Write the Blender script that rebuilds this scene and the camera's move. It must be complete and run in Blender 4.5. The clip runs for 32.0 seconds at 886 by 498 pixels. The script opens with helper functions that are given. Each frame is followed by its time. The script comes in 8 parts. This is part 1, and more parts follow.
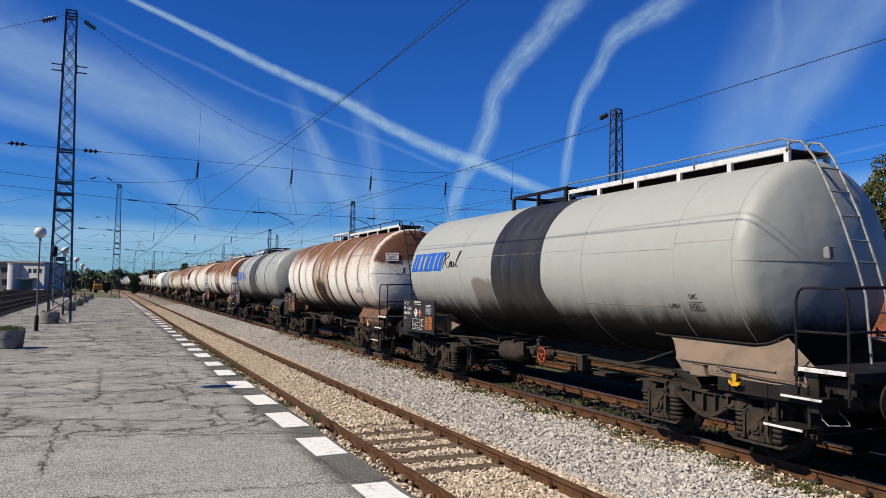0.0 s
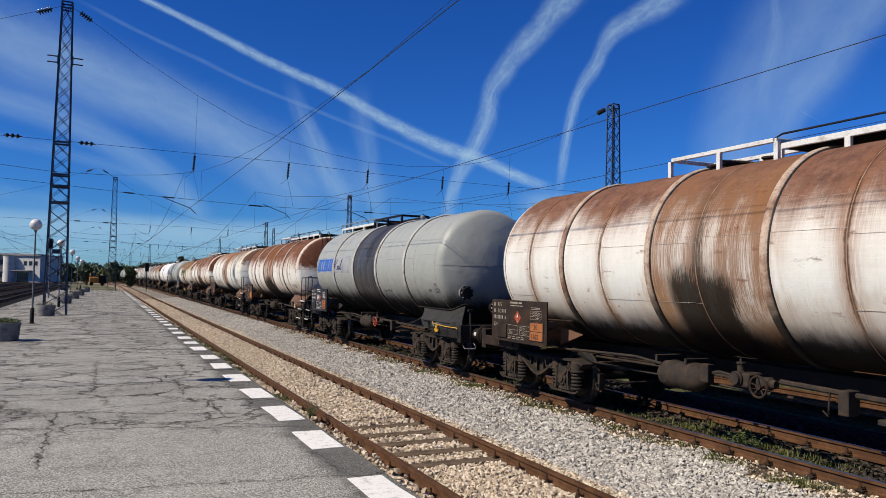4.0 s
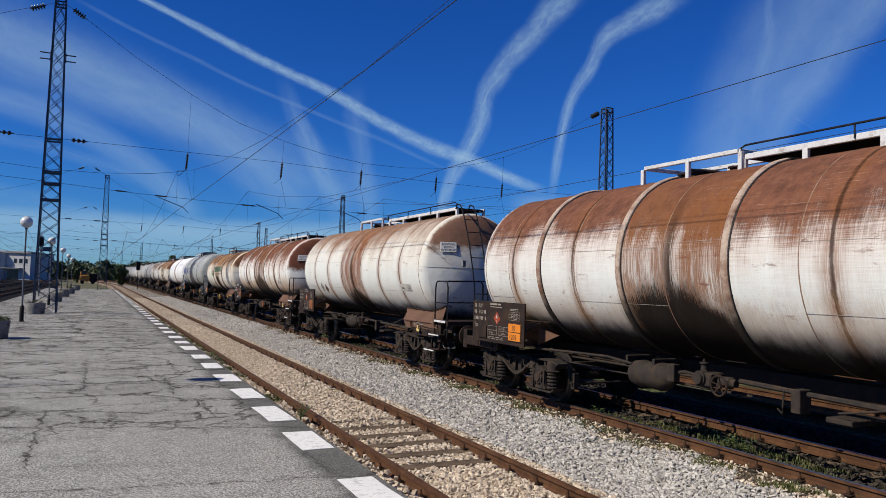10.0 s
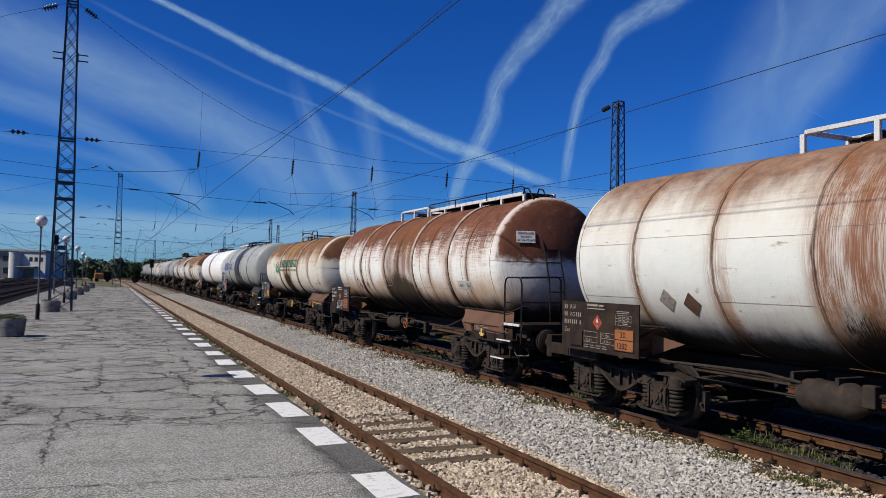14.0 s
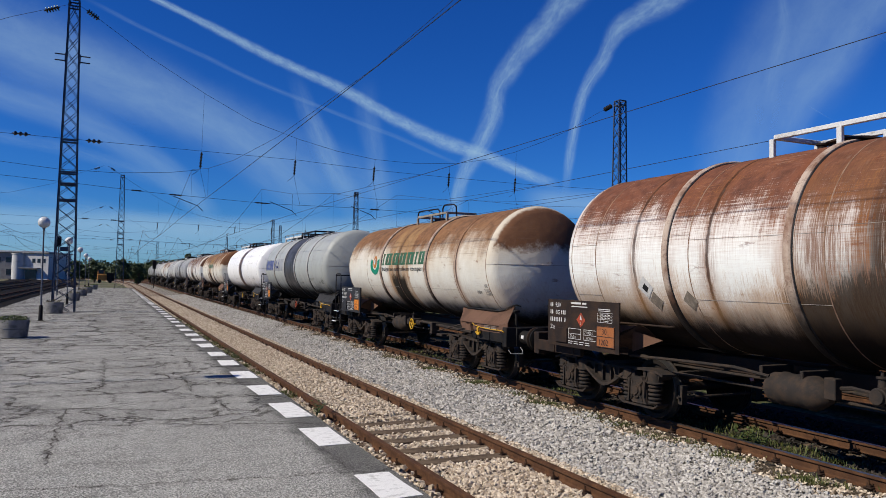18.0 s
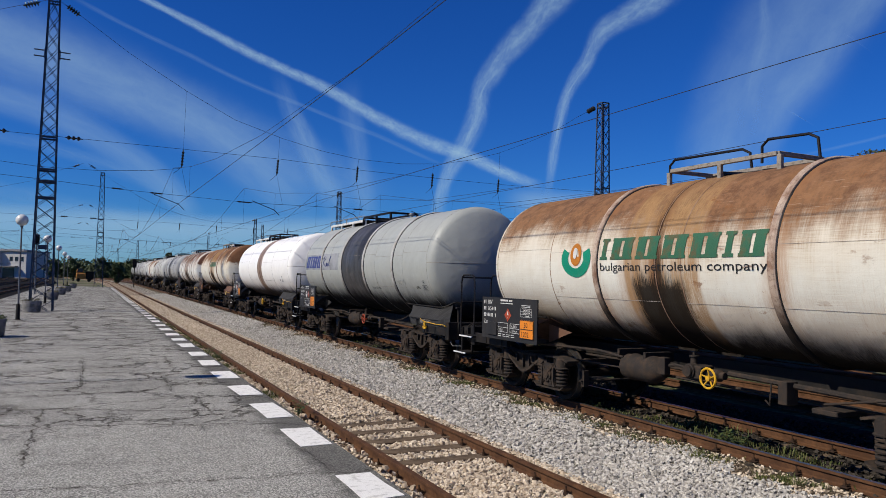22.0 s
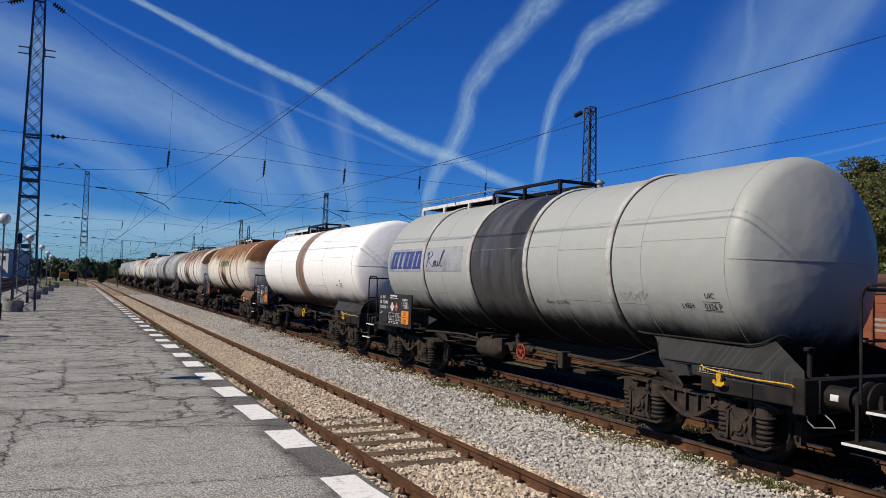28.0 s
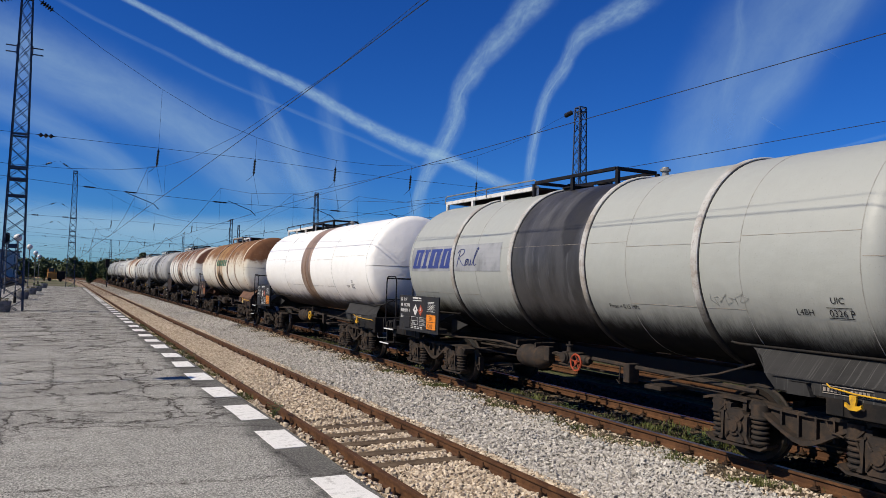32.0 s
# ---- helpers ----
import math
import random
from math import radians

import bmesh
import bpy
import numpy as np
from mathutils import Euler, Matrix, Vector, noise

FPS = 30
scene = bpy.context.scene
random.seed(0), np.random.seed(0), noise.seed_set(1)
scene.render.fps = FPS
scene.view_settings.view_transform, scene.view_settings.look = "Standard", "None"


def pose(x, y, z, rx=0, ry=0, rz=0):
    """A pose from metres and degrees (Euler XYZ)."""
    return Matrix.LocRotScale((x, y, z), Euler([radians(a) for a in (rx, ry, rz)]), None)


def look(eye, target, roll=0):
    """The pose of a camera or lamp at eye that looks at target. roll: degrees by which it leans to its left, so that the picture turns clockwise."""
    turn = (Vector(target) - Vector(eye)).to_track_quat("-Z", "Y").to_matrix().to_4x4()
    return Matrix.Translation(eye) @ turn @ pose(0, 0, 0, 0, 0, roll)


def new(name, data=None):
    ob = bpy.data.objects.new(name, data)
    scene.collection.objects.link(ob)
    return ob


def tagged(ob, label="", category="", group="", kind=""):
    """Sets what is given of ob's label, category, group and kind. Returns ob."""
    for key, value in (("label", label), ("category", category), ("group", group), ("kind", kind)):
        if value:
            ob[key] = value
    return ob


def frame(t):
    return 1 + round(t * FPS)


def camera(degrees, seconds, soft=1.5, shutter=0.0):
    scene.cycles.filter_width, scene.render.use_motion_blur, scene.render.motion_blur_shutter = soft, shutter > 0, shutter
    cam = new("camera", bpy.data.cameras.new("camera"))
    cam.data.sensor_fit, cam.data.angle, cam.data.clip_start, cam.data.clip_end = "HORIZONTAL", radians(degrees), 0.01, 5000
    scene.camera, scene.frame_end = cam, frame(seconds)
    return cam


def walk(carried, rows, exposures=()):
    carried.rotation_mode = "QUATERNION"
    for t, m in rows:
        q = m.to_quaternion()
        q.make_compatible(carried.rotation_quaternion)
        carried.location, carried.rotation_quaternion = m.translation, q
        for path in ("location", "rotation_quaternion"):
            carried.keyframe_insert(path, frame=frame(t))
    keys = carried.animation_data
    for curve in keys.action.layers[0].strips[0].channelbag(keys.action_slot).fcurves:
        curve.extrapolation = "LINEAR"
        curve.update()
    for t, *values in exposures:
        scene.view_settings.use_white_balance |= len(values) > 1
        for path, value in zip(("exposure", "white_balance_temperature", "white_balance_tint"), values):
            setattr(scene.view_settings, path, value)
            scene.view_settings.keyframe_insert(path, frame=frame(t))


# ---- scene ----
cam = camera(62.5, 32.0, soft=0.5)
EYE = (0.0, 0.0, 2.23)
# seconds, yaw, pitch, roll in degrees
PATH = [
    (0, -24.67, 3.00, -0.79),
    (0.5, -24.49, 3.30, -0.73),
    (1, -24.59, 2.70, -0.75),
    (1.5, -24.09, 2.62, -0.56),
    (2, -24.56, 2.20, -0.55),
    (2.5, -24.67, 2.25, -0.65),
    (3, -24.83, 2.28, -0.79),
    (3.5, -24.85, 2.35, -1.00),
    (5.5, -25.26, 3.39, -1.14),
    (6, -25.50, 2.83, -1.22),
    (6.5, -25.39, 3.01, -1.06),
    (7, -25.50, 2.50, -1.24),
    (7.5, -25.94, 2.13, -1.49),
    (8, -25.46, 2.44, -1.23),
    (8.5, -25.29, 2.31, -1.44),
    (9, -25.64, 2.87, -1.33),
    (9.5, -25.77, 2.91, -1.46),
    (10, -25.54, 2.70, -1.59),
    (10.5, -25.01, 2.75, -1.43),
    (11, -25.06, 2.65, -1.21),
    (11.5, -25.00, 2.51, -1.10),
    (12, -24.93, 2.52, -1.07),
    (12.5, -25.15, 2.57, -1.07),
    (13, -25.06, 2.63, -1.13),
    (13.5, -24.53, 2.36, -1.00),
    (14, -24.62, 2.32, -1.18),
    (14.5, -24.75, 2.02, -1.26),
    (16.5, -25.02, 2.81, -1.12),
    (17, -24.79, 2.67, -0.96),
    (17.5, -24.88, 2.49, -0.95),
    (18, -24.44, 2.31, -0.98),
    (18.5, -24.14, 2.23, -0.97),
    (19, -24.35, 2.31, -1.07),
    (19.5, -24.46, 2.29, -1.08),
    (20, -24.85, 2.31, -0.85),
    (20.5, -25.12, 2.07, -0.95),
    (21, -25.24, 2.04, -0.99),
    (21.5, -25.35, 2.15, -1.12),
    (22, -25.78, 2.37, -1.26),
    (22.5, -25.73, 2.60, -1.30),
    (23, -25.71, 2.76, -1.51),
    (23.5, -25.97, 2.90, -1.63),
    (24, -25.98, 3.04, -1.79),
    (24.5, -25.93, 3.05, -1.83),
    (25, -25.86, 2.88, -1.74),
    (25.5, -25.92, 2.85, -1.67),
    (27.5, -26.72, 2.57, -1.71),
    (28, -26.84, 2.59, -1.68),
    (28.5, -26.94, 2.69, -1.88),
    (29, -27.14, 2.49, -1.66),
    (29.5, -27.29, 2.53, -1.61),
    (30, -27.42, 2.69, -1.75),
    (30.5, -27.65, 2.66, -1.87),
    (31, -27.56, 2.62, -1.76),
    (31.5, -27.65, 2.63, -1.74),
    (32, -27.57, 2.59, -1.65),
]
walk(cam, [(t, pose(*EYE, 90 + p, r, y)) for t, y, p, r in PATH],
     [(0, 0.44, 7050, 10), (1.5, 0.46, 7050, 10), (3, 0.34, 6900, 10), (5.5, 0.42, 6950, 10), (7, 0.49, 7000, 10), (9, 0.37, 6900, 10), (10, 0.2, 6600, 10), (11, 0.16, 6600, 10), (13, 0.11, 6520, 10), (18, 0.16, 6500, 10), (22, 0.14, 6560, 10),
      (25.5, 0.17, 6700, 10), (28, 0.2, 6850, 10), (32, 0.23, 6850, 10)])

# ---- light ----
SUN_AZ, SUN_EL = radians(-88.5), radians(41)  # azimuth from the line of the tracks, clockwise
world = bpy.data.worlds.new("world")
scene.world = world
world.use_nodes = True
wn = world.node_tree
sky = wn.nodes.new("ShaderNodeTexSky")
sky.sky_type, sky.sun_disc = "NISHITA", False
sky.sun_elevation, sky.sun_rotation = SUN_EL, SUN_AZ
sky.air_density, sky.dust_density, sky.ozone_density = 1.0, 0.0, 4.0
bg = wn.nodes["Background"]
bg.inputs["Strength"].default_value = 0.045
deep = wn.nodes.new("ShaderNodeHueSaturation")
deep.inputs["Saturation"].default_value, deep.inputs["Hue"].default_value = 1.25, 0.5
wn.links.new(sky.outputs[0], deep.inputs["Color"])
tint = wn.nodes.new("ShaderNodeMix")
tint.data_type, tint.blend_type = "RGBA", "MULTIPLY"
tint.inputs[0].default_value, tint.inputs[7].default_value = 1.0, (0.32, 0.87, 1.78, 1)
wn.links.new(deep.outputs[0], tint.inputs[6])
wn.links.new(tint.outputs[2], bg.inputs["Color"])
sun_data = bpy.data.lights.new("sun", "SUN")
sun_data.energy, sun_data.angle, sun_data.color = 4.9, radians(0.53), (1.0, 0.935, 0.83)
sun = new("sun", sun_data)
sun_way = Vector((math.sin(SUN_AZ) * math.cos(SUN_EL), math.cos(SUN_AZ) * math.cos(SUN_EL), math.sin(SUN_EL)))
sun.matrix_basis = look(sun_way * 200, (0, 0, 0))


# ---- node and mesh helpers ----
class Sh:
    """A small hand for writing node materials."""

    def __init__(self, name):
        self.m = bpy.data.materials.new(name)
        self.m.use_nodes = True
        self.t = self.m.node_tree
        self.b = self.t.nodes["Principled BSDF"]
        self.co = self.node("ShaderNodeTexCoord").outputs["Object"]

    def node(self, kind, operation="", feature="", interpolation_type="", data_type="", blend_type=""):
        n = self.t.nodes.new(kind)
        if operation:
            n.operation = operation
        if feature:
            n.feature = feature
        if interpolation_type:
            n.interpolation_type = interpolation_type
        if data_type:
            n.data_type = data_type
        if blend_type:
            n.blend_type = blend_type
        return n

    def put(self, sock, v):
        if hasattr(v, "is_linked"):
            self.t.links.new(v, sock)
        elif isinstance(v, (tuple, list)) and len(v) == 3 and sock.type == "RGBA":
            sock.default_value = (*v, 1)
        else:
            sock.default_value = v

    def math(self, op, a, b=0.0, c=None):
        n = self.node("ShaderNodeMath", operation=op)
        self.put(n.inputs[0], a)
        self.put(n.inputs[1], b)
        if c is not None:
            self.put(n.inputs[2], c)
        return n.outputs[0]

    def scaled(self, x, y, z, co=None):
        n = self.node("ShaderNodeVectorMath", operation="MULTIPLY")
        self.put(n.inputs[0], co or self.co)
        n.inputs[1].default_value = (x, y, z)
        return n.outputs[0]

    def xyz(self, co=None):
        n = self.node("ShaderNodeSeparateXYZ")
        self.put(n.inputs[0], co or self.co)
        return n.outputs

    def noise(self, scale, detail=4.0, rough=0.55, co=None, distort=0.0):
        n = self.node("ShaderNodeTexNoise")
        self.put(n.inputs["Vector"], co or self.co)
        n.inputs["Scale"].default_value, n.inputs["Detail"].default_value = scale, detail
        n.inputs["Roughness"].default_value, n.inputs["Distortion"].default_value = rough, distort
        return n.outputs[0]

    def voronoi(self, scale, feature="F1", co=None, rand=1.0):
        n = self.node("ShaderNodeTexVoronoi", feature=feature)
        self.put(n.inputs["Vector"], co or self.co)
        n.inputs["Scale"].default_value, n.inputs["Randomness"].default_value = scale, rand
        return n.outputs

    def step(self, v, lo, hi, to0=0.0, to1=1.0):
        n = self.node("ShaderNodeMapRange", interpolation_type="SMOOTHSTEP")
        self.put(n.inputs[0], v)
        for i, q in zip((1, 2, 3, 4), (lo, hi, to0, to1)):
            self.put(n.inputs[i], q)
        return n.outputs[0]

    def mix(self, f, a, b, blend="MIX"):
        n = self.node("ShaderNodeMix", data_type="RGBA", blend_type=blend)
        self.put(n.inputs[0], f)
        self.put(n.inputs[6], a)
        self.put(n.inputs[7], b)
        return n.outputs[2]

    def attribute(self, name):
        n = self.node("ShaderNodeAttribute")
        n.attribute_name = name
        return n.outputs["Fac"]

    def bump(self, h, strength=0.3, dist=0.01):
        n = self.node("ShaderNodeBump")
        n.inputs["Strength"].default_value, n.inputs["Distance"].default_value = strength, dist
        self.put(n.inputs["Height"], h)
        self.t.links.new(n.outputs[0], self.b.inputs["Normal"])

    def done(self, color, rough=0.6, metal=0.0, sheen=0.5):
        self.put(self.b.inputs["Specular IOR Level"], sheen)
        self.put(self.b.inputs["Base Color"], color)
        self.put(self.b.inputs["Roughness"], rough)
        self.put(self.b.inputs["Metallic"], metal)
        return self.m


def worn(name, base, dirt, rough=0.6, metal=0.0, amount=0.5, scale=3.0, bump=0.15):
    """Paint or metal with dirt in patches and a fine grain."""
    s = Sh(name)
    patch = s.step(s.noise(scale, 6, 0.65), 0.62 - amount * 0.35, 0.78 - amount * 0.2)
    grain = s.noise(scale * 14, 3)
    c = s.mix(patch, base, dirt)
    c = s.mix(s.math("MULTIPLY", s.step(grain, 0.35, 0.75), 0.45), c, tuple(q * 0.55 for q in base))
    s.bump(grain, bump, 0.004)
    return s.done(c, s.step(patch, 0, 1, rough, min(1, rough + 0.2)), metal, 0.45 if rough < 0.45 else 0.16)


def streaked(name, base, pale, amount=0.55):
    """Sheet metal with thin pale runs of dirt down its face."""
    s = Sh(name)
    x, y, z = s.xyz()
    runs = s.noise(1.0, 3, 0.6, s.scaled(0.5, 55, 0.6))
    patch = s.noise(2.0, 5, 0.6)
    lower = s.step(patch, 0.3, 0.6, 0.3, 1.0)
    c = s.mix(s.step(patch, 0.4, 0.7), base, tuple(q * 0.6 for q in base))
    c = s.mix(s.math("MULTIPLY", s.math("MULTIPLY", s.step(runs, 0.56, 0.7), lower), amount), c, pale)
    s.bump(s.noise(30, 3), 0.2, 0.004)
    return s.done(c, 0.7, 0.0, 0.15)


class G:
    """Vertices and faces of one mesh, gathered piece by piece."""

    def __init__(self):
        self.v, self.f, self.s = [], [], []

    def add(self, verts, faces, smooth=False):
        o = len(self.v)
        self.v += [tuple(q) for q in verts]
        self.f += [tuple(i + o for i in q) for q in faces]
        self.s += [smooth] * len(faces)
        return self

    def box(self, x0, x1, y0, y1, z0, z1, bev=0.006):
        lo, hi = (min(x0, x1), min(y0, y1), min(z0, z1)), (max(x0, x1), max(y0, y1), max(z0, z1))
        bev = min([bev] + [(h - l) * 0.3 for l, h in zip(lo, hi)])
        vs, idx = [], {}
        for cx in (0, 1):
            for cy in (0, 1):
                for cz in (0, 1):
                    for ax in range(3):
                        p = []
                        for k, c in enumerate((cx, cy, cz)):
                            base = hi[k] if c else lo[k]
                            p.append(base if k == ax else base - bev * (1 if c else -1))
                        idx[cx, cy, cz, ax] = len(vs)
                        vs.append(p)
        fs = []
        for ax in range(3):
            u, w = (ax + 1) % 3, (ax + 2) % 3
            for c in (0, 1):
                loop = []
                for a, b in ((0, 0), (1, 0), (1, 1), (0, 1)):
                    k = [0, 0, 0]
                    k[ax], k[u], k[w] = c, a, b
                    loop.append(idx[(*k, ax)])
                fs.append(loop if c else loop[::-1])
            for a in (0, 1):
                for b in (0, 1):
                    k0, k1 = [0, 0, 0], [0, 0, 0]
                    k0[u], k0[w], k0[ax] = a, b, 0
                    k1[u], k1[w], k1[ax] = a, b, 1
                    q = [idx[(*k0, u)], idx[(*k1, u)], idx[(*k1, w)], idx[(*k0, w)]]
                    fs.append(q if (a == b) else q[::-1])
        for cx in (0, 1):
            for cy in (0, 1):
                for cz in (0, 1):
                    q = [idx[cx, cy, cz, 0], idx[cx, cy, cz, 1], idx[cx, cy, cz, 2]]
                    fs.append(q if (cx + cy + cz) % 2 else q[::-1])
        return self.add(vs, fs)

    def rings(self, loops, smooth=True, cap0=True, cap1=True, closed=False):
        """Skin a row of equal loops of points."""
        n, k = len(loops[0]), len(loops)
        vs = [p for loop in loops for p in loop]
        fs = []
        for i in range(k if closed else k - 1):
            j = (i + 1) % k
            for a in range(n):
                b = (a + 1) % n
                fs.append((i * n + a, i * n + b, j * n + b, j * n + a))
        o = len(self.v)
        self.add(vs, fs, smooth)
        if cap0 and not closed:
            self.f.append(tuple(o + a for a in range(n))[::-1])
            self.s.append(False)
        if cap1 and not closed:
            self.f.append(tuple(o + (k - 1) * n + a for a in range(n)))
            self.s.append(False)
        return self

    def tube(self, pts, r, seg=8, caps=True, closed=False):
        pts = [Vector(p) for p in pts]
        loops, up = [], None
        n = len(pts)
        for i, p in enumerate(pts):
            a = pts[(i - 1) % n] if (i or closed) else p
            b = pts[(i + 1) % n] if (i < n - 1 or closed) else p
            d = (b - a).normalized()
            if up is None:
                up = d.orthogonal().normalized()
            side = d.cross(up).normalized()
            up = side.cross(d).normalized()
            rr = r[i] if isinstance(r, (list, tuple)) else r
            loops.append([p + (up * math.cos(q) + side * -math.sin(q)) * -rr for q in (2 * math.pi * k / seg for k in range(seg))])
        return self.rings(loops, True, caps, caps, closed)

    def lathe(self, origin, axis, profile, seg=24, smooth=True, caps=True):
        """profile: (distance along the axis, radius)."""
        o, d = Vector(origin), Vector(axis).normalized()
        u = d.orthogonal().normalized()
        w = d.cross(u)
        loops = [[o + d * h + (u * math.cos(q) + w * math.sin(q)) * max(r, 1e-4) for q in (2 * math.pi * k / seg for k in range(seg))] for h, r in profile]
        return self.rings(loops, smooth, caps, caps)

    def prism(self, poly, x0, x1):
        """A polygon in (y, z), pushed through from x0 to x1."""
        return self.rings([[(x0, y, z) for y, z in poly], [(x1, y, z) for y, z in poly]], False)

    def plate(self, pts, t):
        """A flat plate of thickness t through the points."""
        p = [Vector(q) for q in pts]
        n = (p[1] - p[0]).cross(p[2] - p[0]).normalized() * t
        return self.rings([p, [q + n for q in p]], False)

    def mesh(self, name, mat=None):
        me = bpy.data.meshes.new(name)
        me.from_pydata(self.v, [], self.f)
        me.polygons.foreach_set("use_smooth", self.s)
        bm = bmesh.new()
        bm.from_mesh(me)
        bmesh.ops.recalc_face_normals(bm, faces=bm.faces)
        bm.to_mesh(me)
        bm.free()
        if any(self.s):
            me.set_sharp_from_angle(angle=radians(38))
        if mat:
            me.materials.append(mat)
        return me


def part(name, shape, mat, parent=None, label="", at=None):
    me = shape.mesh(name, mat) if isinstance(shape, G) else shape
    ob = new(name, me)
    ob.parent = parent
    if at is not None:
        ob.matrix_basis = at
    if label:
        ob["label"] = label
    return ob


def thing(name, label, category, m=None, group="", kind=""):
    ob = new(name)
    ob.empty_display_size = 0.2
    if m is not None:
        ob.matrix_basis = m
    return tagged(ob, label, category, group, kind)


GLYPHS = {}


def letters(text):
    """The mesh outline of a text, 1 high, lying in (x, y)."""
    if text not in GLYPHS:
        c = bpy.data.curves.new("letters", "FONT")
        c.body, c.size, c.resolution_u = text, 1.38, 3
        ob = new("letters", c)
        bpy.context.view_layer.update()
        me = bpy.data.meshes.new_from_object(ob.evaluated_get(bpy.context.evaluated_depsgraph_get()))
        GLYPHS[text] = ([tuple(v.co) for v in me.vertices], [tuple(p.vertices) for p in me.polygons])
        bpy.data.objects.remove(ob)
        bpy.data.meshes.remove(me)
    return GLYPHS[text]


def lettering(g, text, y, z, h, fit=None, x=-1.0, wide=1.0):
    """Letters of height h on the flank that looks to -x; they run from y towards -y. fit(y, z) gives the x."""
    vs, fs = letters(text)
    out = []
    for a, b, _ in vs:
        yy, zz = y - a * h * wide, z + b * h
        out.append((fit(yy, zz) if fit else x, yy, zz))
    return g.add(out, fs)


def bars(g, rows, fit=None, x=-1.0):
    """Plain bars (y, z, long, high) that stand for writing."""
    for y, z, w, h in rows:
        n = max(1, int(w / 0.1))
        m = max(1, int(h / 0.08))
        for i in range(n):
            for j in range(m):
                q = [(y - w * i / n, z + h * j / m), (y - w * (i + 1) / n, z + h * j / m), (y - w * (i + 1) / n, z + h * (j + 1) / m), (y - w * i / n, z + h * (j + 1) / m)]
                g.add([(fit(a, b) if fit else x, a, b) for a, b in q], [(0, 1, 2, 3)])
    return g


# ---- materials ----
def asphalt():
    s = Sh("platform_asphalt")
    x, y, z = s.xyz()
    big = s.noise(0.35, 5, 0.6)
    mid = s.noise(2.2, 6, 0.62)
    band = s.noise(1.0, 5, 0.65, s.scaled(0.5, 2.6, 1))
    fine = s.noise(42, 2, 0.7)
    grit = s.voronoi(62)
    c = s.mix(s.step(big, 0.35, 0.7), (0.256, 0.256, 0.226), (0.328, 0.328, 0.287))
    c = s.mix(s.math("MULTIPLY", s.step(mid, 0.46, 0.7), 0.4), c, (0.13, 0.125, 0.115))
    c = s.mix(s.math("MULTIPLY", s.step(band, 0.5, 0.62), 0.36), c, (0.11, 0.104, 0.095))
    c = s.mix(s.math("MULTIPLY", s.step(grit[1], 0.46, 0.62), 0.7), c, (0.56, 0.535, 0.485))
    c = s.mix(s.math("MULTIPLY", s.step(fine, 0.50, 0.40), 0.85), c, (0.075, 0.073, 0.068))
    c = s.mix(s.math("MULTIPLY", s.step(s.noise(17, 3, 0.6), 0.55, 0.7), 0.3), c, (0.07, 0.066, 0.06))
    stained = s.math("MULTIPLY", s.step(s.noise(1.0, 6, 0.7, s.scaled(0.35, 0.5, 1)), 0.46, 0.62), s.step(y, 10.5, 13.0, 0.2, 1.0))
    c = s.mix(s.math("MULTIPLY", stained, 0.3), c, (0.10, 0.095, 0.085))
    wob = s.node("ShaderNodeVectorMath", operation="ADD")
    drift = s.node("ShaderNodeTexNoise")
    drift.inputs["Scale"].default_value, drift.inputs["Detail"].default_value = 2.4, 8
    drift.inputs["Roughness"].default_value = 0.65
    s.put(drift.inputs["Vector"], s.co)
    off = s.node("ShaderNodeVectorMath", operation="SCALE")
    s.put(off.inputs[0], drift.outputs[1])
    off.inputs["Scale"].default_value = 0.6
    s.put(wob.inputs[0], s.scaled(0.55, 0.8, 1))
    s.put(wob.inputs[1], off.outputs[0])
    # nets of cracks in the worn stretches, coarse and fine
    keep = s.math("MULTIPLY", s.step(s.noise(0.4, 3), 0.30, 0.48), s.step(y, 10.5, 12.5))
    wide = s.step(y, 12.0, 45.0, 1.0, 2.6)
    net = s.math("DIVIDE", s.voronoi(1.05, "DISTANCE_TO_EDGE", wob.outputs[0])[0], wide)
    crack = s.math("MULTIPLY", s.step(net, 0.016, 0.004), keep)
    halo = s.math("MULTIPLY", s.step(net, 0.05, 0.0), s.math("MULTIPLY", keep, 0.35))
    net2 = s.math("DIVIDE", s.voronoi(2.4, "DISTANCE_TO_EDGE", wob.outputs[0])[0], wide)
    small = s.math("MULTIPLY", s.step(net2, 0.022, 0.004), s.math("MULTIPLY", s.step(s.noise(0.8, 3), 0.46, 0.56), s.step(y, 10.0, 13.0, 0.25, 1.0)))
    line = s.math("MAXIMUM", crack, s.math("MULTIPLY", small, 0.7))
    wave = s.math("MULTIPLY", s.math("SUBTRACT", s.noise(1.5, 8, 0.68), 0.5), 0.9)
    wave2 = s.math("MULTIPLY", s.math("SUBTRACT", s.noise(3.5, 7, 0.68), 0.5), 0.55)
    breaks = s.step(s.noise(3.2, 5, 0.65), 0.34, 0.52, 0.2, 1.0)
    # joints that run across, and the cracks between them: foot, lean, half width
    for foot, lean, w in ((8.50, -0.16, 0.013), (11.82, -0.28, 0.018), (13.2, -0.4, 0.018), (16.4, -0.15, 0.014), (20.5, -0.2, 0.018), (24.6, -0.35, 0.026), (27.2, -0.1, 0.022), (30.4, -0.15, 0.025), (33.5, -0.2, 0.032), (37.0, -0.1, 0.035), (41, -0.2, 0.042), (48.3, -0.2, 0.055), (54, -0.1, 0.06), (60, 0, 0.07), (74, 0, 0.08)):
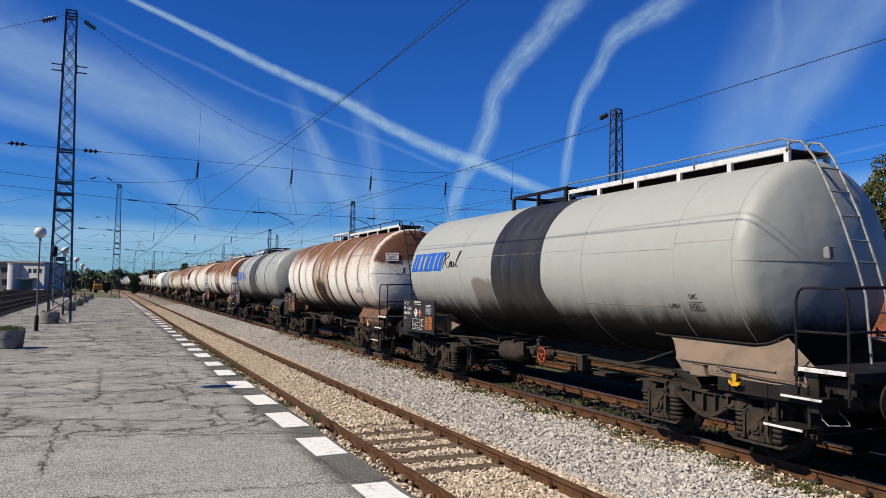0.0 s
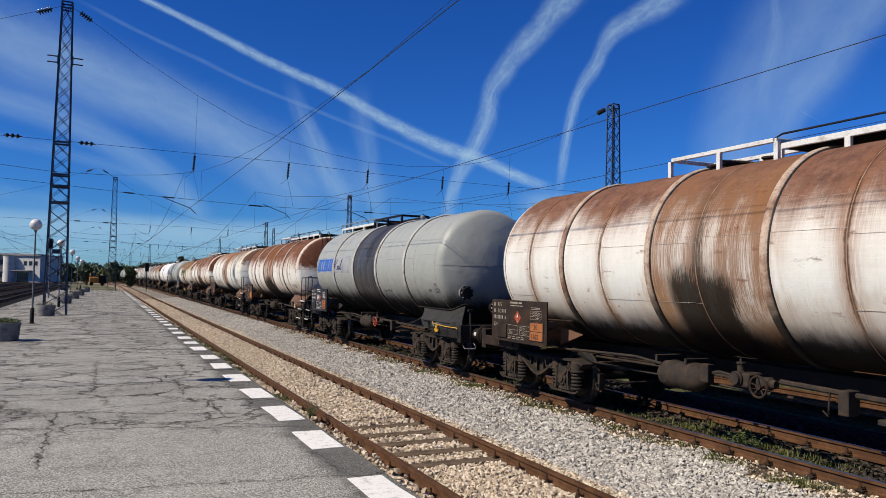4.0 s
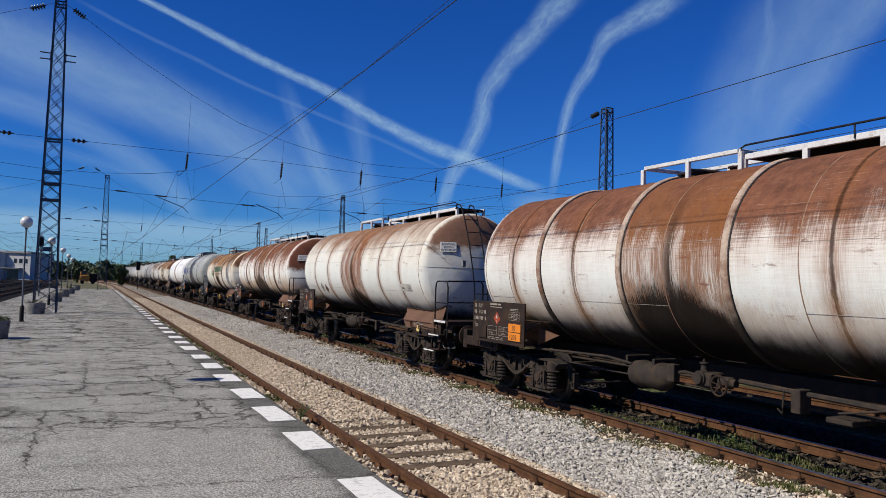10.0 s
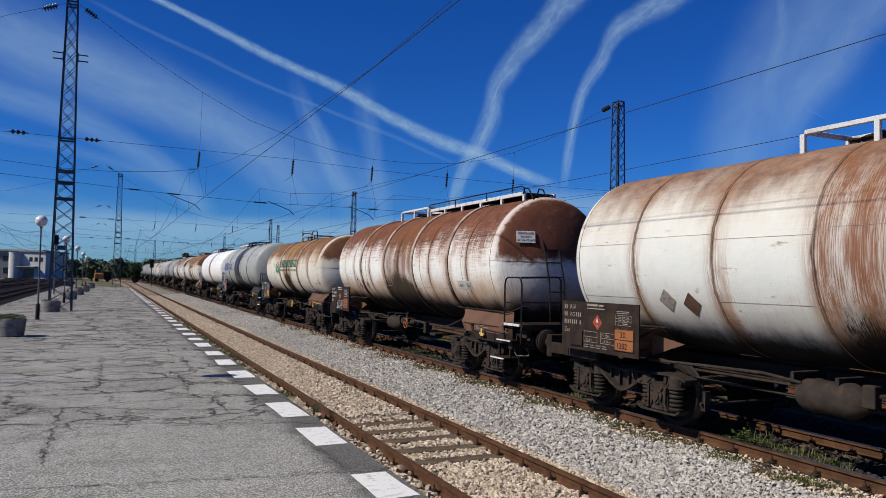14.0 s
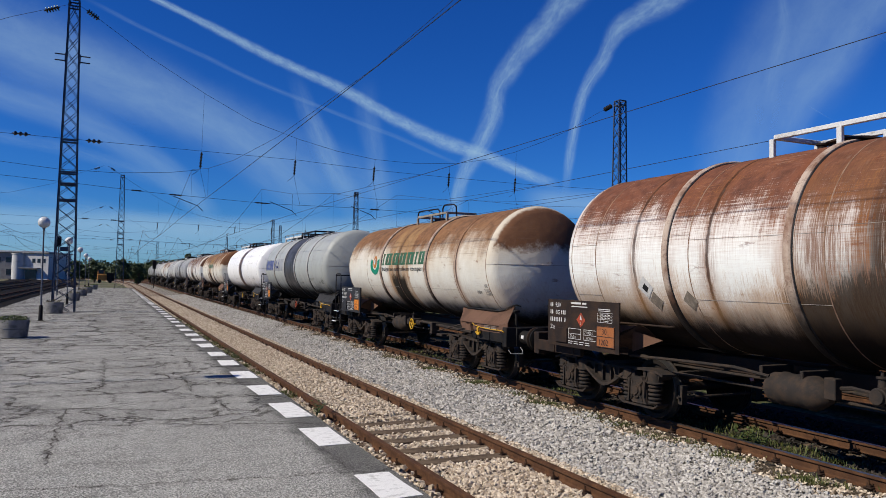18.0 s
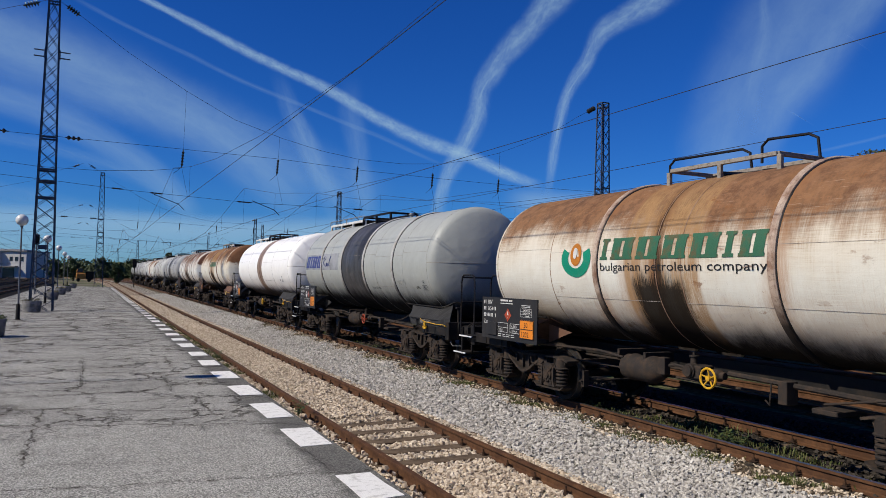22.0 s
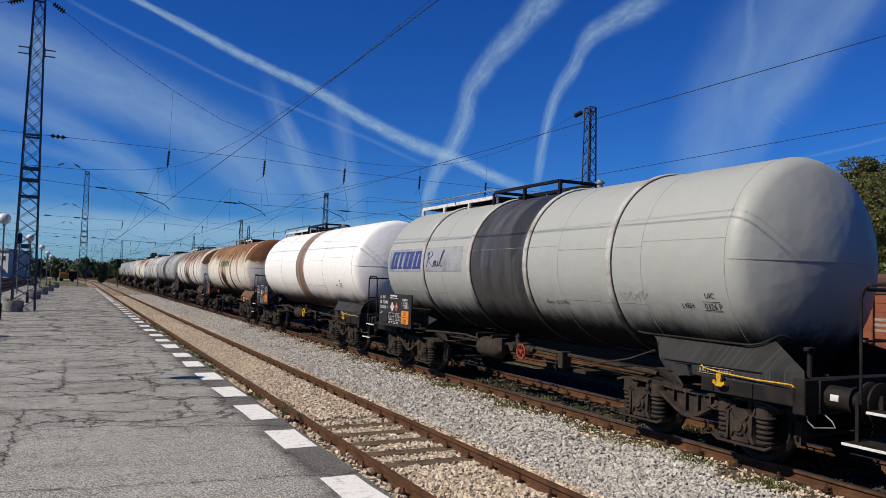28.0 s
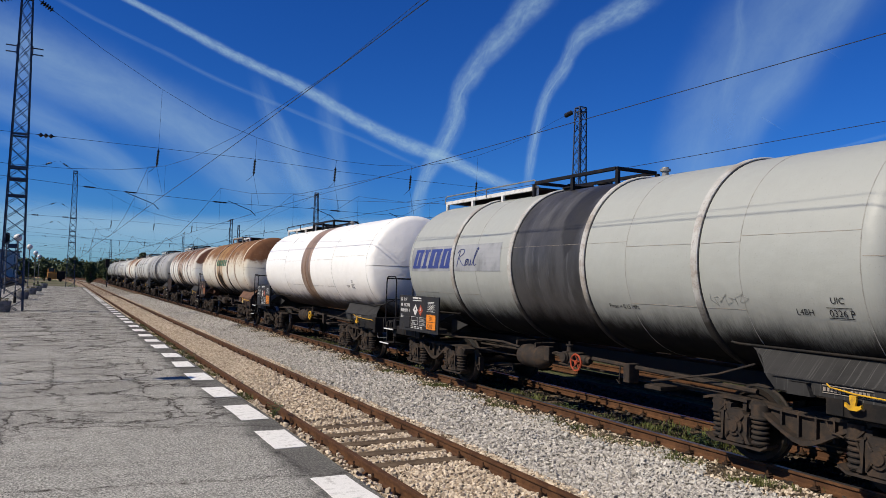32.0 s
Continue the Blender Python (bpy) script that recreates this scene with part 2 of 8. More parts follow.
        q = s.math("ABSOLUTE", s.math("SUBTRACT", s.math("ADD", y, s.math("ADD", wave, s.math("MULTIPLY", x, -lean))), foot))
        line = s.math("MAXIMUM", line, s.math("MULTIPLY", s.step(q, w, w * 0.3), breaks))
        halo = s.math("MAXIMUM", halo, s.math("MULTIPLY", s.step(q, w * 6, 0.0), 0.22))
    for foot, y0, y1, w in ((-0.09, 15.6, 21, 0.018), (-0.62, 9.7, 13.4, 0.018), (0.35, 11.6, 13.1, 0.012), (1.48, 14.8, 17, 0.017), (1.85, 12.2, 14, 0.012), (2.58, 8.3, 9.3, 0.011), (1.85, 18, 20.6, 0.018)):
        q = s.math("ABSOLUTE", s.math("SUBTRACT", s.math("ADD", x, wave2), foot))
        near = s.math("MULTIPLY", s.step(y, y0 - 0.2, y0), s.step(y, y1 + 0.2, y1))
        line = s.math("MAXIMUM", line, s.math("MULTIPLY", s.math("MULTIPLY", s.step(q, w, w * 0.3), near), breaks))
        halo = s.math("MAXIMUM", halo, s.math("MULTIPLY", s.math("MULTIPLY", s.step(q, w * 7, 0.0), near), 0.25))
    c = s.mix(halo, c, (0.10, 0.088, 0.075))
    c = s.mix(s.math("MULTIPLY", line, 0.92), c, (0.028, 0.021, 0.015))
    edge = s.step(s.math("ADD", x, s.math("MULTIPLY", s.noise(1.7, 4), 0.7)), 2.62, 2.98)
    c = s.mix(s.math("MULTIPLY", edge, 0.68), c, (0.05, 0.048, 0.045))
    s.bump(s.math("SUBTRACT", s.math("ADD", fine, s.math("MULTIPLY", grit[0], -0.8)), s.math("MULTIPLY", line, 3.0)), 0.8, 0.012)
    return s.done(c, 0.92, 0.0, 0.08)


def stone(name, a, b, dark, scale=26.0):
    s = Sh(name)
    gi = s.node("ShaderNodeNewGeometry").outputs["Random Per Island"]
    c = s.mix(gi, a, b)
    c = s.mix(s.math("MULTIPLY", s.step(s.noise(scale, 4), 0.5, 0.75), 0.5), c, dark)
    s.bump(s.noise(scale * 3, 3), 0.4, 0.004)
    return s.done(c, 0.9, 0.0, 0.08)


def gravel(name, a, b, dark, scale):
    s = Sh(name)
    cells = s.voronoi(scale)
    c = s.mix(cells[1], a, b)
    c = s.mix(s.step(cells[0], 0.25, 0.62), c, dark)
    c = s.mix(s.math("MULTIPLY", s.step(s.noise(0.6, 5), 0.48, 0.7), 0.5), c, tuple(q * 0.6 for q in a))
    s.bump(s.math("MULTIPLY", cells[0], -1.0), 0.9, 0.03)
    return s.done(c, 0.92, 0.0, 0.05)


def ground_mat():
    s = Sh("yard_ground")
    n = s.noise(0.12, 6, 0.6)
    c = s.mix(s.step(n, 0.42, 0.6), (0.16, 0.135, 0.10), (0.075, 0.095, 0.035))
    c = s.mix(s.step(s.noise(3.0, 5), 0.4, 0.75), c, (0.11, 0.10, 0.07))
    s.bump(s.noise(9, 5), 0.6, 0.05)
    return s.done(c, 0.95, 0.0, 0.05)


def rail_rust():
    s = Sh("rail_rust")
    n = s.noise(5, 6, 0.65)
    f = s.noise(60, 4)
    c = s.mix(s.step(n, 0.35, 0.7), (0.056, 0.025, 0.011), (0.106, 0.049, 0.021))
    c = s.mix(s.math("MULTIPLY", s.step(f, 0.45, 0.7), 0.5), c, (0.04, 0.019, 0.011))
    s.bump(f, 0.35, 0.004)
    return s.done(c, 0.78, 0.0, 0.2)


def tank_paint(name, base, rust, top=9.0, soft=0.35, bottom=1.75, bottom_c=(0.05, 0.035, 0.025), streak=0.3, patches=0.0,
               stain=None, ends=None, band=None, band_rough=0.0, wet=None, brush=0.0, gloss=0.42, rust_mid=0.0, bands=(), lines=(), hatch=None, wash=0.5):
    """Tank paint: rust grows down from the top, grime and painted shade up from below, a spill runs down at the hatch.
    """
    s = Sh(name)
    x, y, z = s.xyz()
    centred = lambda v, k: s.math("MULTIPLY", s.math("SUBTRACT", v, 0.5), k)
    ochre, orange, bleed = (0.36, 0.195, 0.078), (0.27, 0.105, 0.03), (0.20, 0.078, 0.026)
    tone = lambda kr, kg, kb: (min(1, rust[0] * kr), min(1, rust[1] * kg), min(1, rust[2] * kb))
    n0 = s.noise(0.55, 4, 0.6)
    n1 = s.noise(1.1, 6, 0.62)
    n2 = s.noise(5.0, 7, 0.7)
    runs = s.noise(1.0, 5, 0.6, s.scaled(1.6, 2.6, 0.5))
    thin = s.noise(1.0, 4, 0.6, s.scaled(7, 16, 0.7))
    # brush marks round the shell and fine runs down it
    across = s.noise(1.0, 5, 0.72, s.scaled(2.6, 2.0, 66))
    down = s.noise(1.0, 5, 0.72, s.scaled(12, 64, 1.8))
    hatched = s.math("MULTIPLY", s.math("ADD", across, down), 0.5)
    fine = s.noise(40, 4, 0.6)
    c = s.mix(s.math("MULTIPLY", s.step(n1, 0.4, 0.75), 0.3), base, tuple(q * 0.8 for q in base))
    rusty = 0.0
    if top < 8:
        tan = tone(2.2, 3.2, 3.5)
        zz = s.math("ADD", s.math("ADD", z, centred(runs, 0.75)), centred(n0, 1.5))
        zs = s.math("ADD", zz, centred(hatched, 0.5 + 5.0 * brush))
        c = s.mix(s.math("MULTIPLY", s.step(zs, top - soft - 0.4, top + 0.1), 0.5), c, tan)
        f = s.step(zs, top - soft * 0.55, top + soft * 0.6)
        if ends:
            y0, y1, level = ends
            out = s.math("SUBTRACT", s.math("ABSOLUTE", s.math("SUBTRACT", y, (y0 + y1) / 2)), (y1 - y0) / 2)
            beyond = s.step(out, -0.02, 0.03)
            ze = s.math("ADD", z, s.math("ADD", centred(n1, 0.5), centred(n2, 0.6)))
            fe = s.math("MULTIPLY", s.step(ze, level - 0.12, level + 0.16), s.step(s.math("ADD", out, centred(n2, 0.25)), 0.06, 0.2))
            f = s.math("ADD", s.math("MULTIPLY", f, s.math("SUBTRACT", 1.0, beyond)), s.math("MULTIPLY", fe, beyond))
            # bare white knuckle ring
            f = s.math("MULTIPLY", f, s.step(s.math("ABSOLUTE", s.math("SUBTRACT", s.math("ADD", out, centred(n2, 0.12)), 0.07)), 0.04, 0.13, 0.25, 1.0))
        rc = s.mix(s.step(n2, 0.36, 0.66), tone(1.0, 1.0, 1.0), tone(0.5, 0.45, 0.45))
        rc = s.mix(s.math("MULTIPLY", s.step(n1, 0.48, 0.64), 0.3), rc, tone(1.35, 1.4, 1.3))
        rc = s.mix(s.math("MULTIPLY", s.step(down, 0.55, 0.7), 0.22), rc, tone(1.6, 1.9, 1.9))
        rc = s.mix(s.math("MULTIPLY", s.math("MULTIPLY", s.step(across, 0.58, 0.68), s.step(n1, 0.45, 0.62)), 0.32), rc, tuple(q * 0.7 for q in base))
        if ends:
            rc = s.mix(s.math("MULTIPLY", beyond, 0.75), rc, tone(0.62, 0.5, 0.48))
        c = s.mix(s.math("MULTIPLY", f, 0.96), c, rc)
        rusty = f
        for y0, w in bands:
            near = s.step(s.math("ADD", s.math("ABSOLUTE", s.math("SUBTRACT", y, y0)), centred(down, 0.5)), w, w * 0.15)
            c = s.mix(s.math("MULTIPLY", s.math("MULTIPLY", near, s.step(runs, 0.36, 0.6)), 0.65), c, s.mix(s.step(z, 2.4, 3.2), orange, tone(1.2, 1.2, 1.1)))
    if hatch:
        a, b, hc = hatch
        inside = s.math("MULTIPLY", s.step(y, a - 0.02, a + 0.06), s.step(y, b + 0.02, b - 0.06))
        inside = s.math("MULTIPLY", inside, s.step(z, 3.95, 3.3, 0.45, 1.0))
        keep = s.math("ADD", s.math("MULTIPLY", down, 0.55), s.math("MULTIPLY", runs, 0.45))
        c = s.mix(s.math("MULTIPLY", s.math("MULTIPLY", inside, s.step(keep, 0.42, 0.56, 0.3, 1.0)), 0.9), c, hc)
        c = s.mix(s.math("MULTIPLY", s.math("MULTIPLY", inside, s.step(keep, 0.54, 0.66)), 0.5), c, tuple(q * 1.5 for q in hc))
    # rust bleeding out of the joints
    for y0 in lines:
        q = s.math("ABSOLUTE", s.math("SUBTRACT", s.math("ADD", y, centred(s.noise(6, 4), 0.06)), y0))
        spread = s.math("MULTIPLY", s.step(q, 0.24, 0.0), s.step(s.math("ADD", s.math("MULTIPLY", down, 0.6), s.math("MULTIPLY", runs, 0.4)), 0.38, 0.55))
        c = s.mix(s.math("MULTIPLY", s.math("MULTIPLY", spread, s.step(z, 3.5, 2.3, 0.4, 1.0)), 0.8), c, bleed)
        c = s.mix(s.math("MULTIPLY", s.math("MULTIPLY", s.step(q, 0.042, 0.014), s.step(runs, 0.34, 0.52, 0.4, 1.0)), 0.92), c, (0.045, 0.021, 0.012))
    if lines:
        scab = s.math("MULTIPLY", s.step(s.noise(1.0, 7, 0.7, s.scaled(1.5, 1.6, 5)), 0.60, 0.66), s.step(n1, 0.42, 0.6))
        c = s.mix(s.math("MULTIPLY", scab, 0.7), c, tone(0.9, 0.8, 0.7))
    if top < 8:
        zl = s.math("ADD", z, s.math("ADD", centred(n1, 1.0), centred(down, 1.5)))
        c = s.mix(s.math("MULTIPLY", s.step(zl, bottom + 0.8, bottom + 0.2), wash), c, ochre)
        zd = s.math("ADD", z, centred(n0, 1.6))
        drip = s.math("MULTIPLY", s.step(zd, 2.45, 1.85), s.step(s.math("ADD", s.math("MULTIPLY", down, 0.7), s.math("MULTIPLY", thin, 0.3)), 0.52, 0.62))
        c = s.mix(s.math("MULTIPLY", drip, 0.15 + 0.7 * wash), c, orange)
    if rust_mid:
        f = s.math("MULTIPLY", s.step(hatched, 0.51, 0.59), s.step(n0, 0.50, 0.62))
        c = s.mix(s.math("MULTIPLY", f, rust_mid), c, orange)
    c = s.mix(s.math("MULTIPLY", s.step(thin, 0.55, 0.8), streak), c, tuple(q * 0.5 for q in base))
    if band:
        bc, y0, y1 = band
        yy = s.math("ADD", y, centred(s.noise(1.4, 4), band_rough))
        if band_rough:
            spill = s.math("MULTIPLY", s.step(s.math("ADD", y, centred(n1, 0.7)), y1 + 1.05, y1 + 0.95), s.step(y, y1 - 0.05, y1 + 0.05))
            spill = s.math("MULTIPLY", spill, s.step(s.math("ADD", z, centred(s.noise(1.8, 5), 0.6)), 2.45, 2.36))
            c = s.mix(s.math("MULTIPLY", spill, 0.75), c, (0.12, 0.10, 0.083))
        if band_rough:
            low = s.step(z, 2.3, 1.8)
            yy = s.math("ADD", yy, s.math("MULTIPLY", s.math("MULTIPLY", low, 0.18), s.step(y, 0.0, -0.5)))
        inside = s.math("MULTIPLY", s.step(yy, y0, y0 + 0.03), s.step(yy, y1 + 0.03, y1))
        bc2 = s.mix(s.step(s.noise(0.8, 5, 0.6, s.scaled(1.5, 3.0, 0.7)), 0.42, 0.7), bc, tuple(q * 0.5 for q in bc))
        bc2 = s.mix(s.math("MULTIPLY", s.step(s.noise(1.0, 4, 0.6, s.scaled(2, 6, 0.8)), 0.55, 0.62), 0.5), bc2, tuple(q * 1.7 for q in bc))
        if wet is not None:
            zq = s.math("ADD", z, centred(n1, 0.5))
            q = s.math("ABSOLUTE", s.math("SUBTRACT", s.math("ADD", y, centred(s.noise(2.2, 4), 0.35)), wet))
            bc2 = s.mix(s.math("MULTIPLY", s.step(q, s.step(zq, 2.5, 3.2, 0.0, 0.3), s.step(zq, 2.5, 3.2, -0.1, 0.2)), s.step(zq, 2.58, 2.7)), bc2, tuple(q_ * 0.4 for q_ in bc))
        c = s.mix(inside, c, bc2)
    if stain:
        y0, w, level, sc, power = stain
        off = s.math("ABSOLUTE", s.math("SUBTRACT", s.math("ADD", y, s.math("ADD", centred(runs, 0.5), centred(down, 0.35))), y0))
        # it pools over the lower shell and runs there from one narrow trickle
        zt = s.math("ADD", s.math("ADD", z, s.math("MULTIPLY", off, 0.35)), s.math("ADD", centred(down, 1.0), centred(n1, 0.8)))
        pool = s.math("MULTIPLY", s.step(zt, level + 0.22, level - 0.12), s.step(off, w * 1.5, w))
        trickle = s.math("MULTIPLY", s.step(off, 0.16, 0.02), s.step(z, 3.9, level, 0.1, 0.9))
        pool = s.math("MULTIPLY", s.math("MAXIMUM", pool, trickle), power)
        c = s.mix(pool, c, sc)
        rusty = s.math("MAXIMUM", rusty, pool)
    # belly darkening: grime with the underside's shade painted into the colour
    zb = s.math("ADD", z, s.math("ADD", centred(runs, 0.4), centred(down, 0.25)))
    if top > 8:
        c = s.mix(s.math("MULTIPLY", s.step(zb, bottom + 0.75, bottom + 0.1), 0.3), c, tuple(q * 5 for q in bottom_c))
    belly_shade = s.math("MULTIPLY", s.step(zb, bottom + 0.30, bottom - 0.1), 0.97)
    c = s.mix(belly_shade, c, bottom_c)
    rusty = s.math("MAXIMUM", rusty, belly_shade)
    c = s.mix(s.math("MULTIPLY", s.step(fine, 0.6, 0.75), 0.2 + patches * 0.3), c, tuple(q * 0.45 for q in rust))
    dents = s.math("ADD", s.math("MULTIPLY", s.noise(2.3, 2, 0.5), 4.0), s.math("MULTIPLY", n1, 2.0))
    marks = s.math("ADD", s.math("MULTIPLY", fine, 0.25), s.math("MULTIPLY", hatched, 0.5 if top < 8 else 0.12))
    s.bump(s.math("ADD", dents, marks), 0.26, 0.02)
    return s.done(c, s.math("ADD", s.step(n1, 0.3, 0.7, gloss, gloss + 0.2), s.math("MULTIPLY", rusty, 0.4)), 0.0, s.step(rusty, 0.0, 1.0, 0.3, 0.06))


def foliage(name, a, b):
    s = Sh(name)
    gi = s.node("ShaderNodeNewGeometry").outputs["Random Per Island"]
    c = s.mix(gi, a, b)
    return s.done(c, 0.65, 0.0, 0.3)


def cloud(name, opacity, scale, ragged, puffy=1.0, ends=3.0):
    s = Sh(name)
    uv = s.node("ShaderNodeTexCoord").outputs["UV"]
    u, v, _ = s.xyz(uv)
    across = s.math("ABSOLUTE", s.math("SUBTRACT", s.math("MULTIPLY", v, 2.0), 1.0))
    n = s.noise(1.0, 7, 0.62, s.scaled(scale * 0.55, 1.6, 1, uv), 0.5)
    n2 = s.noise(1.0, 6, 0.62, s.scaled(scale * 0.9, 4.5, 1, uv), 0.4)
    edge = s.math("ADD", across, s.math("MULTIPLY", s.math("SUBTRACT", n, 0.5), ragged))
    f = s.step(edge, 1.0, -0.05)
    grain = s.noise(1.0, 6, 0.72, s.scaled(scale * 4.0, 9.0, 1, uv), 0.6)
    f = s.math("MULTIPLY", f, s.step(n2, 0.3, 0.68, 1.0 - 0.6 * puffy, 1.0))
    f = s.math("MULTIPLY", f, s.step(grain, 0.32, 0.64, 1.0 - 0.35 * puffy, 1.0))
    f = s.math("MULTIPLY", f, s.step(n, 0.25, 0.62, 1.0 - 0.5 * puffy, 1.0))
    f = s.math("MULTIPLY", f, s.math("MULTIPLY", s.step(across, 1.0, 0.45), opacity))
    # the trail thins out at both ends
    f = s.math("MULTIPLY", f, s.math("MULTIPLY", s.step(u, 0.0, ends), s.step(s.attribute("rest"), 0.0, ends)))
    em = s.node("ShaderNodeEmission")
    em.inputs["Color"].default_value = (0.52, 0.79, 1.0, 1)
    em.inputs["Strength"].default_value = 0.62
    tr = s.node("ShaderNodeBsdfTransparent")
    mx = s.node("ShaderNodeMixShader")
    s.t.links.new(f, mx.inputs[0])
    s.t.links.new(tr.outputs[0], mx.inputs[1])
    s.t.links.new(em.outputs[0], mx.inputs[2])
    s.t.links.new(mx.outputs[0], s.t.nodes["Material Output"].inputs["Surface"])
    return s.m


M_ASPHALT = asphalt()
M_GROUND = ground_mat()
M_BED_A = gravel("beige_ballast", (0.54, 0.45, 0.345), (0.36, 0.285, 0.205), (0.13, 0.10, 0.07), 20)
M_BED_B = gravel("grey_ballast", (0.50, 0.465, 0.405), (0.31, 0.285, 0.245), (0.10, 0.09, 0.078), 24)
M_STONE_A = stone("beige_stone", (0.63, 0.535, 0.41), (0.30, 0.235, 0.165), (0.16, 0.115, 0.076))
M_STONE_B = stone("grey_stone", (0.54, 0.51, 0.455), (0.255, 0.237, 0.21), (0.14, 0.127, 0.108))
M_RAIL = rail_rust()
M_CLIP = worn("clip_rust", (0.03, 0.018, 0.012), (0.072, 0.036, 0.018), 0.8, 0.1, 0.6, 20)
M_SLEEPER = worn("old_wood", (0.128, 0.092, 0.06), (0.068, 0.048, 0.032), 0.9, 0, 0.6, 4)
M_WHITE_LINE = worn("white_line_paint", (0.74, 0.73, 0.69), (0.42, 0.41, 0.38), 0.8, 0, 0.36, 9, 0.9)
M_MAST = worn("mast_paint", (0.0525, 0.07, 0.105), (0.07, 0.0595, 0.056), 0.5, 0.3, 0.4, 5)
M_WIRE = worn("wire_copper", (0.035, 0.036, 0.042), (0.024, 0.022, 0.022), 0.5, 0.3, 0.4, 20)
M_INSUL = worn("insulator_brown", (0.0144, 0.013, 0.013), (0.036, 0.0288, 0.0252), 0.3, 0, 0.3, 8)
M_BLACK = worn("frame_black", (0.0105, 0.0098, 0.0092), (0.024, 0.0185, 0.0145), 0.6, 0.0, 0.55, 4)
M_BROWN = worn("frame_brown", (0.0195, 0.0135, 0.0105), (0.042, 0.025, 0.0165), 0.7, 0.0, 0.6, 4)
M_SADDLE_DUSTY = streaked("saddle_dusty", (0.175, 0.132, 0.10), (0.24, 0.155, 0.09), 0.25)
M_SADDLE = streaked("saddle_grey_black", (0.027, 0.0265, 0.026), (0.10, 0.098, 0.094))
M_SADDLE_BROWN = streaked("saddle_brown", (0.118, 0.064, 0.041), (0.22, 0.15, 0.105), 0.12)
M_PANEL = worn("panel_black", (0.021, 0.021, 0.022), (0.032, 0.029, 0.027), 0.5, 0.0, 0.45, 2.5)
M_BOGIE = worn("bogie_grime", (0.026, 0.0215, 0.0185), (0.055, 0.038, 0.027), 0.8, 0.0, 0.6, 7, 0.6)
M_WHEEL = worn("wheel_steel", (0.02, 0.016, 0.013), (0.03, 0.02, 0.014), 0.6, 0.2, 0.5, 8)
M_TREAD = worn("bright_tread", (0.28, 0.272, 0.264), (0.144, 0.112, 0.088), 0.3, 0.9, 0.4, 12)
M_WHITE = worn("white_metal", (0.562, 0.562, 0.547), (0.302, 0.274, 0.238), 0.5, 0.0, 0.35, 5)
M_GREYRAIL = worn("grey_rail_paint", (0.22, 0.222, 0.22), (0.115, 0.101, 0.0864), 0.5, 0.2, 0.4, 8)
M_GREENRAIL = worn("green_rail_paint", (0.036, 0.072, 0.054), (0.072, 0.054, 0.036), 0.5, 0.2, 0.4, 8)
M_DARKRAIL = worn("dark_rail_paint", (0.011, 0.011, 0.013), (0.03, 0.0225, 0.0175), 0.5, 0.2, 0.4, 8)
M_MESHDECK = worn("deck_grate", (0.033, 0.03, 0.0282), (0.066, 0.051, 0.039), 0.7, 0.3, 0.5, 8)
M_YELLOW_PALE = worn("sun_bleached_yellow", (0.58, 0.43, 0.16), (0.36, 0.24, 0.09), 0.6, 0.0, 0.35, 9)
M_YELLOW = worn("yellow_paint", (0.54, 0.302, 0.0216), (0.302, 0.173, 0.0288), 0.5, 0.0, 0.35, 9)
M_RED = worn("red_paint", (0.302, 0.054, 0.0252), (0.115, 0.036, 0.0216), 0.5, 0.0, 0.4, 9)
M_ORANGE = worn("orange_plate", (0.612, 0.194, 0.0216), (0.36, 0.137, 0.036), 0.5, 0.0, 0.3, 7)
M_ORANGE_OLD = worn("faded_orange_plate", (0.288, 0.104, 0.036), (0.144, 0.0612, 0.0324), 0.6, 0.0, 0.5, 7)
M_LETTER = worn("white_lettering", (0.518, 0.511, 0.49), (0.302, 0.288, 0.259), 0.6, 0.0, 0.3, 16)
M_LETTER_DIM = worn("dusty_lettering", (0.259, 0.23, 0.194), (0.13, 0.101, 0.0792), 0.7, 0.0, 0.45, 16)
M_INK = worn("black_lettering", (0.015, 0.015, 0.0165), (0.0375, 0.035, 0.0325), 0.6, 0.0, 0.3, 16)
M_BLUE = worn("blue_lettering", (0.015, 0.095, 0.42), (0.03, 0.12, 0.38), 0.45, 0.0, 0.3, 9)
M_NAVY = worn("faded_blue_lettering", (0.0324, 0.0504, 0.18), (0.0864, 0.101, 0.202), 0.5, 0.0, 0.3, 9)
M_GREEN = worn("green_lettering", (0.008, 0.2, 0.12), (0.05, 0.2, 0.13), 0.5, 0.0, 0.3, 9)
M_GREEN_OLD = worn("rusty_green_lettering", (0.0324, 0.108, 0.0612), (0.101, 0.0792, 0.0396), 0.55, 0.0, 0.45, 6)
M_AMBER = worn("amber_drop", (0.396, 0.144, 0.0216), (0.288, 0.115, 0.0288), 0.5, 0.0, 0.3, 9)
M_LOGOBACK = streaked("pale_logo_field", (0.255, 0.265, 0.28), (0.29, 0.3, 0.31), 0.5)
M_DUST_STICKER = worn("dusty_sticker", (0.17, 0.14, 0.11), (0.30, 0.25, 0.19), 0.7, 0.0, 0.5, 12)
M_CODEFIELD = worn("beige_code_field", (0.46, 0.435, 0.39), (0.38, 0.34, 0.285), 0.6, 0.0, 0.4, 6)
M_SEAM = worn("seam_shadow_grey", (0.28, 0.275, 0.255), (0.2, 0.19, 0.17), 0.7, 0.0, 0.5, 6)
M_LAP = worn("lap_seam_paint", (0.30, 0.27, 0.235), (0.2, 0.165, 0.13), 0.7, 0.0, 0.5, 3)
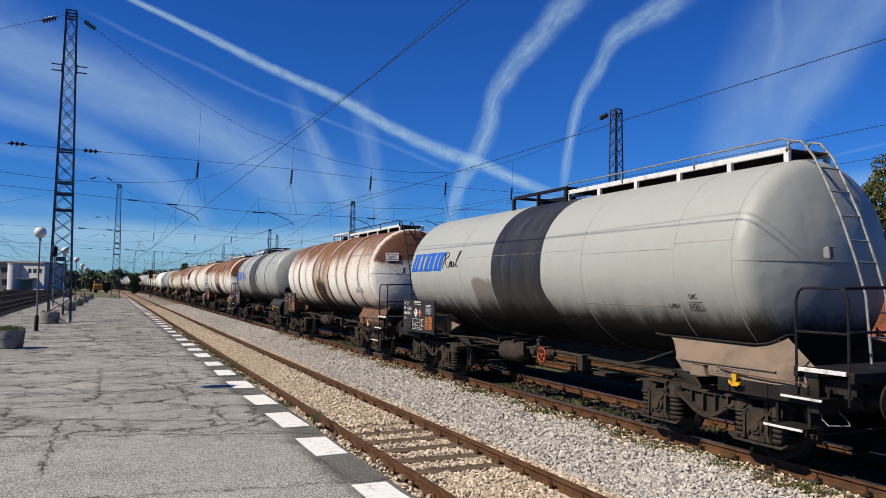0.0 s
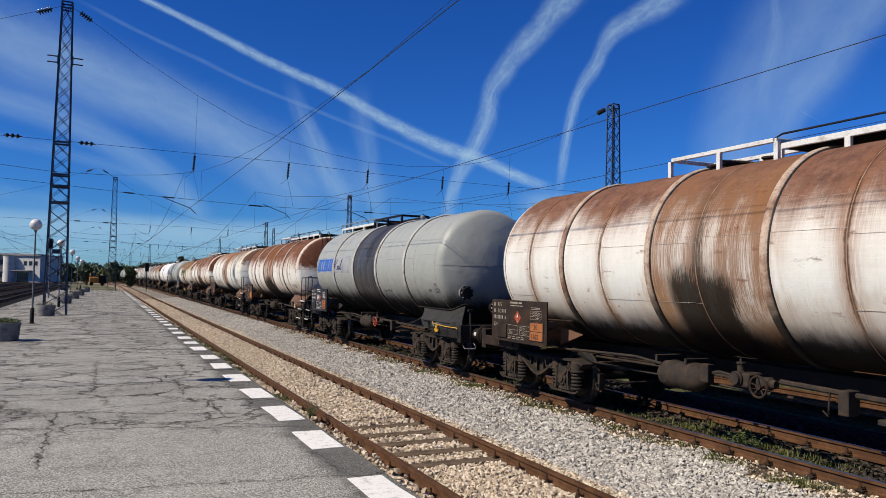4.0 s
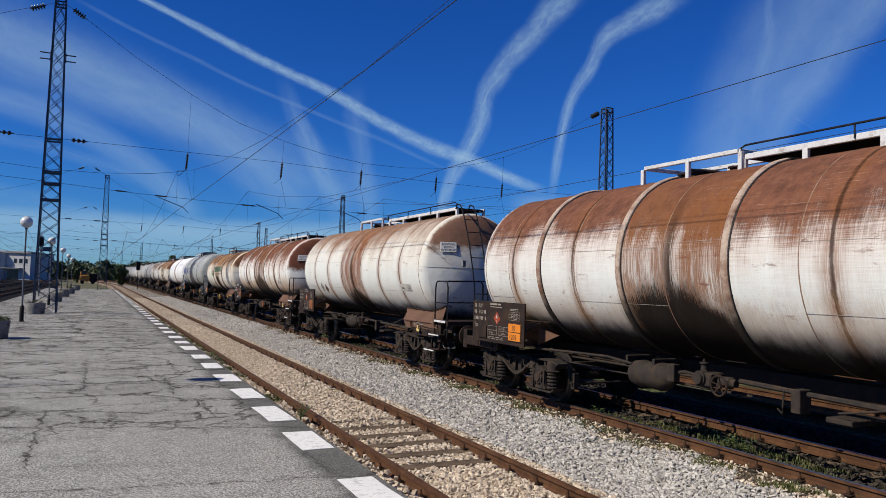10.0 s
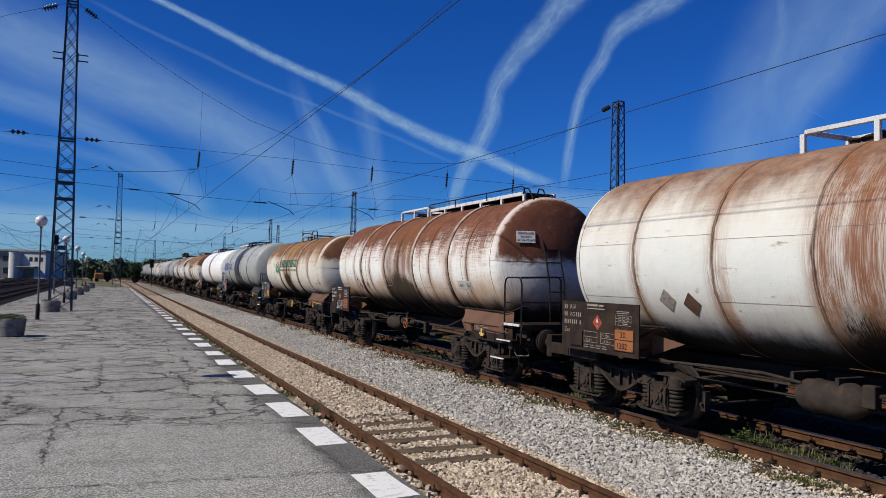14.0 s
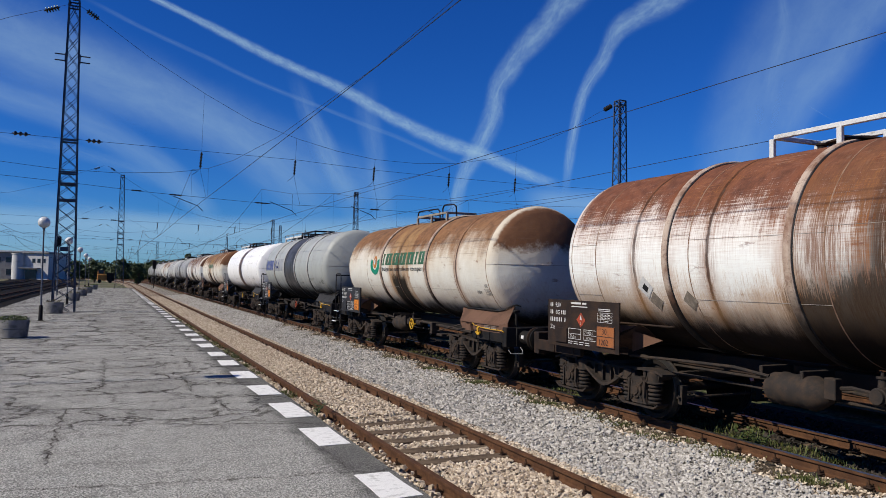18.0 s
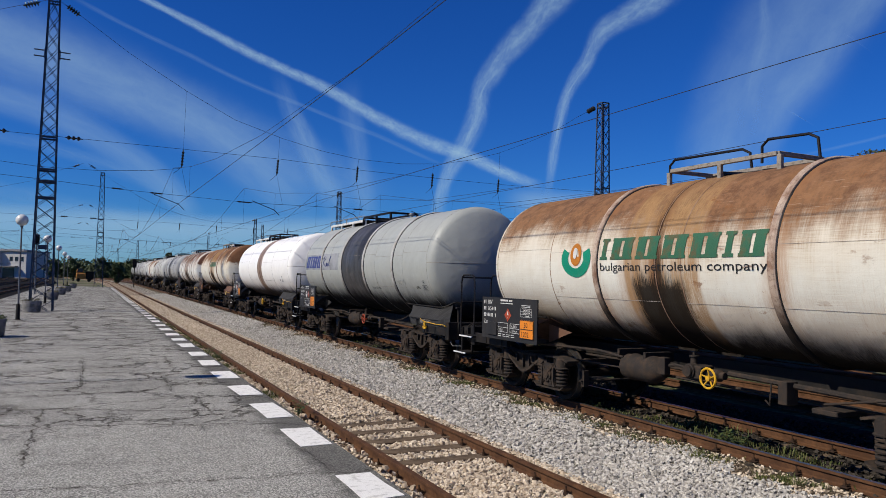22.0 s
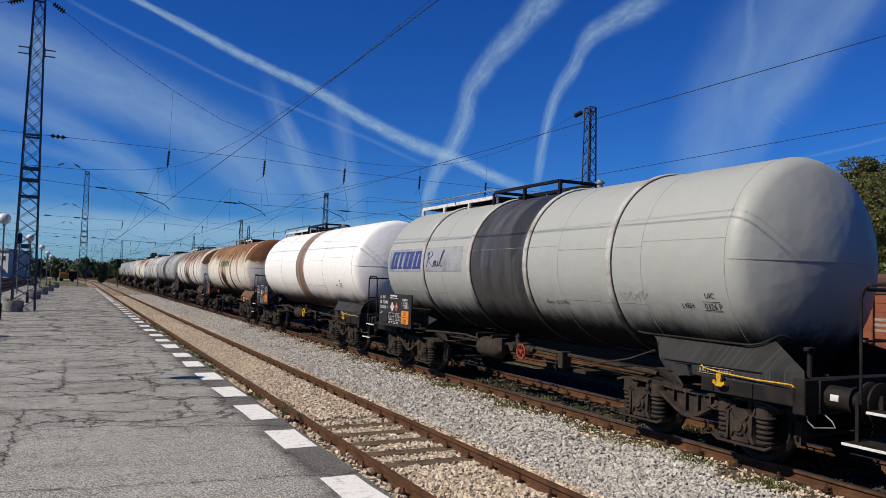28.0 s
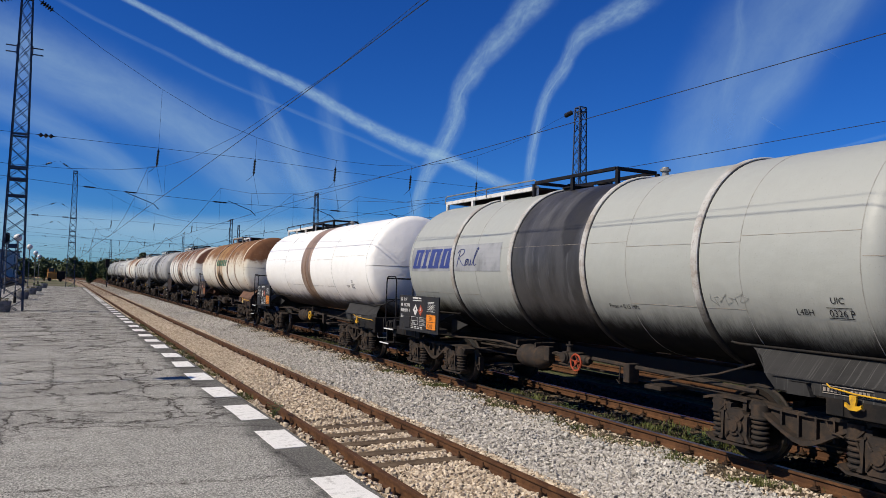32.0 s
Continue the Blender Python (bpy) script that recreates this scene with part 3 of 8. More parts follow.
M_SEAM_RUST = worn("rusty_seam", (0.26, 0.17, 0.115), (0.14, 0.075, 0.045), 0.8, 0.0, 0.5, 3)
M_CONCRETE = worn("planter_concrete", (0.216, 0.209, 0.198), (0.122, 0.119, 0.108), 0.9, 0, 0.5, 4, 0.4)
M_SOIL = worn("planter_soil", (0.036, 0.0288, 0.0216), (0.0648, 0.0504, 0.036), 0.95, 0, 0.5, 9)
M_GLOBE = worn("opal_globe", (0.59, 0.59, 0.576), (0.475, 0.468, 0.432), 0.35, 0, 0.25, 6)
M_POLE = worn("lamp_pole_paint", (0.122, 0.13, 0.144), (0.0576, 0.0504, 0.0468), 0.5, 0.2, 0.4, 6)
M_LEAF = foliage("leaf_green", (0.024, 0.05, 0.012), (0.085, 0.105, 0.028))
M_LEAF_WARM = foliage("leaf_autumn", (0.035, 0.05, 0.012), (0.11, 0.10, 0.03))
M_WOODS = foliage("far_leaf", (0.034, 0.056, 0.02), (0.085, 0.10, 0.042))
M_GRASS = foliage("grass_blade", (0.04, 0.06, 0.012), (0.11, 0.11, 0.03))
M_DRY = foliage("dry_grass_blade", (0.10, 0.078, 0.035), (0.055, 0.05, 0.022))
M_BARK = worn("bark", (0.08, 0.06, 0.044), (0.044, 0.0336, 0.024), 0.9, 0, 0.5, 6, 0.5)
M_PLANK = worn("red_oxide_plank", (0.216, 0.0675, 0.036), (0.117, 0.045, 0.0288), 0.75, 0, 0.5, 3)
M_WALL = worn("white_render", (0.518, 0.511, 0.49), (0.346, 0.338, 0.317), 0.8, 0, 0.35, 0.6)
M_GREYWALL = worn("grey_render", (0.245, 0.238, 0.23), (0.166, 0.158, 0.151), 0.85, 0, 0.4, 0.6)
M_PANE = worn("dark_pane", (0.018, 0.024, 0.033), (0.03, 0.036, 0.045), 0.15, 0, 0.3, 1.5)
# ballast and stones coloured near black to carry the shade under the train
M_TRACKDARK = gravel("oily_shade_ballast", (0.024, 0.021, 0.018), (0.015, 0.013, 0.011), (0.008, 0.007, 0.006), 9)
M_STONE_OIL_SHADE = stone("oily_shade_stone", (0.06, 0.05, 0.04), (0.022, 0.019, 0.016), (0.014, 0.012, 0.01))
M_DIRT = gravel("track_dirt", (0.20, 0.157, 0.11), (0.13, 0.10, 0.068), (0.068, 0.052, 0.036), 30)
M_HOPPER = worn("dark_red_hopper_paint", (0.085, 0.045, 0.035), (0.05, 0.03, 0.026), 0.7, 0, 0.5, 2)
M_WORKS = worn("faded_orange_vehicle_paint", (0.42, 0.19, 0.045), (0.22, 0.10, 0.04), 0.5, 0.0, 0.4, 1.5)
M_YARD = gravel("weedy_ballast", (0.12, 0.12, 0.05), (0.10, 0.085, 0.06), (0.04, 0.05, 0.02), 7)


# ---- sky: contrails and cirrus far above the yard ----
def ribbon(points, mat, name, label, reach=4200.0):
    """points: azimuth and elevation in degrees, width in degrees."""
    n = len(points)

    def at(t, k):
        i = min(int(t), n - 2)
        f = t - i
        p = [points[max(0, min(n - 1, j))][k] for j in (i - 1, i, i + 1, i + 2)]
        return 0.5 * (2 * p[1] + (p[2] - p[0]) * f + (2 * p[0] - 5 * p[1] + 4 * p[2] - p[3]) * f * f + (3 * p[1] - p[0] - 3 * p[2] + p[3]) * f ** 3)

    rows, steps, run = [], 10 * (n - 1), 0.0
    path = [(at((n - 1) * i / steps, 0), at((n - 1) * i / steps, 1), at((n - 1) * i / steps, 2)) for i in range(steps + 1)]
    vs, fs, uv = [], [], []
    for i, (a, e, w) in enumerate(path):
        a0, e0, _ = path[max(0, i - 1)]
        a1, e1, _ = path[min(steps, i + 1)]
        d = Vector((a1 - a0, e1 - e0)).normalized()
        run += math.hypot(a - a0, e - e0) if i else 0
        for k in range(5):
            q = (k / 4 - 0.5) * w
            aa, ee = radians(a - d.y * q), radians(e + d.x * q)
            vs.append((reach * math.sin(aa) * math.cos(ee), reach * math.cos(aa) * math.cos(ee), reach * math.sin(ee)))
            uv.append((run, k / 4))
    for i in range(steps):
        for k in range(4):
            fs.append((i * 5 + k, i * 5 + k + 1, i * 5 + k + 6, i * 5 + k + 5))
    me = bpy.data.meshes.new(name)
    me.from_pydata(vs, [], fs)
    layer = me.uv_layers.new(name="UVMap")
    for loop in me.loops:
        layer.data[loop.index].uv = uv[loop.vertex_index]
    rest = me.attributes.new("rest", "FLOAT", "POINT")
    rest.data.foreach_set("value", [run - q[0] for q in uv])
    me.materials.append(mat)
    return tagged(new(name, me), label, "sky", kind="structure")


CLOUD_BRIGHT = cloud("contrail_bright", 0.70, 1.3, 0.9, 0.6)
CLOUD_MID = cloud("contrail_mid", 0.56, 0.5, 1.5, 0.75, 4.0)
CLOUD_THIN = cloud("contrail_thin", 0.16, 0.5, 1.2, 0.7, 5.0)
CLOUD_LOW = cloud("low_veil", 0.42, 0.12, 0.7, 0.2)
CLOUD_FAINT = cloud("faint_wisp", 0.2, 0.3, 0.9, 0.5, 4.0)
CLOUD_WISP = cloud("soft_wisp", 0.34, 0.3, 1.5, 0.7, 5.0)
CLOUD_VEIL = cloud("cirrus_veil", 0.29, 0.16, 1.0, 0.35)
CLOUD_SOFT = cloud("cirrus_soft", 0.30, 0.12, 1.2, 0.5, 5.0)
ribbon([(-3, 21.2, 0.6), (1.0, 19.9, 0.7), (4.7, 18.7, 0.8), (8.5, 17.3, 1.1), (11.9, 16.0, 1.15), (16.3, 14.4, 1.35), (20.3, 12.4, 1.55), (24.3, 10.7, 1.7), (27.5, 9.7, 1.6), (31.0, 8.2, 1.4), (34, 7.2, 1.2)], CLOUD_BRIGHT, "contrail", "bright white contrail crossing the blue sky")
ribbon([(-3.7, 19.3, 0.5), (-1.15, 18.4, 0.5), (1.9, 17.3, 0.5), (5.85, 16.0, 0.55), (10.0, 14.45, 0.55), (14.75, 12.95, 0.55), (18.3, 11.75, 0.55), (20.9, 10.85, 0.55), (24.7, 9.3, 0.5), (27.2, 8.35, 0.4)], CLOUD_THIN, "contrail", "thin faint contrail in the blue sky")
ribbon([(36.7, 23.6, 3.2), (34.8, 21.8, 3.2), (33.5, 20.8, 3.2), (32.0, 19.1, 3.0), (30.1, 17.1, 2.7), (28.6, 15.0, 2.4), (28.2, 12.9, 2.4), (27.3, 10.75, 2.3), (26.1, 8.55, 2.1), (25.4, 6.3, 1.8), (25.0, 3.0, 1.7)], CLOUD_MID, "contrail", "broad diffuse contrail standing in the sky")
ribbon([(44.7, 22.5, 3.3), (42.2, 21.1, 3.0), (40.8, 20.4, 2.9), (39.1, 19.6, 2.6), (37.85, 18.8, 2.3), (37.2, 17.8, 1.9), (36.7, 16.8, 1.7), (35.9, 15.6, 1.7), (35.2, 14.3, 1.5), (34.7, 12.6, 1.3), (34.3, 10.5, 1.2), (34.0, 8.1, 1.2), (33.8, 6.0, 1.2)], CLOUD_MID, "contrail", "twisting broken contrail in the blue sky")
ribbon([(49.7, 24, 0.9), (49.5, 21.1, 0.9), (49.4, 19.7, 1.0), (49.5, 18.6, 1.3), (49.4, 17.5, 1.6), (49.1, 16.2, 1.7), (48.7, 14.5, 1.7), (48.2, 11.0, 1.5)], CLOUD_THIN, "contrail", "short ragged contrail in the blue sky")
ribbon([(57, 25, 13), (55.0, 21.7, 12.5), (52.2, 19.3, 12), (50.0, 15.9, 12), (48.5, 14.1, 11), (47.6, 12.2, 10.5), (46.6, 9.5, 9.5), (46.2, 5.5, 8)], CLOUD_VEIL, "cirrus", "wide thin veil of white cirrus")
ribbon([(59, 23, 3.6), (56.0, 19.4, 4.0), (54.3, 17.2, 4.4), (52.9, 15.2, 4.2), (51.1, 13.3, 3.8), (50.2, 11.4, 3.2), (49.4, 8.0, 2.6)], CLOUD_FAINT, "cirrus", "denser rim of the wide cirrus veil")
ribbon([(47.88, 12.8, 0.4), (47.8, 12.3, 0.7), (47.85, 11.9, 0.6), (48.05, 11.5, 0.3)], CLOUD_MID, "cirrus", "small white crescent of cirrus")
ribbon([(62, 11.5, 0.4), (57.1, 10.3, 0.4), (53.1, 9.5, 0.35), (49.5, 8.9, 0.2)], CLOUD_THIN, "contrail", "thin young contrail low in the sky")
ribbon([(-18, 17.2, 7), (-10.7, 15.7, 7), (-6.9, 14.8, 7), (-1.7, 13.7, 7), (4.0, 12.2, 7), (8.9, 9.9, 6.6), (13.1, 6.9, 6), (16.7, 4.0, 5)], CLOUD_SOFT, "cirrus", "very wide thin veil of cirrus")
ribbon([(-16, 14.4, 3.0), (-9.4, 12.4, 3.0), (-6.8, 11.6, 3.0), (-3.7, 10.95, 3.2), (-1.0, 10.0, 3.4), (1.8, 8.55, 3.4), (4.5, 6.7, 3.2), (7.5, 3.5, 2.6)], CLOUD_VEIL, "cirrus", "wide soft band of white cirrus")
ribbon([(-14, 10.4, 1.5), (-8.6, 9.25, 1.5), (-6.7, 9.0, 1.5), (-3.3, 8.6, 1.6), (0.3, 7.75, 1.7), (3.8, 6.4, 1.7), (6.0, 5.0, 1.5)], CLOUD_THIN, "cirrus", "soft band of white cirrus")
ribbon([(-14, 7.2, 2.0), (-8.5, 5.8, 2.2), (-4.0, 5.0, 2.2), (2.7, 3.9, 2.2), (9, 3.0, 2.0)], CLOUD_THIN, "cirrus", "low band of thin cirrus")
ribbon([(12.2, 15.9, 2.0), (12.7, 14.9, 2.0), (13.7, 12.5, 2.3), (14.8, 10.4, 2.6), (15.9, 8.1, 2.8), (17.3, 5.6, 3.2), (18.6, 3.0, 3.2)], CLOUD_WISP, "cirrus", "blurred wisp of white cirrus")
ribbon([(18.3, 15.8, 2.5), (18.25, 14.5, 2.6), (18.25, 12.9, 2.9), (18.7, 10.8, 2.7), (19.1, 8.6, 2.5), (19.5, 6.0, 2.8), (20.2, 2.0, 2.8)], CLOUD_FAINT, "cirrus", "long faint wisp of cirrus")
ribbon([(-25, 26, 9), (-8, 17, 8), (6, 12, 7), (22, 6, 5)], CLOUD_FAINT, "cirrus", "faint high haze of cirrus")
ribbon([(30, 6.5, 3), (38, 5.8, 3.5), (48, 6.5, 4), (60, 7.5, 4)], CLOUD_LOW, "cirrus", "low pale veil over the horizon")
ribbon([(-25, 2.2, 6), (0, 2.0, 6), (30, 2.2, 6), (62, 2.4, 6)], CLOUD_LOW, "cirrus", "pale haze band along the horizon")
ribbon([(-15, 4, 3), (5, 3.4, 3), (30, 4, 3.5)], CLOUD_LOW, "cirrus", "low pale veil over the far woods")

# ---- ground, platform and tracks ----
TRACK_A, TRACK_B = 4.18, 8.60
LIFT = 0.11  # the train track lies a little higher than the near one
BEND, RADIUS = 150.0, 950.0


def line_at(x0, d, bend=True):
    """Place and heading on a track that runs straight and then bends gently to the left."""
    if d <= BEND or not bend:
        return x0, d, 0.0
    a = (d - BEND) / RADIUS
    r = RADIUS + x0
    return x0 - r * (1 - math.cos(a)), BEND + r * math.sin(a), a


def sheet(name, x0, x1, ys, z, mat, label, category, thick=0.25):
    g = G()
    loops = []
    for y in ys:
        a, b = line_at(x0, y), line_at(x1, y)
        loops.append([(a[0], a[1], z), (b[0], b[1], z), (b[0], b[1], z - thick), (a[0], a[1], z - thick)])
    g.rings(loops, False)
    return tagged(part(name, g, mat), label, category, kind="structure")


def bed_rise(x):
    """How far the stone bed has risen from the near track to the train track."""
    return LIFT * np.clip((x - 6.2) / 0.9, 0.0, 1.0)


STATIONS = [-25, 0, 30, 60, 100, 150, 180, 210, 240, 280, 320, 370, 420]
gg = G()
N = 48
span = [-3500, -1500, -600, -250, -100, -40, 0, 40, 100, 200, 400, 900, 2000, 3500]
for y0, y1 in zip(span, span[1:]):
    for x0, x1 in zip(span, span[1:]):
        gg.add([(x0, y0, -0.42), (x1, y0, -0.42), (x1, y1, -0.42), (x0, y1, -0.42)], [(0, 1, 2, 3)])
tagged(part("ground", gg, M_GROUND), "dry earth and grass of the railway yard", "ground", kind="structure")
sheet("ballast_bed", 2.7, 5.45, STATIONS, -0.148, M_BED_A, "bed of beige crushed stone under the near track", "ballast")
sheet("dirt_strip", 7.2, 7.78, STATIONS, -0.16 + LIFT, M_DIRT, "strip of brown dirt along the rail", "dirt")
sheet("ballast_bed", 5.45, 6.3, STATIONS, -0.165, M_BED_B, "bed of grey crushed stone between the tracks", "ballast")
for k in range(6):
    sheet("ballast_bed", 6.3 + 0.15 * k, 6.45 + 0.15 * k, STATIONS, -0.165 + float(bed_rise(6.35 + 0.15 * k)), M_BED_B, "shoulder of grey crushed stone rising to the train track", "ballast")
sheet("weedy_bed", 11.4, 40, STATIONS, -0.2, M_YARD, "weedy ballast and grass of the farther tracks", "ballast")
sheet("ballast_bed", 7.78, 11.4, STATIONS, -0.18 + LIFT, M_TRACKDARK, "oily ballast of the farther tracks, with painted shade", "ballast")
sheet("ballast_bed", -22, -6.2, STATIONS, -0.2, M_TRACKDARK, "dark ballast of the tracks behind the platform", "ballast")

platform = G()
edge = [(-6.0, -12), (3.05, -12)]
platform.rings([[(-6.0, y, 0), (3.05, y, 0), (3.05, y, -0.4), (-6.0, y, -0.4)] for y in (-30, 0, 20, 40, 60, 80, 100, 120)], False)
plat = tagged(part("platform", platform, M_ASPHALT), "cracked grey asphalt railway platform with white edge marks", "platform", kind="structure")

RAIL_SHAPE = [(-0.036, -0.002), (-0.03, 0.0), (0.03, 0.0), (0.036, -0.002), (0.036, -0.034), (0.009, -0.048), (0.009, -0.118), (0.03, -0.132), (0.07, -0.142), (0.07, -0.154), (-0.07, -0.154), (-0.07, -0.142), (-0.03, -0.132), (-0.009, -0.118), (-0.009, -0.048), (-0.036, -0.034)]


def rail(x0, parent=None, y0=-25.0, far=400.0, bend=True, mat=None):
    loops = []
    for d in [y0, 0, 40, 80, 120, 150] + [150 + 12.5 * k for k in range(1, int((far - 150) / 12.5) + 1)]:
        x, y, a = line_at(x0, d, bend)
        loops.append([(x + u * math.cos(a), y + u * math.sin(a), z) for u, z in RAIL_SHAPE])
    g = G().rings(loops, False)
    return part("rail", g, mat or M_RAIL, parent)


def clip_shape():
    g = G()
    g.box(-0.085, 0.085, -0.07, 0.07, -0.155, -0.138, 0.004)
    for sx in (-1, 1):
        g.box(sx * 0.04, sx * 0.115, -0.05, 0.05, -0.14, -0.118, 0.006)
        g.box(sx * 0.03, sx * 0.10, -0.028, 0.028, -0.12, -0.098, 0.006)
        g.lathe((sx * 0.085, 0, -0.12), (0, 0, 1), [(0, 0.021), (0.045, 0.021), (0.046, 0.011), (0.085, 0.011)], 6, False)
    return g.mesh("clip", M_CLIP)


CLIP = clip_shape()
STEP = 0.63


def track(name, x0, label, near=True):
    root = thing(name, label, "railway track", kind="structure")
    for sx in (-0.7525, 0.7525):
        r = rail(x0 + sx, root)
        if near:
            for k in range(150):
                d = 3.0 + STEP * k
                if d > 85:
                    break
                x, y, a = line_at(x0 + sx, d)
                part("clip", CLIP, None, r, at=pose(x, y, 0))
    return root


track_a = track("near_track", TRACK_A, "rusty near track, sleepers mostly buried in beige stone")
track_b = track("train_track", TRACK_B, "rusty track on which the tank train rolls")
track_b.location.z = LIFT
for ob in track_b.children:
    ob.data.materials.append(M_TREAD)
    for p in ob.data.polygons:
        if p.center.z > -0.0015:
            p.material_index = 1
SLEEPER = G().box(-1.25, 1.25, -0.115, 0.115, -0.29, -0.13, 0.012).mesh("sleeper", M_SLEEPER)
for k in range(60):
    d = 3.0 + STEP * k
    low = -0.012 if 8.3 < d < 11.7 else 0.06
    part("sleeper", SLEEPER, None, track_a, at=pose(TRACK_A + random.uniform(-0.03, 0.03), d, -low + random.uniform(-0.004, 0.004), 0, random.uniform(-0.3, 0.3), random.uniform(-0.8, 0.8)))
for k in range(60):
    part("sleeper", SLEEPER, None, track_b, at=pose(TRACK_B + random.uniform(-0.03, 0.03), 3.0 + STEP * k, -0.045, 0, 0, random.uniform(-0.8, 0.8)))
for x0 in (13.2, 18.0, 23.0, 28.0, -8.6, -13.0, -17.5):
    track("yard_track", x0, "rusty far track of the station yard", False)

# white edge marks, worn and uneven
MARKS = [(4.9, 6.1), (7.0, 7.95), (9.46, 10.64), (11.52, 12.9), (13.85, 15.1), (16.2, 17.4), (18.6, 19.75), (20.9, 21.9), (23.4, 24.6), (25.7, 26.6), (27.9, 28.9), (30.4, 31.5), (32.9, 33.9), (35.6, 36.7), (38.0, 39.1), (40.4, 41.4), (43.0, 44.0)] + [(45.5 + 2.45 * k, 46.5 + 2.45 * k) for k in range(28)]
for i, (a, b) in enumerate(MARKS):
    g = G()
    j = lambda: random.uniform(-0.02, 0.02)
    w0, w1 = (2.56, 2.985) if i < 12 else (2.6, 2.97)
    poly = [(w0 + j(), a + j()), ((w0 + w1) / 2, a + j()), (w1 + j(), a + j()), (w1 + j(), (a + b) / 2), (w1 + j(), b + j()), ((w0 + w1) / 2, b + j()), (w0 + j(), b + j()), (w0 + j(), (a + b) / 2)]
    g.rings([[(x, y, 0.001) for x, y in poly], [(x, y, 0.006) for x, y in poly]], False)
    part("edge_mark", g, M_WHITE_LINE, plat, "white painted edge mark, worn at its rim" if i == 1 else "")


def pebbles(name, count, box, z, size, mat, label, keep=None):
    """Loose stones, each a rough eight-sided lump, in one mesh."""
    rng = np.random.default_rng(7 + int(box[0] * 10))
    x0, x1, y0, y1 = box
    p = np.stack([rng.uniform(x0, x1, count), y0 + (y1 - y0) * rng.uniform(0, 1, count) ** 1.5, np.full(count, z)], 1)
    if keep is not None:
        p = p[keep(p[:, 0], p[:, 1])]
    n = len(p)
    base = np.array([(1, 0, 0), (-1, 0, 0), (0, 1, 0), (0, -1, 0), (0, 0, 1), (0, 0, -1), (.62, .62, .55), (-.62, .6, .5), (-.6, -.62, .55), (.6, -.6, .5)], float)
    tri = np.array([(4, 0, 6), (6, 0, 2), (4, 6, 2), (4, 2, 7), (7, 2, 1), (4, 7, 1), (4, 1, 8), (8, 1, 3), (4, 8, 3), (4, 3, 9), (9, 3, 0), (4, 9, 0), (5, 2, 0), (5, 1, 2), (5, 3, 1), (5, 0, 3)])
    sc = rng.uniform(0.5, 1.5, (n, 1, 3)) * np.array([1.0, 1.0, 0.75]) * size * rng.uniform(0.6, 1.35, (n, 1, 1))
    v = base[None] * rng.uniform(0.6, 1.25, (n, 10, 1)) * sc
    a, b = rng.uniform(0, 6.283, n), rng.uniform(-0.9, 0.9, n)
    ca, sa, cb, sb = np.cos(a)[:, None], np.sin(a)[:, None], np.cos(b)[:, None], np.sin(b)[:, None]
    y1_, z1_ = v[..., 1] * cb - v[..., 2] * sb, v[..., 1] * sb + v[..., 2] * cb
    v = np.stack([v[..., 0] * ca - y1_ * sa, v[..., 0] * sa + y1_ * ca, z1_], -1)
    p[:, 2] += bed_rise(p[:, 0])
    v += p[:, None, :] + np.array([0, 0, 1.0]) * rng.uniform(-0.012, 0.018, (n, 1, 1))
    me = bpy.data.meshes.new(name)
    f = (tri[None] + 10 * np.arange(n)[:, None, None]).reshape(-1, 3)
    me.vertices.add(n * 10)
    me.vertices.foreach_set("co", v.reshape(-1))
    me.loops.add(len(f) * 3)
    me.loops.foreach_set("vertex_index", f.reshape(-1))
    me.polygons.add(len(f))
    me.polygons.foreach_set("loop_start", np.arange(len(f)) * 3)
    me.polygons.foreach_set("use_smooth", np.zeros(len(f), bool))
    me.update(calc_edges=True)
    me.materials.append(mat)
    return tagged(new(name, me), label, "ballast stones", kind="stuff")


pebbles("ballast_stones", 48000, (3.12, 5.4, 4.5, 32), -0.138, 0.0275, M_STONE_A, "loose beige crushed stones on the near track", lambda x, y: (abs(x - 3.4275) > 0.09) & (abs(x - 4.9325) > 0.09) & ((y < 8.2) | (y > 11.9) | (abs(((y - 3.0 + 0.315) % STEP) - 0.315) > 0.15) | (x > 4.95)))
pebbles("ballast_stones", 64000, (5.3, 7.7, 4.5, 36), -0.150, 0.026, M_STONE_B, "loose grey crushed stones between the tracks", lambda x, y: x + 0.22 * np.sin(y * 2.3) + 0.12 * np.sin(y * 7.1) + 0.5 * np.abs(np.sin(x * 91.7 + y * 57.3)) ** 3 < 7.34)
pebbles("ballast_stones", 3400, (7.05, 7.78, 4.5, 34), -0.161, 0.023, M_STONE_A, "scattered pale stones in the dirt beside the rail")
pebbles("ballast_stones", 9000, (7.6, 11.0, 4.0, 34), -0.165, 0.034, M_STONE_OIL_SHADE, "loose oily stones on the train track, with painted shade", lambda x, y: abs(x - 9.3525) > 0.1)
pebbles("ballast_stones", 17000, (3.12, 5.4, 31, 80), -0.14, 0.046, M_STONE_A, "beige crushed stones farther along the near track", lambda x, y: (abs(x - 3.4275) > 0.1) & (abs(x - 4.9325) > 0.1))
pebbles("ballast_stones", 19000, (5.3, 7.5, 35, 85), -0.155, 0.046, M_STONE_B, "grey crushed stones farther along between the tracks")
pebbles("ballast_stones", 700, (3.0, 3.34, 4.5, 24), -0.10, 0.038, M_STONE_A, "loose stones along the platform edge")


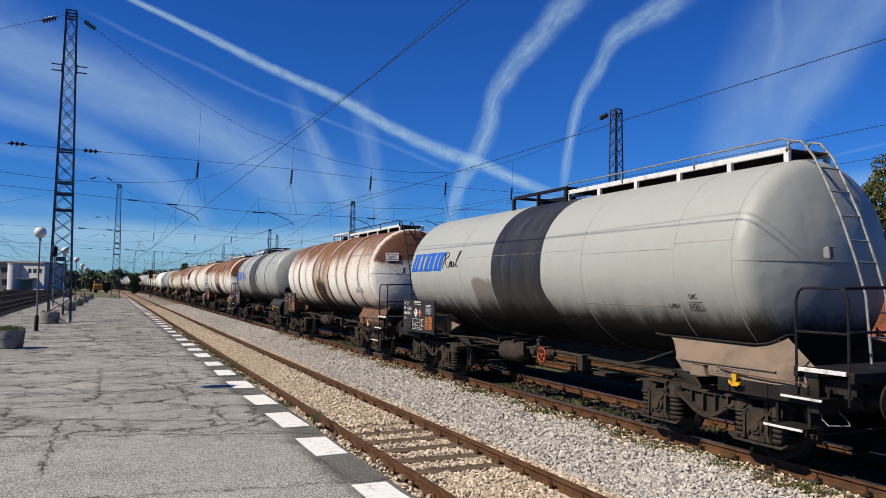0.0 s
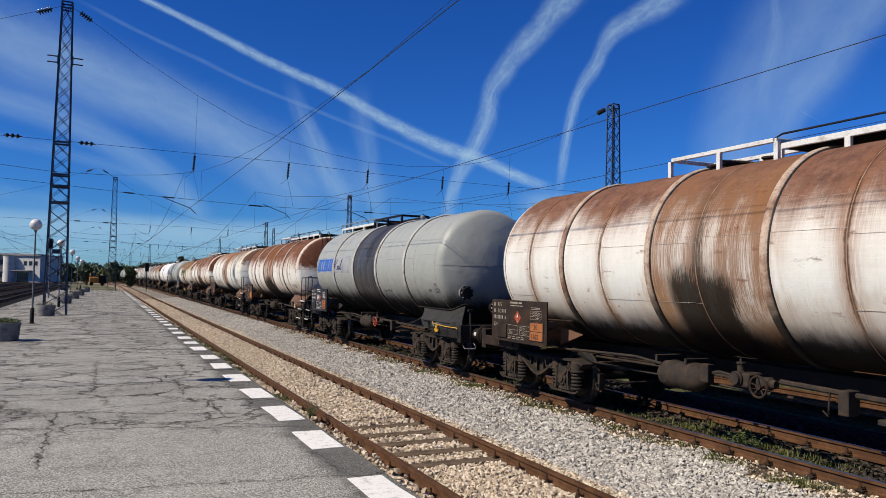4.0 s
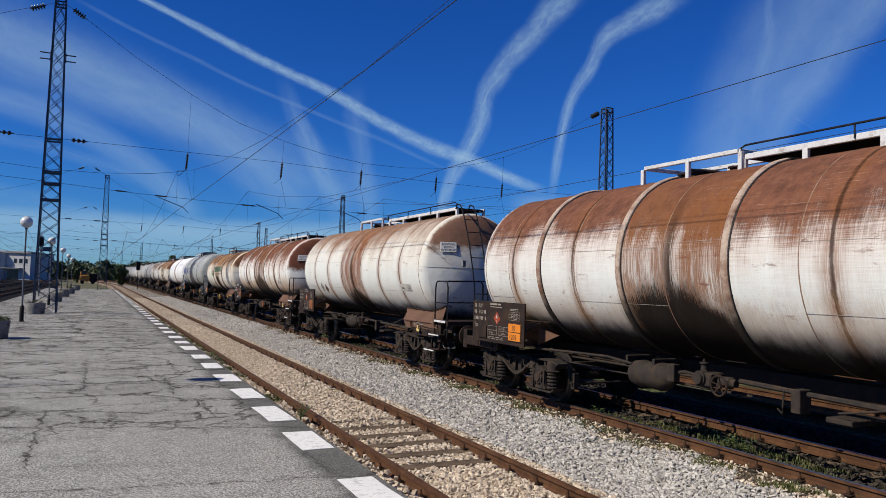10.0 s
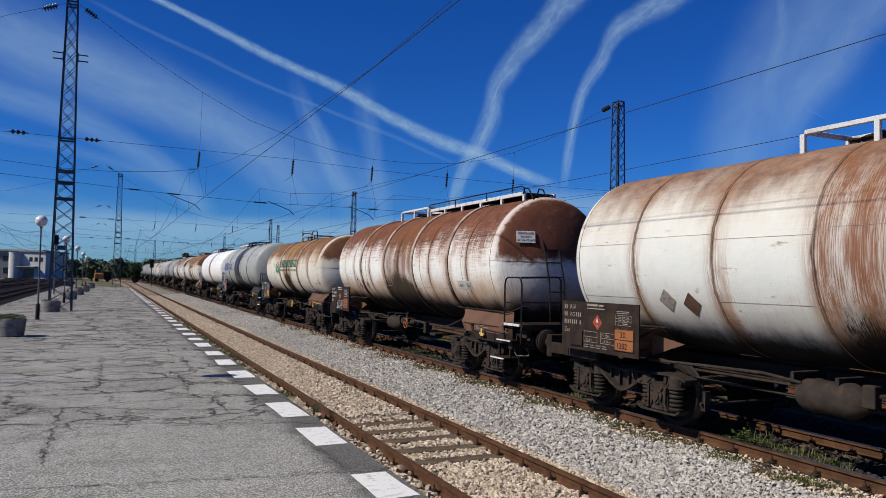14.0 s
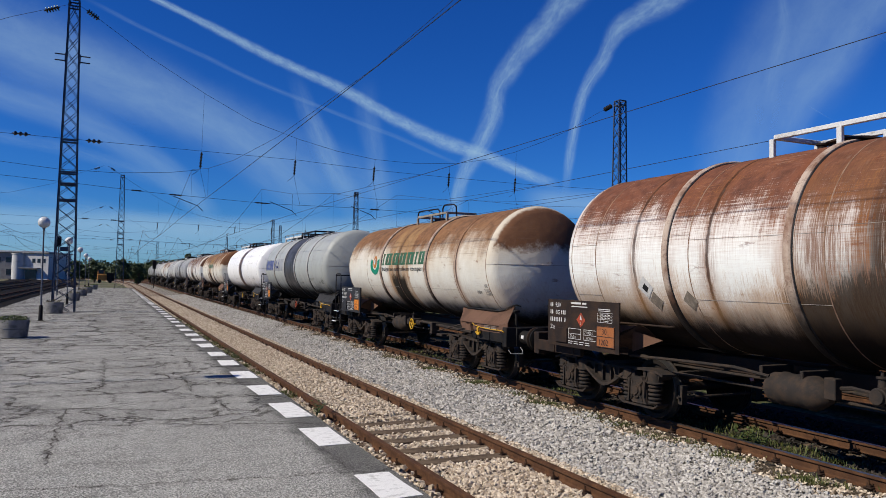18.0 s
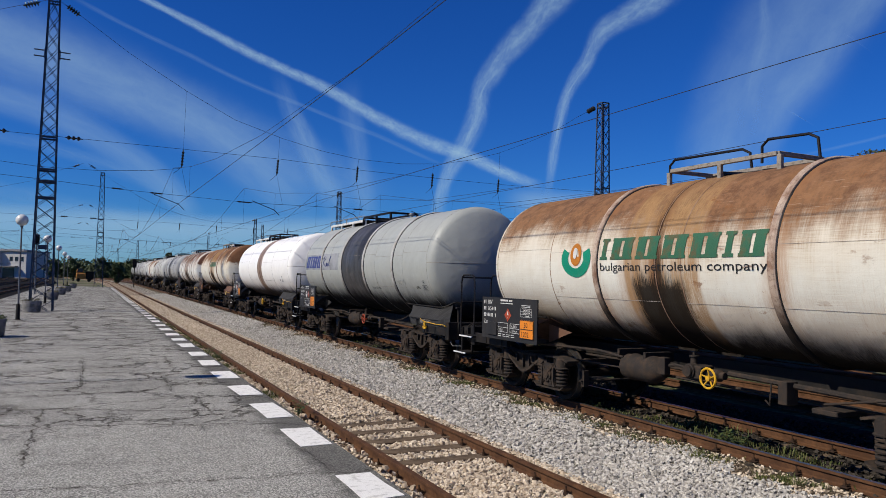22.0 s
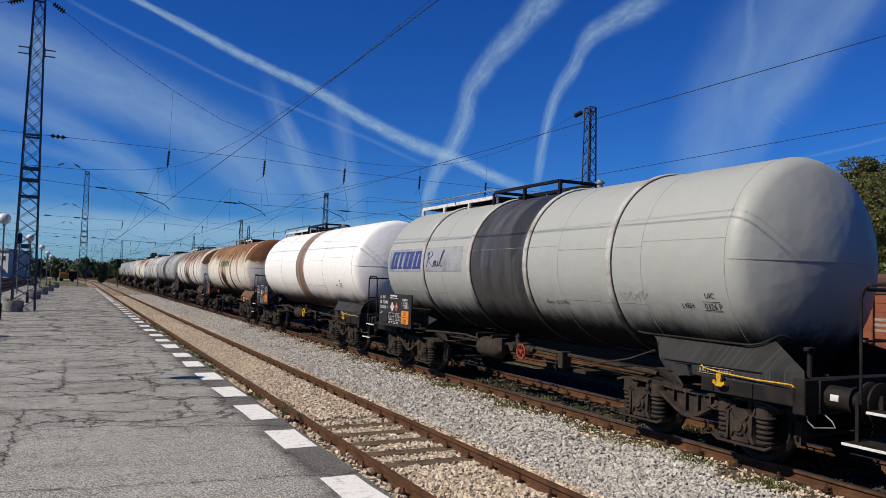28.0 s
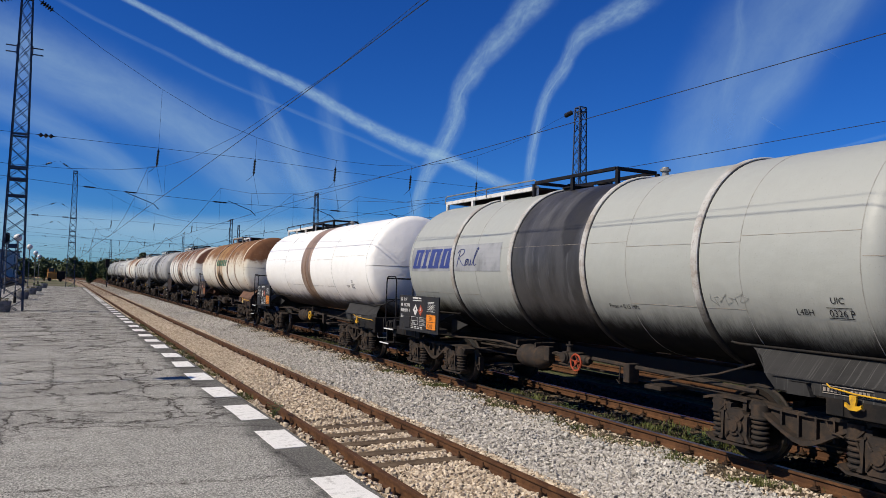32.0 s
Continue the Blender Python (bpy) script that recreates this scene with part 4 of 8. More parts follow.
def blades(name, spots, mat, label, tall=0.10, count=40, spread=0.16):
    g = G()
    for x, y, z, k in spots:
        z += float(bed_rise(x))
        for _ in range(int(count * k)):
            a, r = random.uniform(0, 6.283), random.uniform(0, spread) * k
            h = tall * k * random.uniform(0.45, 1.1)
            bx, by = x + r * math.cos(a), y + r * math.sin(a)
            t = random.uniform(0, 6.283)
            lx, ly = math.cos(t) * h * 0.5, math.sin(t) * h * 0.5
            wx, wy = -math.sin(t) * 0.0045, math.cos(t) * 0.0045
            g.add([(bx - wx, by - wy, z), (bx + wx, by + wy, z), (bx + lx * 0.5 + wx, by + ly * 0.5 + wy, z + h * 0.7), (bx + lx, by + ly, z + h), (bx + lx * 0.5 - wx, by + ly * 0.5 - wy, z + h * 0.7)], [(0, 1, 2, 4), (4, 2, 3)])
    me = bpy.data.meshes.new(name)
    me.from_pydata(g.v, [], g.f)
    me.materials.append(mat)
    return tagged(new(name, me), label, "grass", kind="stuff")


rng = random.Random(3)
green = [(rng.choice((8.05, 8.15, 8.25, 8.35, 8.6)) + rng.uniform(-0.14, 0.14), rng.uniform(4.5, 30), -0.15, rng.uniform(0.45, 1.1)) for _ in range(230)]
green += [(7.36 + rng.uniform(-0.16, 0.2), rng.choice((5.2, 6.1, 7.4, 8.3, 9.8, 11.6, 12.4, 14.5, 17.0, 19.5)) + rng.uniform(-0.5, 0.5), -0.155, rng.uniform(0.3, 0.8)) for _ in range(130)]
green += [(8.75 + rng.uniform(-0.5, 0.4), 8.6 + rng.uniform(-1.6, 1.6), -0.15, rng.uniform(0.7, 1.5)) for _ in range(12)]
blades("grass", green, M_GRASS, "green weeds growing between the rails of the train track", 0.085, 46, 0.24)
dry = [(7.42 + rng.uniform(-0.2, 0.18), rng.uniform(4.5, 34), -0.155, rng.uniform(0.3, 0.8)) for _ in range(170)]
dry += [(6.5 + rng.uniform(-0.7, 0.9), rng.uniform(24, 70), -0.16, rng.uniform(0.5, 1.2)) for _ in range(260)]
dry += [(7.25 + rng.uniform(-0.25, 0.3), rng.uniform(30, 75), -0.16, rng.uniform(0.5, 1.1)) for _ in range(160)]
blades("grass", dry, M_DRY, "dry low grass beside the rail", 0.06, 30, 0.3)
edge_weeds = [(3.14 + rng.uniform(-0.06, 0.1), y + rng.uniform(-0.5, 0.5), -0.08, rng.uniform(0.5, 1.0)) for y in (14, 17.5, 19, 20.5, 21.5, 22.5, 24, 25.5, 27, 28, 30, 32, 33, 35, 38, 40) for _ in range(6)]
blades("grass", edge_weeds, M_GRASS, "low weeds along the platform edge")


def weed(x, y, z, size):
    root = thing("weed", "leafy green weed growing beside the rail", "weed", pose(x, y, z))
    g, h = G(), G()
    for _ in range(9):
        a, l = random.uniform(0, 6.283), size * random.uniform(0.6, 1.1)
        tip = (math.cos(a) * l * 0.6, math.sin(a) * l * 0.6, l)
        h.tube([(0, 0, 0), (tip[0] * 0.4, tip[1] * 0.4, l * 0.6), tip], [0.004, 0.003, 0.002], 5)
        for k in range(7):
            f = 0.3 + 0.7 * k / 6
            p = Vector((tip[0] * f, tip[1] * f, tip[2] * f))
            b = random.uniform(0, 6.283)
            d = Vector((math.cos(b), math.sin(b), random.uniform(-0.1, 0.4))) * 0.07
            w = Vector((-d.y, d.x, 0)) * 0.3
            g.add([p, p + d * 0.5 + w, p + d, p + d * 0.5 - w], [(0, 1, 2, 3)])
    tagged(part("stem", h, M_GRASS, root), kind="stuff")
    tagged(part("leaves", g, M_LEAF, root), kind="stuff")


weed(3.12, 11.75, -0.05, 0.26)
weed(8.15, 7.35, -0.16 + LIFT, 0.24)
weed(8.25, 7.7, -0.16 + LIFT, 0.2)
weed(8.2, 10.6, -0.16 + LIFT, 0.16)
weed(3.15, 20.4, -0.05, 0.22)
weed(3.12, 21.6, -0.05, 0.2)


# ---- the train ----
ZC, R = 2.62, 1.41
SHAPES = {}


def shared(name, build, mat):
    key = (name, mat.name)
    if key not in SHAPES:
        SHAPES[key] = build().mesh(name, mat)
    return SHAPES[key]


def flip(y):
    """A half turn about the upright axis for what stands at the rear end."""
    return pose(0, 0, 0, 0, 0, 180) if y > 0 else Matrix()


# bogie pieces, in the bogie's space: the pivot on the rail's level is the origin
def side_frame_shape():
    g = G()
    rise = [(k / 6) ** 2 * (3 - 2 * k / 6) for k in (6, 5, 4, 3, 2, 1, 0, 1, 2, 3, 4, 5, 6)]
    belly = [(-0.72 + 0.12 * k, 0.45 + 0.32 * rise[k]) for k in range(13)]
    chord = [(-1.43, 0.765), (-1.30, 0.80), (-1.05, 0.82), (-0.75, 0.81), (-0.35, 0.775), (0.0, 0.765), (0.35, 0.775), (0.75, 0.81), (1.05, 0.82), (1.30, 0.80), (1.43, 0.765)]
    for sx in (-1, 1):
        xo, xi = sx * 1.13, sx * 0.88
        for curve, t in ((chord, 0.034), (belly, 0.055)):
            for (a, b), (c, d) in zip(curve, curve[1:]):
                back = 0.07 if curve is chord and abs(a + c) < 1.2 else 0.0
                g.prism([(a, b), (c, d), (c, d - t), (a, b - t)], xo - sx * back, xi if curve is chord else xo - sx * 0.15)
        # recessed web with a framed opening and upright ribs
        g.prism([(-0.66, 0.78)] + [q for q in belly if abs(q[0]) < 0.66] + [(0.66, 0.78)], xo - sx * 0.12, xi)
        for sy in (-1, 1):
            g.prism([(sy * 0.76, 0.79), (sy * 0.74, 0.72), (sy * 0.60, 0.60), (sy * 0.44, 0.53), (sy * 0.50, 0.66), (sy * 0.56, 0.76)], xo - sx * 0.09, xi)
            # horns over the outer springs
            g.prism([(sy * 1.02, 0.80), (sy * 1.34, 0.78), (sy * 1.30, 0.67), (sy * 1.22, 0.64), (sy * 1.08, 0.66)], xo - sx * 0.04, xi + sx * 0.03)
            g.prism([(sy * 0.52, 0.78), (sy * 0.78, 0.79), (sy * 0.72, 0.66), (sy * 0.58, 0.65)], xo - sx * 0.05, xi + sx * 0.03)
            # cups that cover the upper half of the springs
            for y in (sy * 0.61, sy * 1.19):
                g.lathe((sx * 1.05, y, 0.60), (0, 0, 1), [(0, 0.10), (0.0, 0.128), (0.018, 0.132), (0.03, 0.115), (0.17, 0.11), (0.18, 0.09)], 14)
            # damper links beside the axle boxes
            g.tube([(sx * 1.10, sy * 1.10, 0.76), (sx * 1.13, sy * 1.08, 0.62), (sx * 1.12, sy * 1.02, 0.50)], 0.02, 6)
        for y in (-0.34, -0.12, 0.1, 0.32):
            g.box(xo - sx * 0.06, xo - sx * 0.13, y - 0.013, y + 0.013, 0.42 + 0.2 * abs(y), 0.76, 0.003)
        g.tube([(sx * 1.14, -0.3, 0.74), (sx * 1.16, -0.36, 0.64), (sx * 1.14, -0.50, 0.60), (sx * 1.13, -0.56, 0.66)], 0.011, 5)
    g.box(-0.95, 0.95, -0.22, 0.22, 0.56, 0.80, 0.02)
    for y in (-1.22, 1.22):
        g.box(-0.95, 0.95, y - 0.06, y + 0.06, 0.66, 0.78, 0.01)
    g.lathe((0, 0, 0.78), (0, 0, 1), [(0, 0.3), (0.17, 0.28)], 16)
    g.v = [(x, y, z - 0.02 * max(0.0, min(1.0, (z - 0.45) / 0.2))) for x, y, z in g.v]
    return g


def axle_box_shape():
    g = G()
    g.prism([(-0.15, 0.30), (-0.12, 0.26), (0.12, 0.26), (0.15, 0.30), (0.16, 0.58), (0.10, 0.66), (-0.10, 0.66), (-0.16, 0.58)], -1.16, -0.96)
    g.lathe((-1.16, 0, 0.46), (-1, 0, 0), [(0, 0.125), (0.03, 0.12), (0.032, 0.08), (0.055, 0.075), (0.058, 0.0)], 12)
    for a in range(4):
        q = a * math.pi / 2 + 0.78
        g.lathe((-1.185, 0.098 * math.cos(q), 0.46 + 0.098 * math.sin(q)), (-1, 0, 0), [(0, 0.017), (0.018, 0.017)], 6, False)
    for sy in (-1, 1):
        g.tube([(-1.165, sy * 0.13, 0.60), (-1.19, sy * 0.07, 0.52)], 0.016, 6)
        g.tube([(-1.165, sy * 0.13, 0.31), (-1.19, sy * 0.07, 0.40)], 0.016, 6)
        g.prism([(sy * 0.15, 0.62), (sy * 0.20, 0.60), (sy * 0.19, 0.36), (sy * 0.24, 0.27), (sy * 0.17, 0.27)], -1.18, -1.10)
    g.prism([(-0.46, 0.30), (-0.36, 0.245), (0.36, 0.245), (0.46, 0.30), (0.46, 0.275), (0.36, 0.215), (-0.36, 0.215), (-0.46, 0.275)], -1.16, -0.95)
    for y in (-0.175, 0.175):
        g.prism([(y - 0.03, 0.28), (y + 0.03, 0.28), (y + 0.02, 0.60), (y - 0.02, 0.64)], -1.14, -0.98)
    g.box(-1.10, -0.99, -0.12, -0.06, 0.62, 0.80)
    g.box(-1.12, -0.99, 0.10, 0.2, 0.56, 0.72)
    g.tube([(-1.12, 0.18, 0.7), (-1.15, 0.26, 0.6), (-1.13, 0.2, 0.42)], 0.016, 6)
    return g


def spring_shape():
    prof = [(0, 0.10)]
    for k in range(6):
        h = 0.005 + k * 0.062
        prof += [(h, 0.07), (h + 0.010, 0.103), (h + 0.028, 0.108), (h + 0.042, 0.10), (h + 0.050, 0.07)]
    prof += [(0.385, 0.10)]
    return G().lathe((0, 0, 0), (0, 0, 1), prof, 14)


def wheelset_shape():
    g = G()
    g.lathe((-0.95, 0, 0), (1, 0, 0), [(0, 0.06), (0.15, 0.075), (1.75, 0.075), (1.9, 0.06)], 12)
    for sx in (-1, 1):
        g.lathe((sx * 0.82, 0, 0), (-sx, 0, 0), [(0, 0.10), (0.0, 0.14), (0.03, 0.15), (0.045, 0.36), (0.005, 0.385), (0.0, 0.452), (0.02, 0.458), (0.105, 0.463), (0.115, 0.488), (0.133, 0.488), (0.137, 0.40), (0.10, 0.36), (0.09, 0.15), (0.14, 0.13), (0.15, 0.08)], 32)
    return g


def polished(me, test):
    """Give the faces that the test picks a bright worn steel."""
    if len(me.materials) < 2:
        me.materials.append(M_TREAD)
        for p in me.polygons:
            if test(p.center):
                p.material_index = 1
    return me


def brake_shape():
    g = G()
    for y in (-1.44, -0.40, 0.40, 1.44):
        for sx in (-1, 1):
            g.prism([(y - 0.04, 0.30), (y + 0.04, 0.30), (y + 0.05, 0.58), (y - 0.05, 0.58)], sx * 0.80, sx * 0.70)
        g.tube([(-0.85, y, 0.4), (0.85, y, 0.4)], 0.022, 6)
    g.tube([(-0.62, -1.4, 0.36), (-0.62, 1.4, 0.36)], 0.016, 6)
    return g


def bogie(parent, y, grime):
    b = part("bogie", shared("bogie", side_frame_shape, grime), None, parent, at=pose(0, y, LIFT))
    wheels = []
    for dy in (-0.9, 0.9):
        w = part("wheelset", polished(shared("wheelset", wheelset_shape, M_WHEEL), lambda q: 0.450 < math.hypot(q.y, q.z) < 0.466), None, b, at=pose(0, dy, 0.463))
        wheels.append((w, dy))
        for turn in (0, 180):
            part("axle_box", shared("axle_box", axle_box_shape, grime), None, b, at=pose(0, dy, 0, 0, 0, turn))
            for k in (-0.29, 0.29):
                part("spring", shared("spring", spring_shape, grime), None, b, at=pose(-1.055 if turn == 0 else 1.055, dy + k, 0.27))
    part("brake_gear", shared("brake_gear", brake_shape, grime), None, b)
    return wheels


# underframe pieces, for the front end; the rear one is turned about
def buffer_shape():
    g = G()
    g.lathe((0, 0, 0), (0, -1, 0), [(0, 0.16), (0.02, 0.16), (0.022, 0.135), (0.30, 0.13), (0.302, 0.15), (0.33, 0.15), (0.332, 0.095), (0.56, 0.095), (0.565, 0.2), (0.58, 0.232), (0.605, 0.232), (0.62, 0.18)], 20)
    g.box(-0.19, 0.19, -0.02, 0.015, -0.19, 0.19, 0.01)
    return g


def cradle_shape(seam, back=0.0, reach=0.86):
    """The folded saddle that carries the tank's end: a flank that flares down to an upright skirt, and a front that slopes away."""
    def make():
        g = G()
        a = back - 3.84
        slope = (0.0, 0.3, 0.62, 1.0)
        nose = [(0.74 + 0.50 * f, seam - 0.27 - (reach - 0.27) * f, 1.66 - 0.31 * f) for f in slope]
        flank = [(1.55, 1.03, a, 1.01, seam - 0.06), (1.46, 1.12, a - 0.20, 1.11, seam - 0.24), (1.37, 1.21, a - 0.31, 1.20, seam - 0.42), (1.285, 1.29, a - 0.38, 1.29, seam - 0.60)]
        levels = [p + q for p, q in zip(flank, nose)] + [(1.12, 1.30, a - 0.54, 1.30, seam - 0.60, 1.25, seam - reach - 0.02, 1.10)]
        for sx in (-1, 1):
            loops = []
            for z, xa, ya, xb, yb, xc, yc, zc in levels:
                outer = [(sx * xa, ya, z), (sx * (xa + xb) / 2, (ya + yb) / 2, z - 0.012 * (z > 1.3)), (sx * xb, yb, z - 0.02 * (z > 1.3)), (sx * xc, yc, zc)]
                inner = [(sx * (q[0] * sx - 0.02), q[1] + (0.014 if k == 3 else 0.0), q[2] - 0.008) for k, q in enumerate(outer)]
                loops.append(outer + inner[::-1])
            g.rings([q[::sx] for q in loops], False)
            # web behind the flank
            g.plate([(sx * 1.0, a, 1.56), (sx * 1.28, a - 0.40, 1.27), (sx * 0.70, a - 0.40, 1.12), (sx * 0.62, a, 1.40)], 0.012)
            g.box(sx * 1.305, sx * 1.318, a - 0.5, seam - 0.58, 1.268, 1.284, 0.003)
        g.plate([(-0.86, seam + 0.1, 1.1), (0.86, seam + 0.1, 1.1), (0.82, seam + 0.1, 1.42), (-0.82, seam + 0.1, 1.42)], 0.012)
        return g
    return make


def cradle_lip_shape(seam, sx):
    """The rounded bead along the joint of saddle and tank."""
    def make():
        pts = [(sx * 1.09, -3.58, 1.585)]
        for k in range(9):
            pts.append((sx * 1.045, -3.68 + (seam + 3.66) * k / 8, 1.568 - 0.012 * k / 8))
        for dy, z, x in ((-0.10, 1.56, 1.0), (-0.18, 1.585, 0.94), (-0.24, 1.63, 0.865), (-0.28, 1.675, 0.79), (-0.315, 1.69, 0.71), (-0.35, 1.66, 0.63)):
            pts.append((sx * x, seam + dy, z))
        return G().tube(pts, 0.016, 8)
    return make


def headstock_shape():
    g = G().box(-1.30, 1.30, 0, 0.16, 0.86, 1.26, 0.012)
    return g


def sole_bar_shape():
    g = G().box(-0.04, 0.04, 0.1, 1.5, 0.94, 1.13, 0.008)
    for y in (0.7, 1.3):
        g.box(-0.055, -0.04, y - 0.012, y + 0.012, 0.95, 1.12, 0.003)
    return g


def mirrored(g):
    g.v = [(-x, y, z) for x, y, z in g.v]
    return g


def curved_label(side):
    g = G()
    for k in range(3):
        a0, a1 = radians(-10 + 10 * k), radians(10 * k)
        g.add([(side * 0.136 * math.cos(a), y, 0.136 * math.sin(a)) for a, y in ((a0, -0.10), (a0, -0.2), (a1, -0.2), (a1, -0.10))], [(0, 1, 2, 3)])
    return g


def coupling_shape():
    g = G()
    g.box(-0.06, 0.06, -0.30, 0.0, 0.02, 0.12, 0.02)
    g.tube([(0, -0.26, 0.1), (0, -0.36, 0.08), (0, -0.38, -0.02), (0, -0.30, -0.04)], 0.03, 6)
    for sx in (-0.07, 0.07):
        g.tube([(sx, -0.2, 0.02), (sx, -0.3, -0.25), (sx, -0.36, -0.42)], 0.022, 6)
    g.tube([(-0.11, -0.3, -0.22), (0.11, -0.3, -0.22)], 0.03, 6)
    g.tube([(0.35, 0.0, -0.05), (0.36, -0.2, -0.12), (0.34, -0.36, -0.4), (0.3, -0.5, -0.34)], 0.026, 6)
    return g


def reservoir_shape():
    return G().lathe((0, -0.5, 0), (0, 1, 0), [(-0.02, 0.05), (0.0, 0.09), (0.16, 0.19), (0.2, 0.2), (0.22, 0.212), (0.26, 0.212), (0.28, 0.2), (0.62, 0.2), (0.64, 0.212), (0.68, 0.212), (0.7, 0.2), (0.82, 0.19), (0.9, 0.13), (0.92, 0.05)], 22)


def distributor_shape():
    g = G()
    g.lathe((-0.02, 0.0, 0.02), (-1, 0, 0), [(0, 0.10), (0.13, 0.10), (0.135, 0.085), (0.17, 0.08)], 14)
    g.box(-0.12, 0.16, -0.18, 0.10, -0.09, 0.1, 0.02)
    g.lathe((0.0, -0.25, 0.0), (0, -1, 0), [(0, 0.07), (0.18, 0.085), (0.2, 0.06), (0.26, 0.05)], 12)
    g.lathe((0.0, 0.05, 0.1), (0, 0, 1), [(0, 0.05), (0.1, 0.045), (0.105, 0.065), (0.125, 0.065), (0.13, 0.02), (0.17, 0.018)], 10)
    g.tube([(0, 0.1, 0.02), (0.0, 0.4, 0.05), (0.1, 0.7, 0.0)], 0.025, 6)
    return g


RODS = [([(-0.98, -0.75, 1.07), (-0.98, -2.0, 1.04), (-1.0, -3.9, 1.0)], 0.035), ([(-0.75, 3.6, 0.86), (-0.75, -3.6, 0.86)], 0.02), ([(-0.4, 4.0, 0.92), (-0.45, 1.0, 0.95), (-0.9, -0.2, 1.0)], 0.022), ([(0.55, 3.9, 0.9), (0.55, -3.9, 0.9)], 0.03),
        ([(-1.05, 4.0, 1.06), (-1.06, 2.9, 1.10), (-1.02, 1.9, 1.12), (-0.95, 1.4, 1.06)], 0.022), ([(-1.2, -2.3, 0.93), (-1.12, -3.4, 1.16), (-1.05, -3.9, 1.34)], 0.014), ([(-1.02, -1.45, 1.05), (-1.03, -1.44, 0.84), (-0.98, -1.40, 0.76), (-1.0, -1.34, 0.82)], 0.011)]
HANGERS = [(-1.15, -0.55, -2.42, -2.1, 0.80, 0.86), (-1.12, -0.92, -1.75, -1.62, 0.82, 1.10), (-0.98, -0.86, 0.45, 0.6, 0.9, 1.15), (-0.93, -0.35, 1.53, 1.58, 1.02, 1.18), (-0.93, -0.35, 0.92, 0.97, 1.02, 1.18)]


def handwheel_shape():
    g = G()
    g.tube([(0, 0.13 * math.cos(a), 0.13 * math.sin(a)) for a in (2 * math.pi * k / 20 for k in range(20))], 0.016, 6, False, True)
    for k in range(5):
        a = 2 * math.pi * k / 5 + 0.3
        g.tube([(0.03, 0, 0), (0, 0.125 * math.cos(a), 0.125 * math.sin(a))], 0.011, 5)
    g.lathe((0.12, 0, 0), (-1, 0, 0), [(0, 0.02), (0.09, 0.02), (0.092, 0.038), (0.13, 0.038)], 8)
    return g


def lever_shape():
    """The pull rod of the brake change-over."""
    g = G()
    g.tube([(0, 0.62, 0.08), (0, 0.58, 0.045), (0, 0.3, 0.012), (0, -0.2, -0.005), (0, -0.70, 0.0)], 0.009, 6)
    g.tube([(0, -0.70, 0.0), (0.01, -0.72, -0.02), (0.05, -0.72, -0.04)], 0.011, 6)
    return g


def jack_shape():
    """The flared lifting lug under the saddle's skirt."""
    return G().rings([[(-0.07, -0.15, 0), (-0.07, 0.15, 0), (0.03, 0.15, 0), (0.03, -0.15, 0)], [(-0.07, -0.09, 0.14), (-0.07, 0.09, 0.14), (0.03, 0.09, 0.14), (0.03, -0.09, 0.14)], [(-0.085, -0.11, 0.15), (-0.085, 0.11, 0.15), (0.03, 0.11, 0.15), (0.03, -0.11, 0.15)]], False)


def grip_shape():
    k = 0.8
    return G().prism([(y * k, z * k) for y, z in [(-0.05, 0.0), (0.05, 0.0), (0.045, -0.06), (0.03, -0.12), (0.07, -0.135), (0.11, -0.10), (0.115, -0.15), (0.05, -0.19), (-0.05, -0.19), (-0.115, -0.15), (-0.11, -0.10), (-0.07, -0.135), (-0.03, -0.12), (-0.045, -0.06)]], -0.016, 0.016)


STEPS = {"front": ((-6.36, 1.03), (-6.11, 0.66)), "rear": ((6.52, 1.04), (6.78, 0.68))}


def step_shape(y, z):
    def make():
        g = G().box(-1.40, -1.05, y - 0.26, y + 0.26, z, z + 0.02, 0.004)
        g.box(-1.25, -1.2, y + 0.2, y + 0.24, z, 1.2, 0.004)
        g.box(-1.25, -1.2, y - 0.24, y - 0.2, z, 1.15, 0.004)
        return g
    return make


def pull_loop_shape():
    """The thin shunter's grip under the headstock."""
    return G().tube([(-1.2, 0.05, 0.90), (-1.22, 0.02, 0.80), (-1.22, -0.06, 0.74), (-1.0, -0.16, 0.74), (-0.97, -0.1, 0.80), (-0.97, 0.02, 0.88)], 0.009, 6)


def deck_shape():
    g = G()
    g.box(-1.36, 1.36, -6.98, -6.22, 1.335, 1.375, 0.006)
    for y in (-6.95, -6.25):
        g.box(-1.36, 1.36, y - 0.03, y + 0.03, 1.26, 1.335, 0.004)
    g.box(-1.2, -1.1, -6.9, -6.3, 1.1, 1.27)
    g.box(1.1, 1.2, -6.9, -6.3, 1.1, 1.27)
    return g


def rail_loop(x, y0, y1, z0, z1):
    r = 0.15
    return [(x, y0, z0), (x, y0, z1 - r), (x, y0 + (y1 - y0) * 0.06, z1 - r * 0.25), (x, y0 + (y1 - y0) * 0.16, z1), (x, y1 - (y1 - y0) * 0.16, z1), (x, y1 - (y1 - y0) * 0.06, z1 - r * 0.25), (x, y1, z1 - r), (x, y1, z0)]


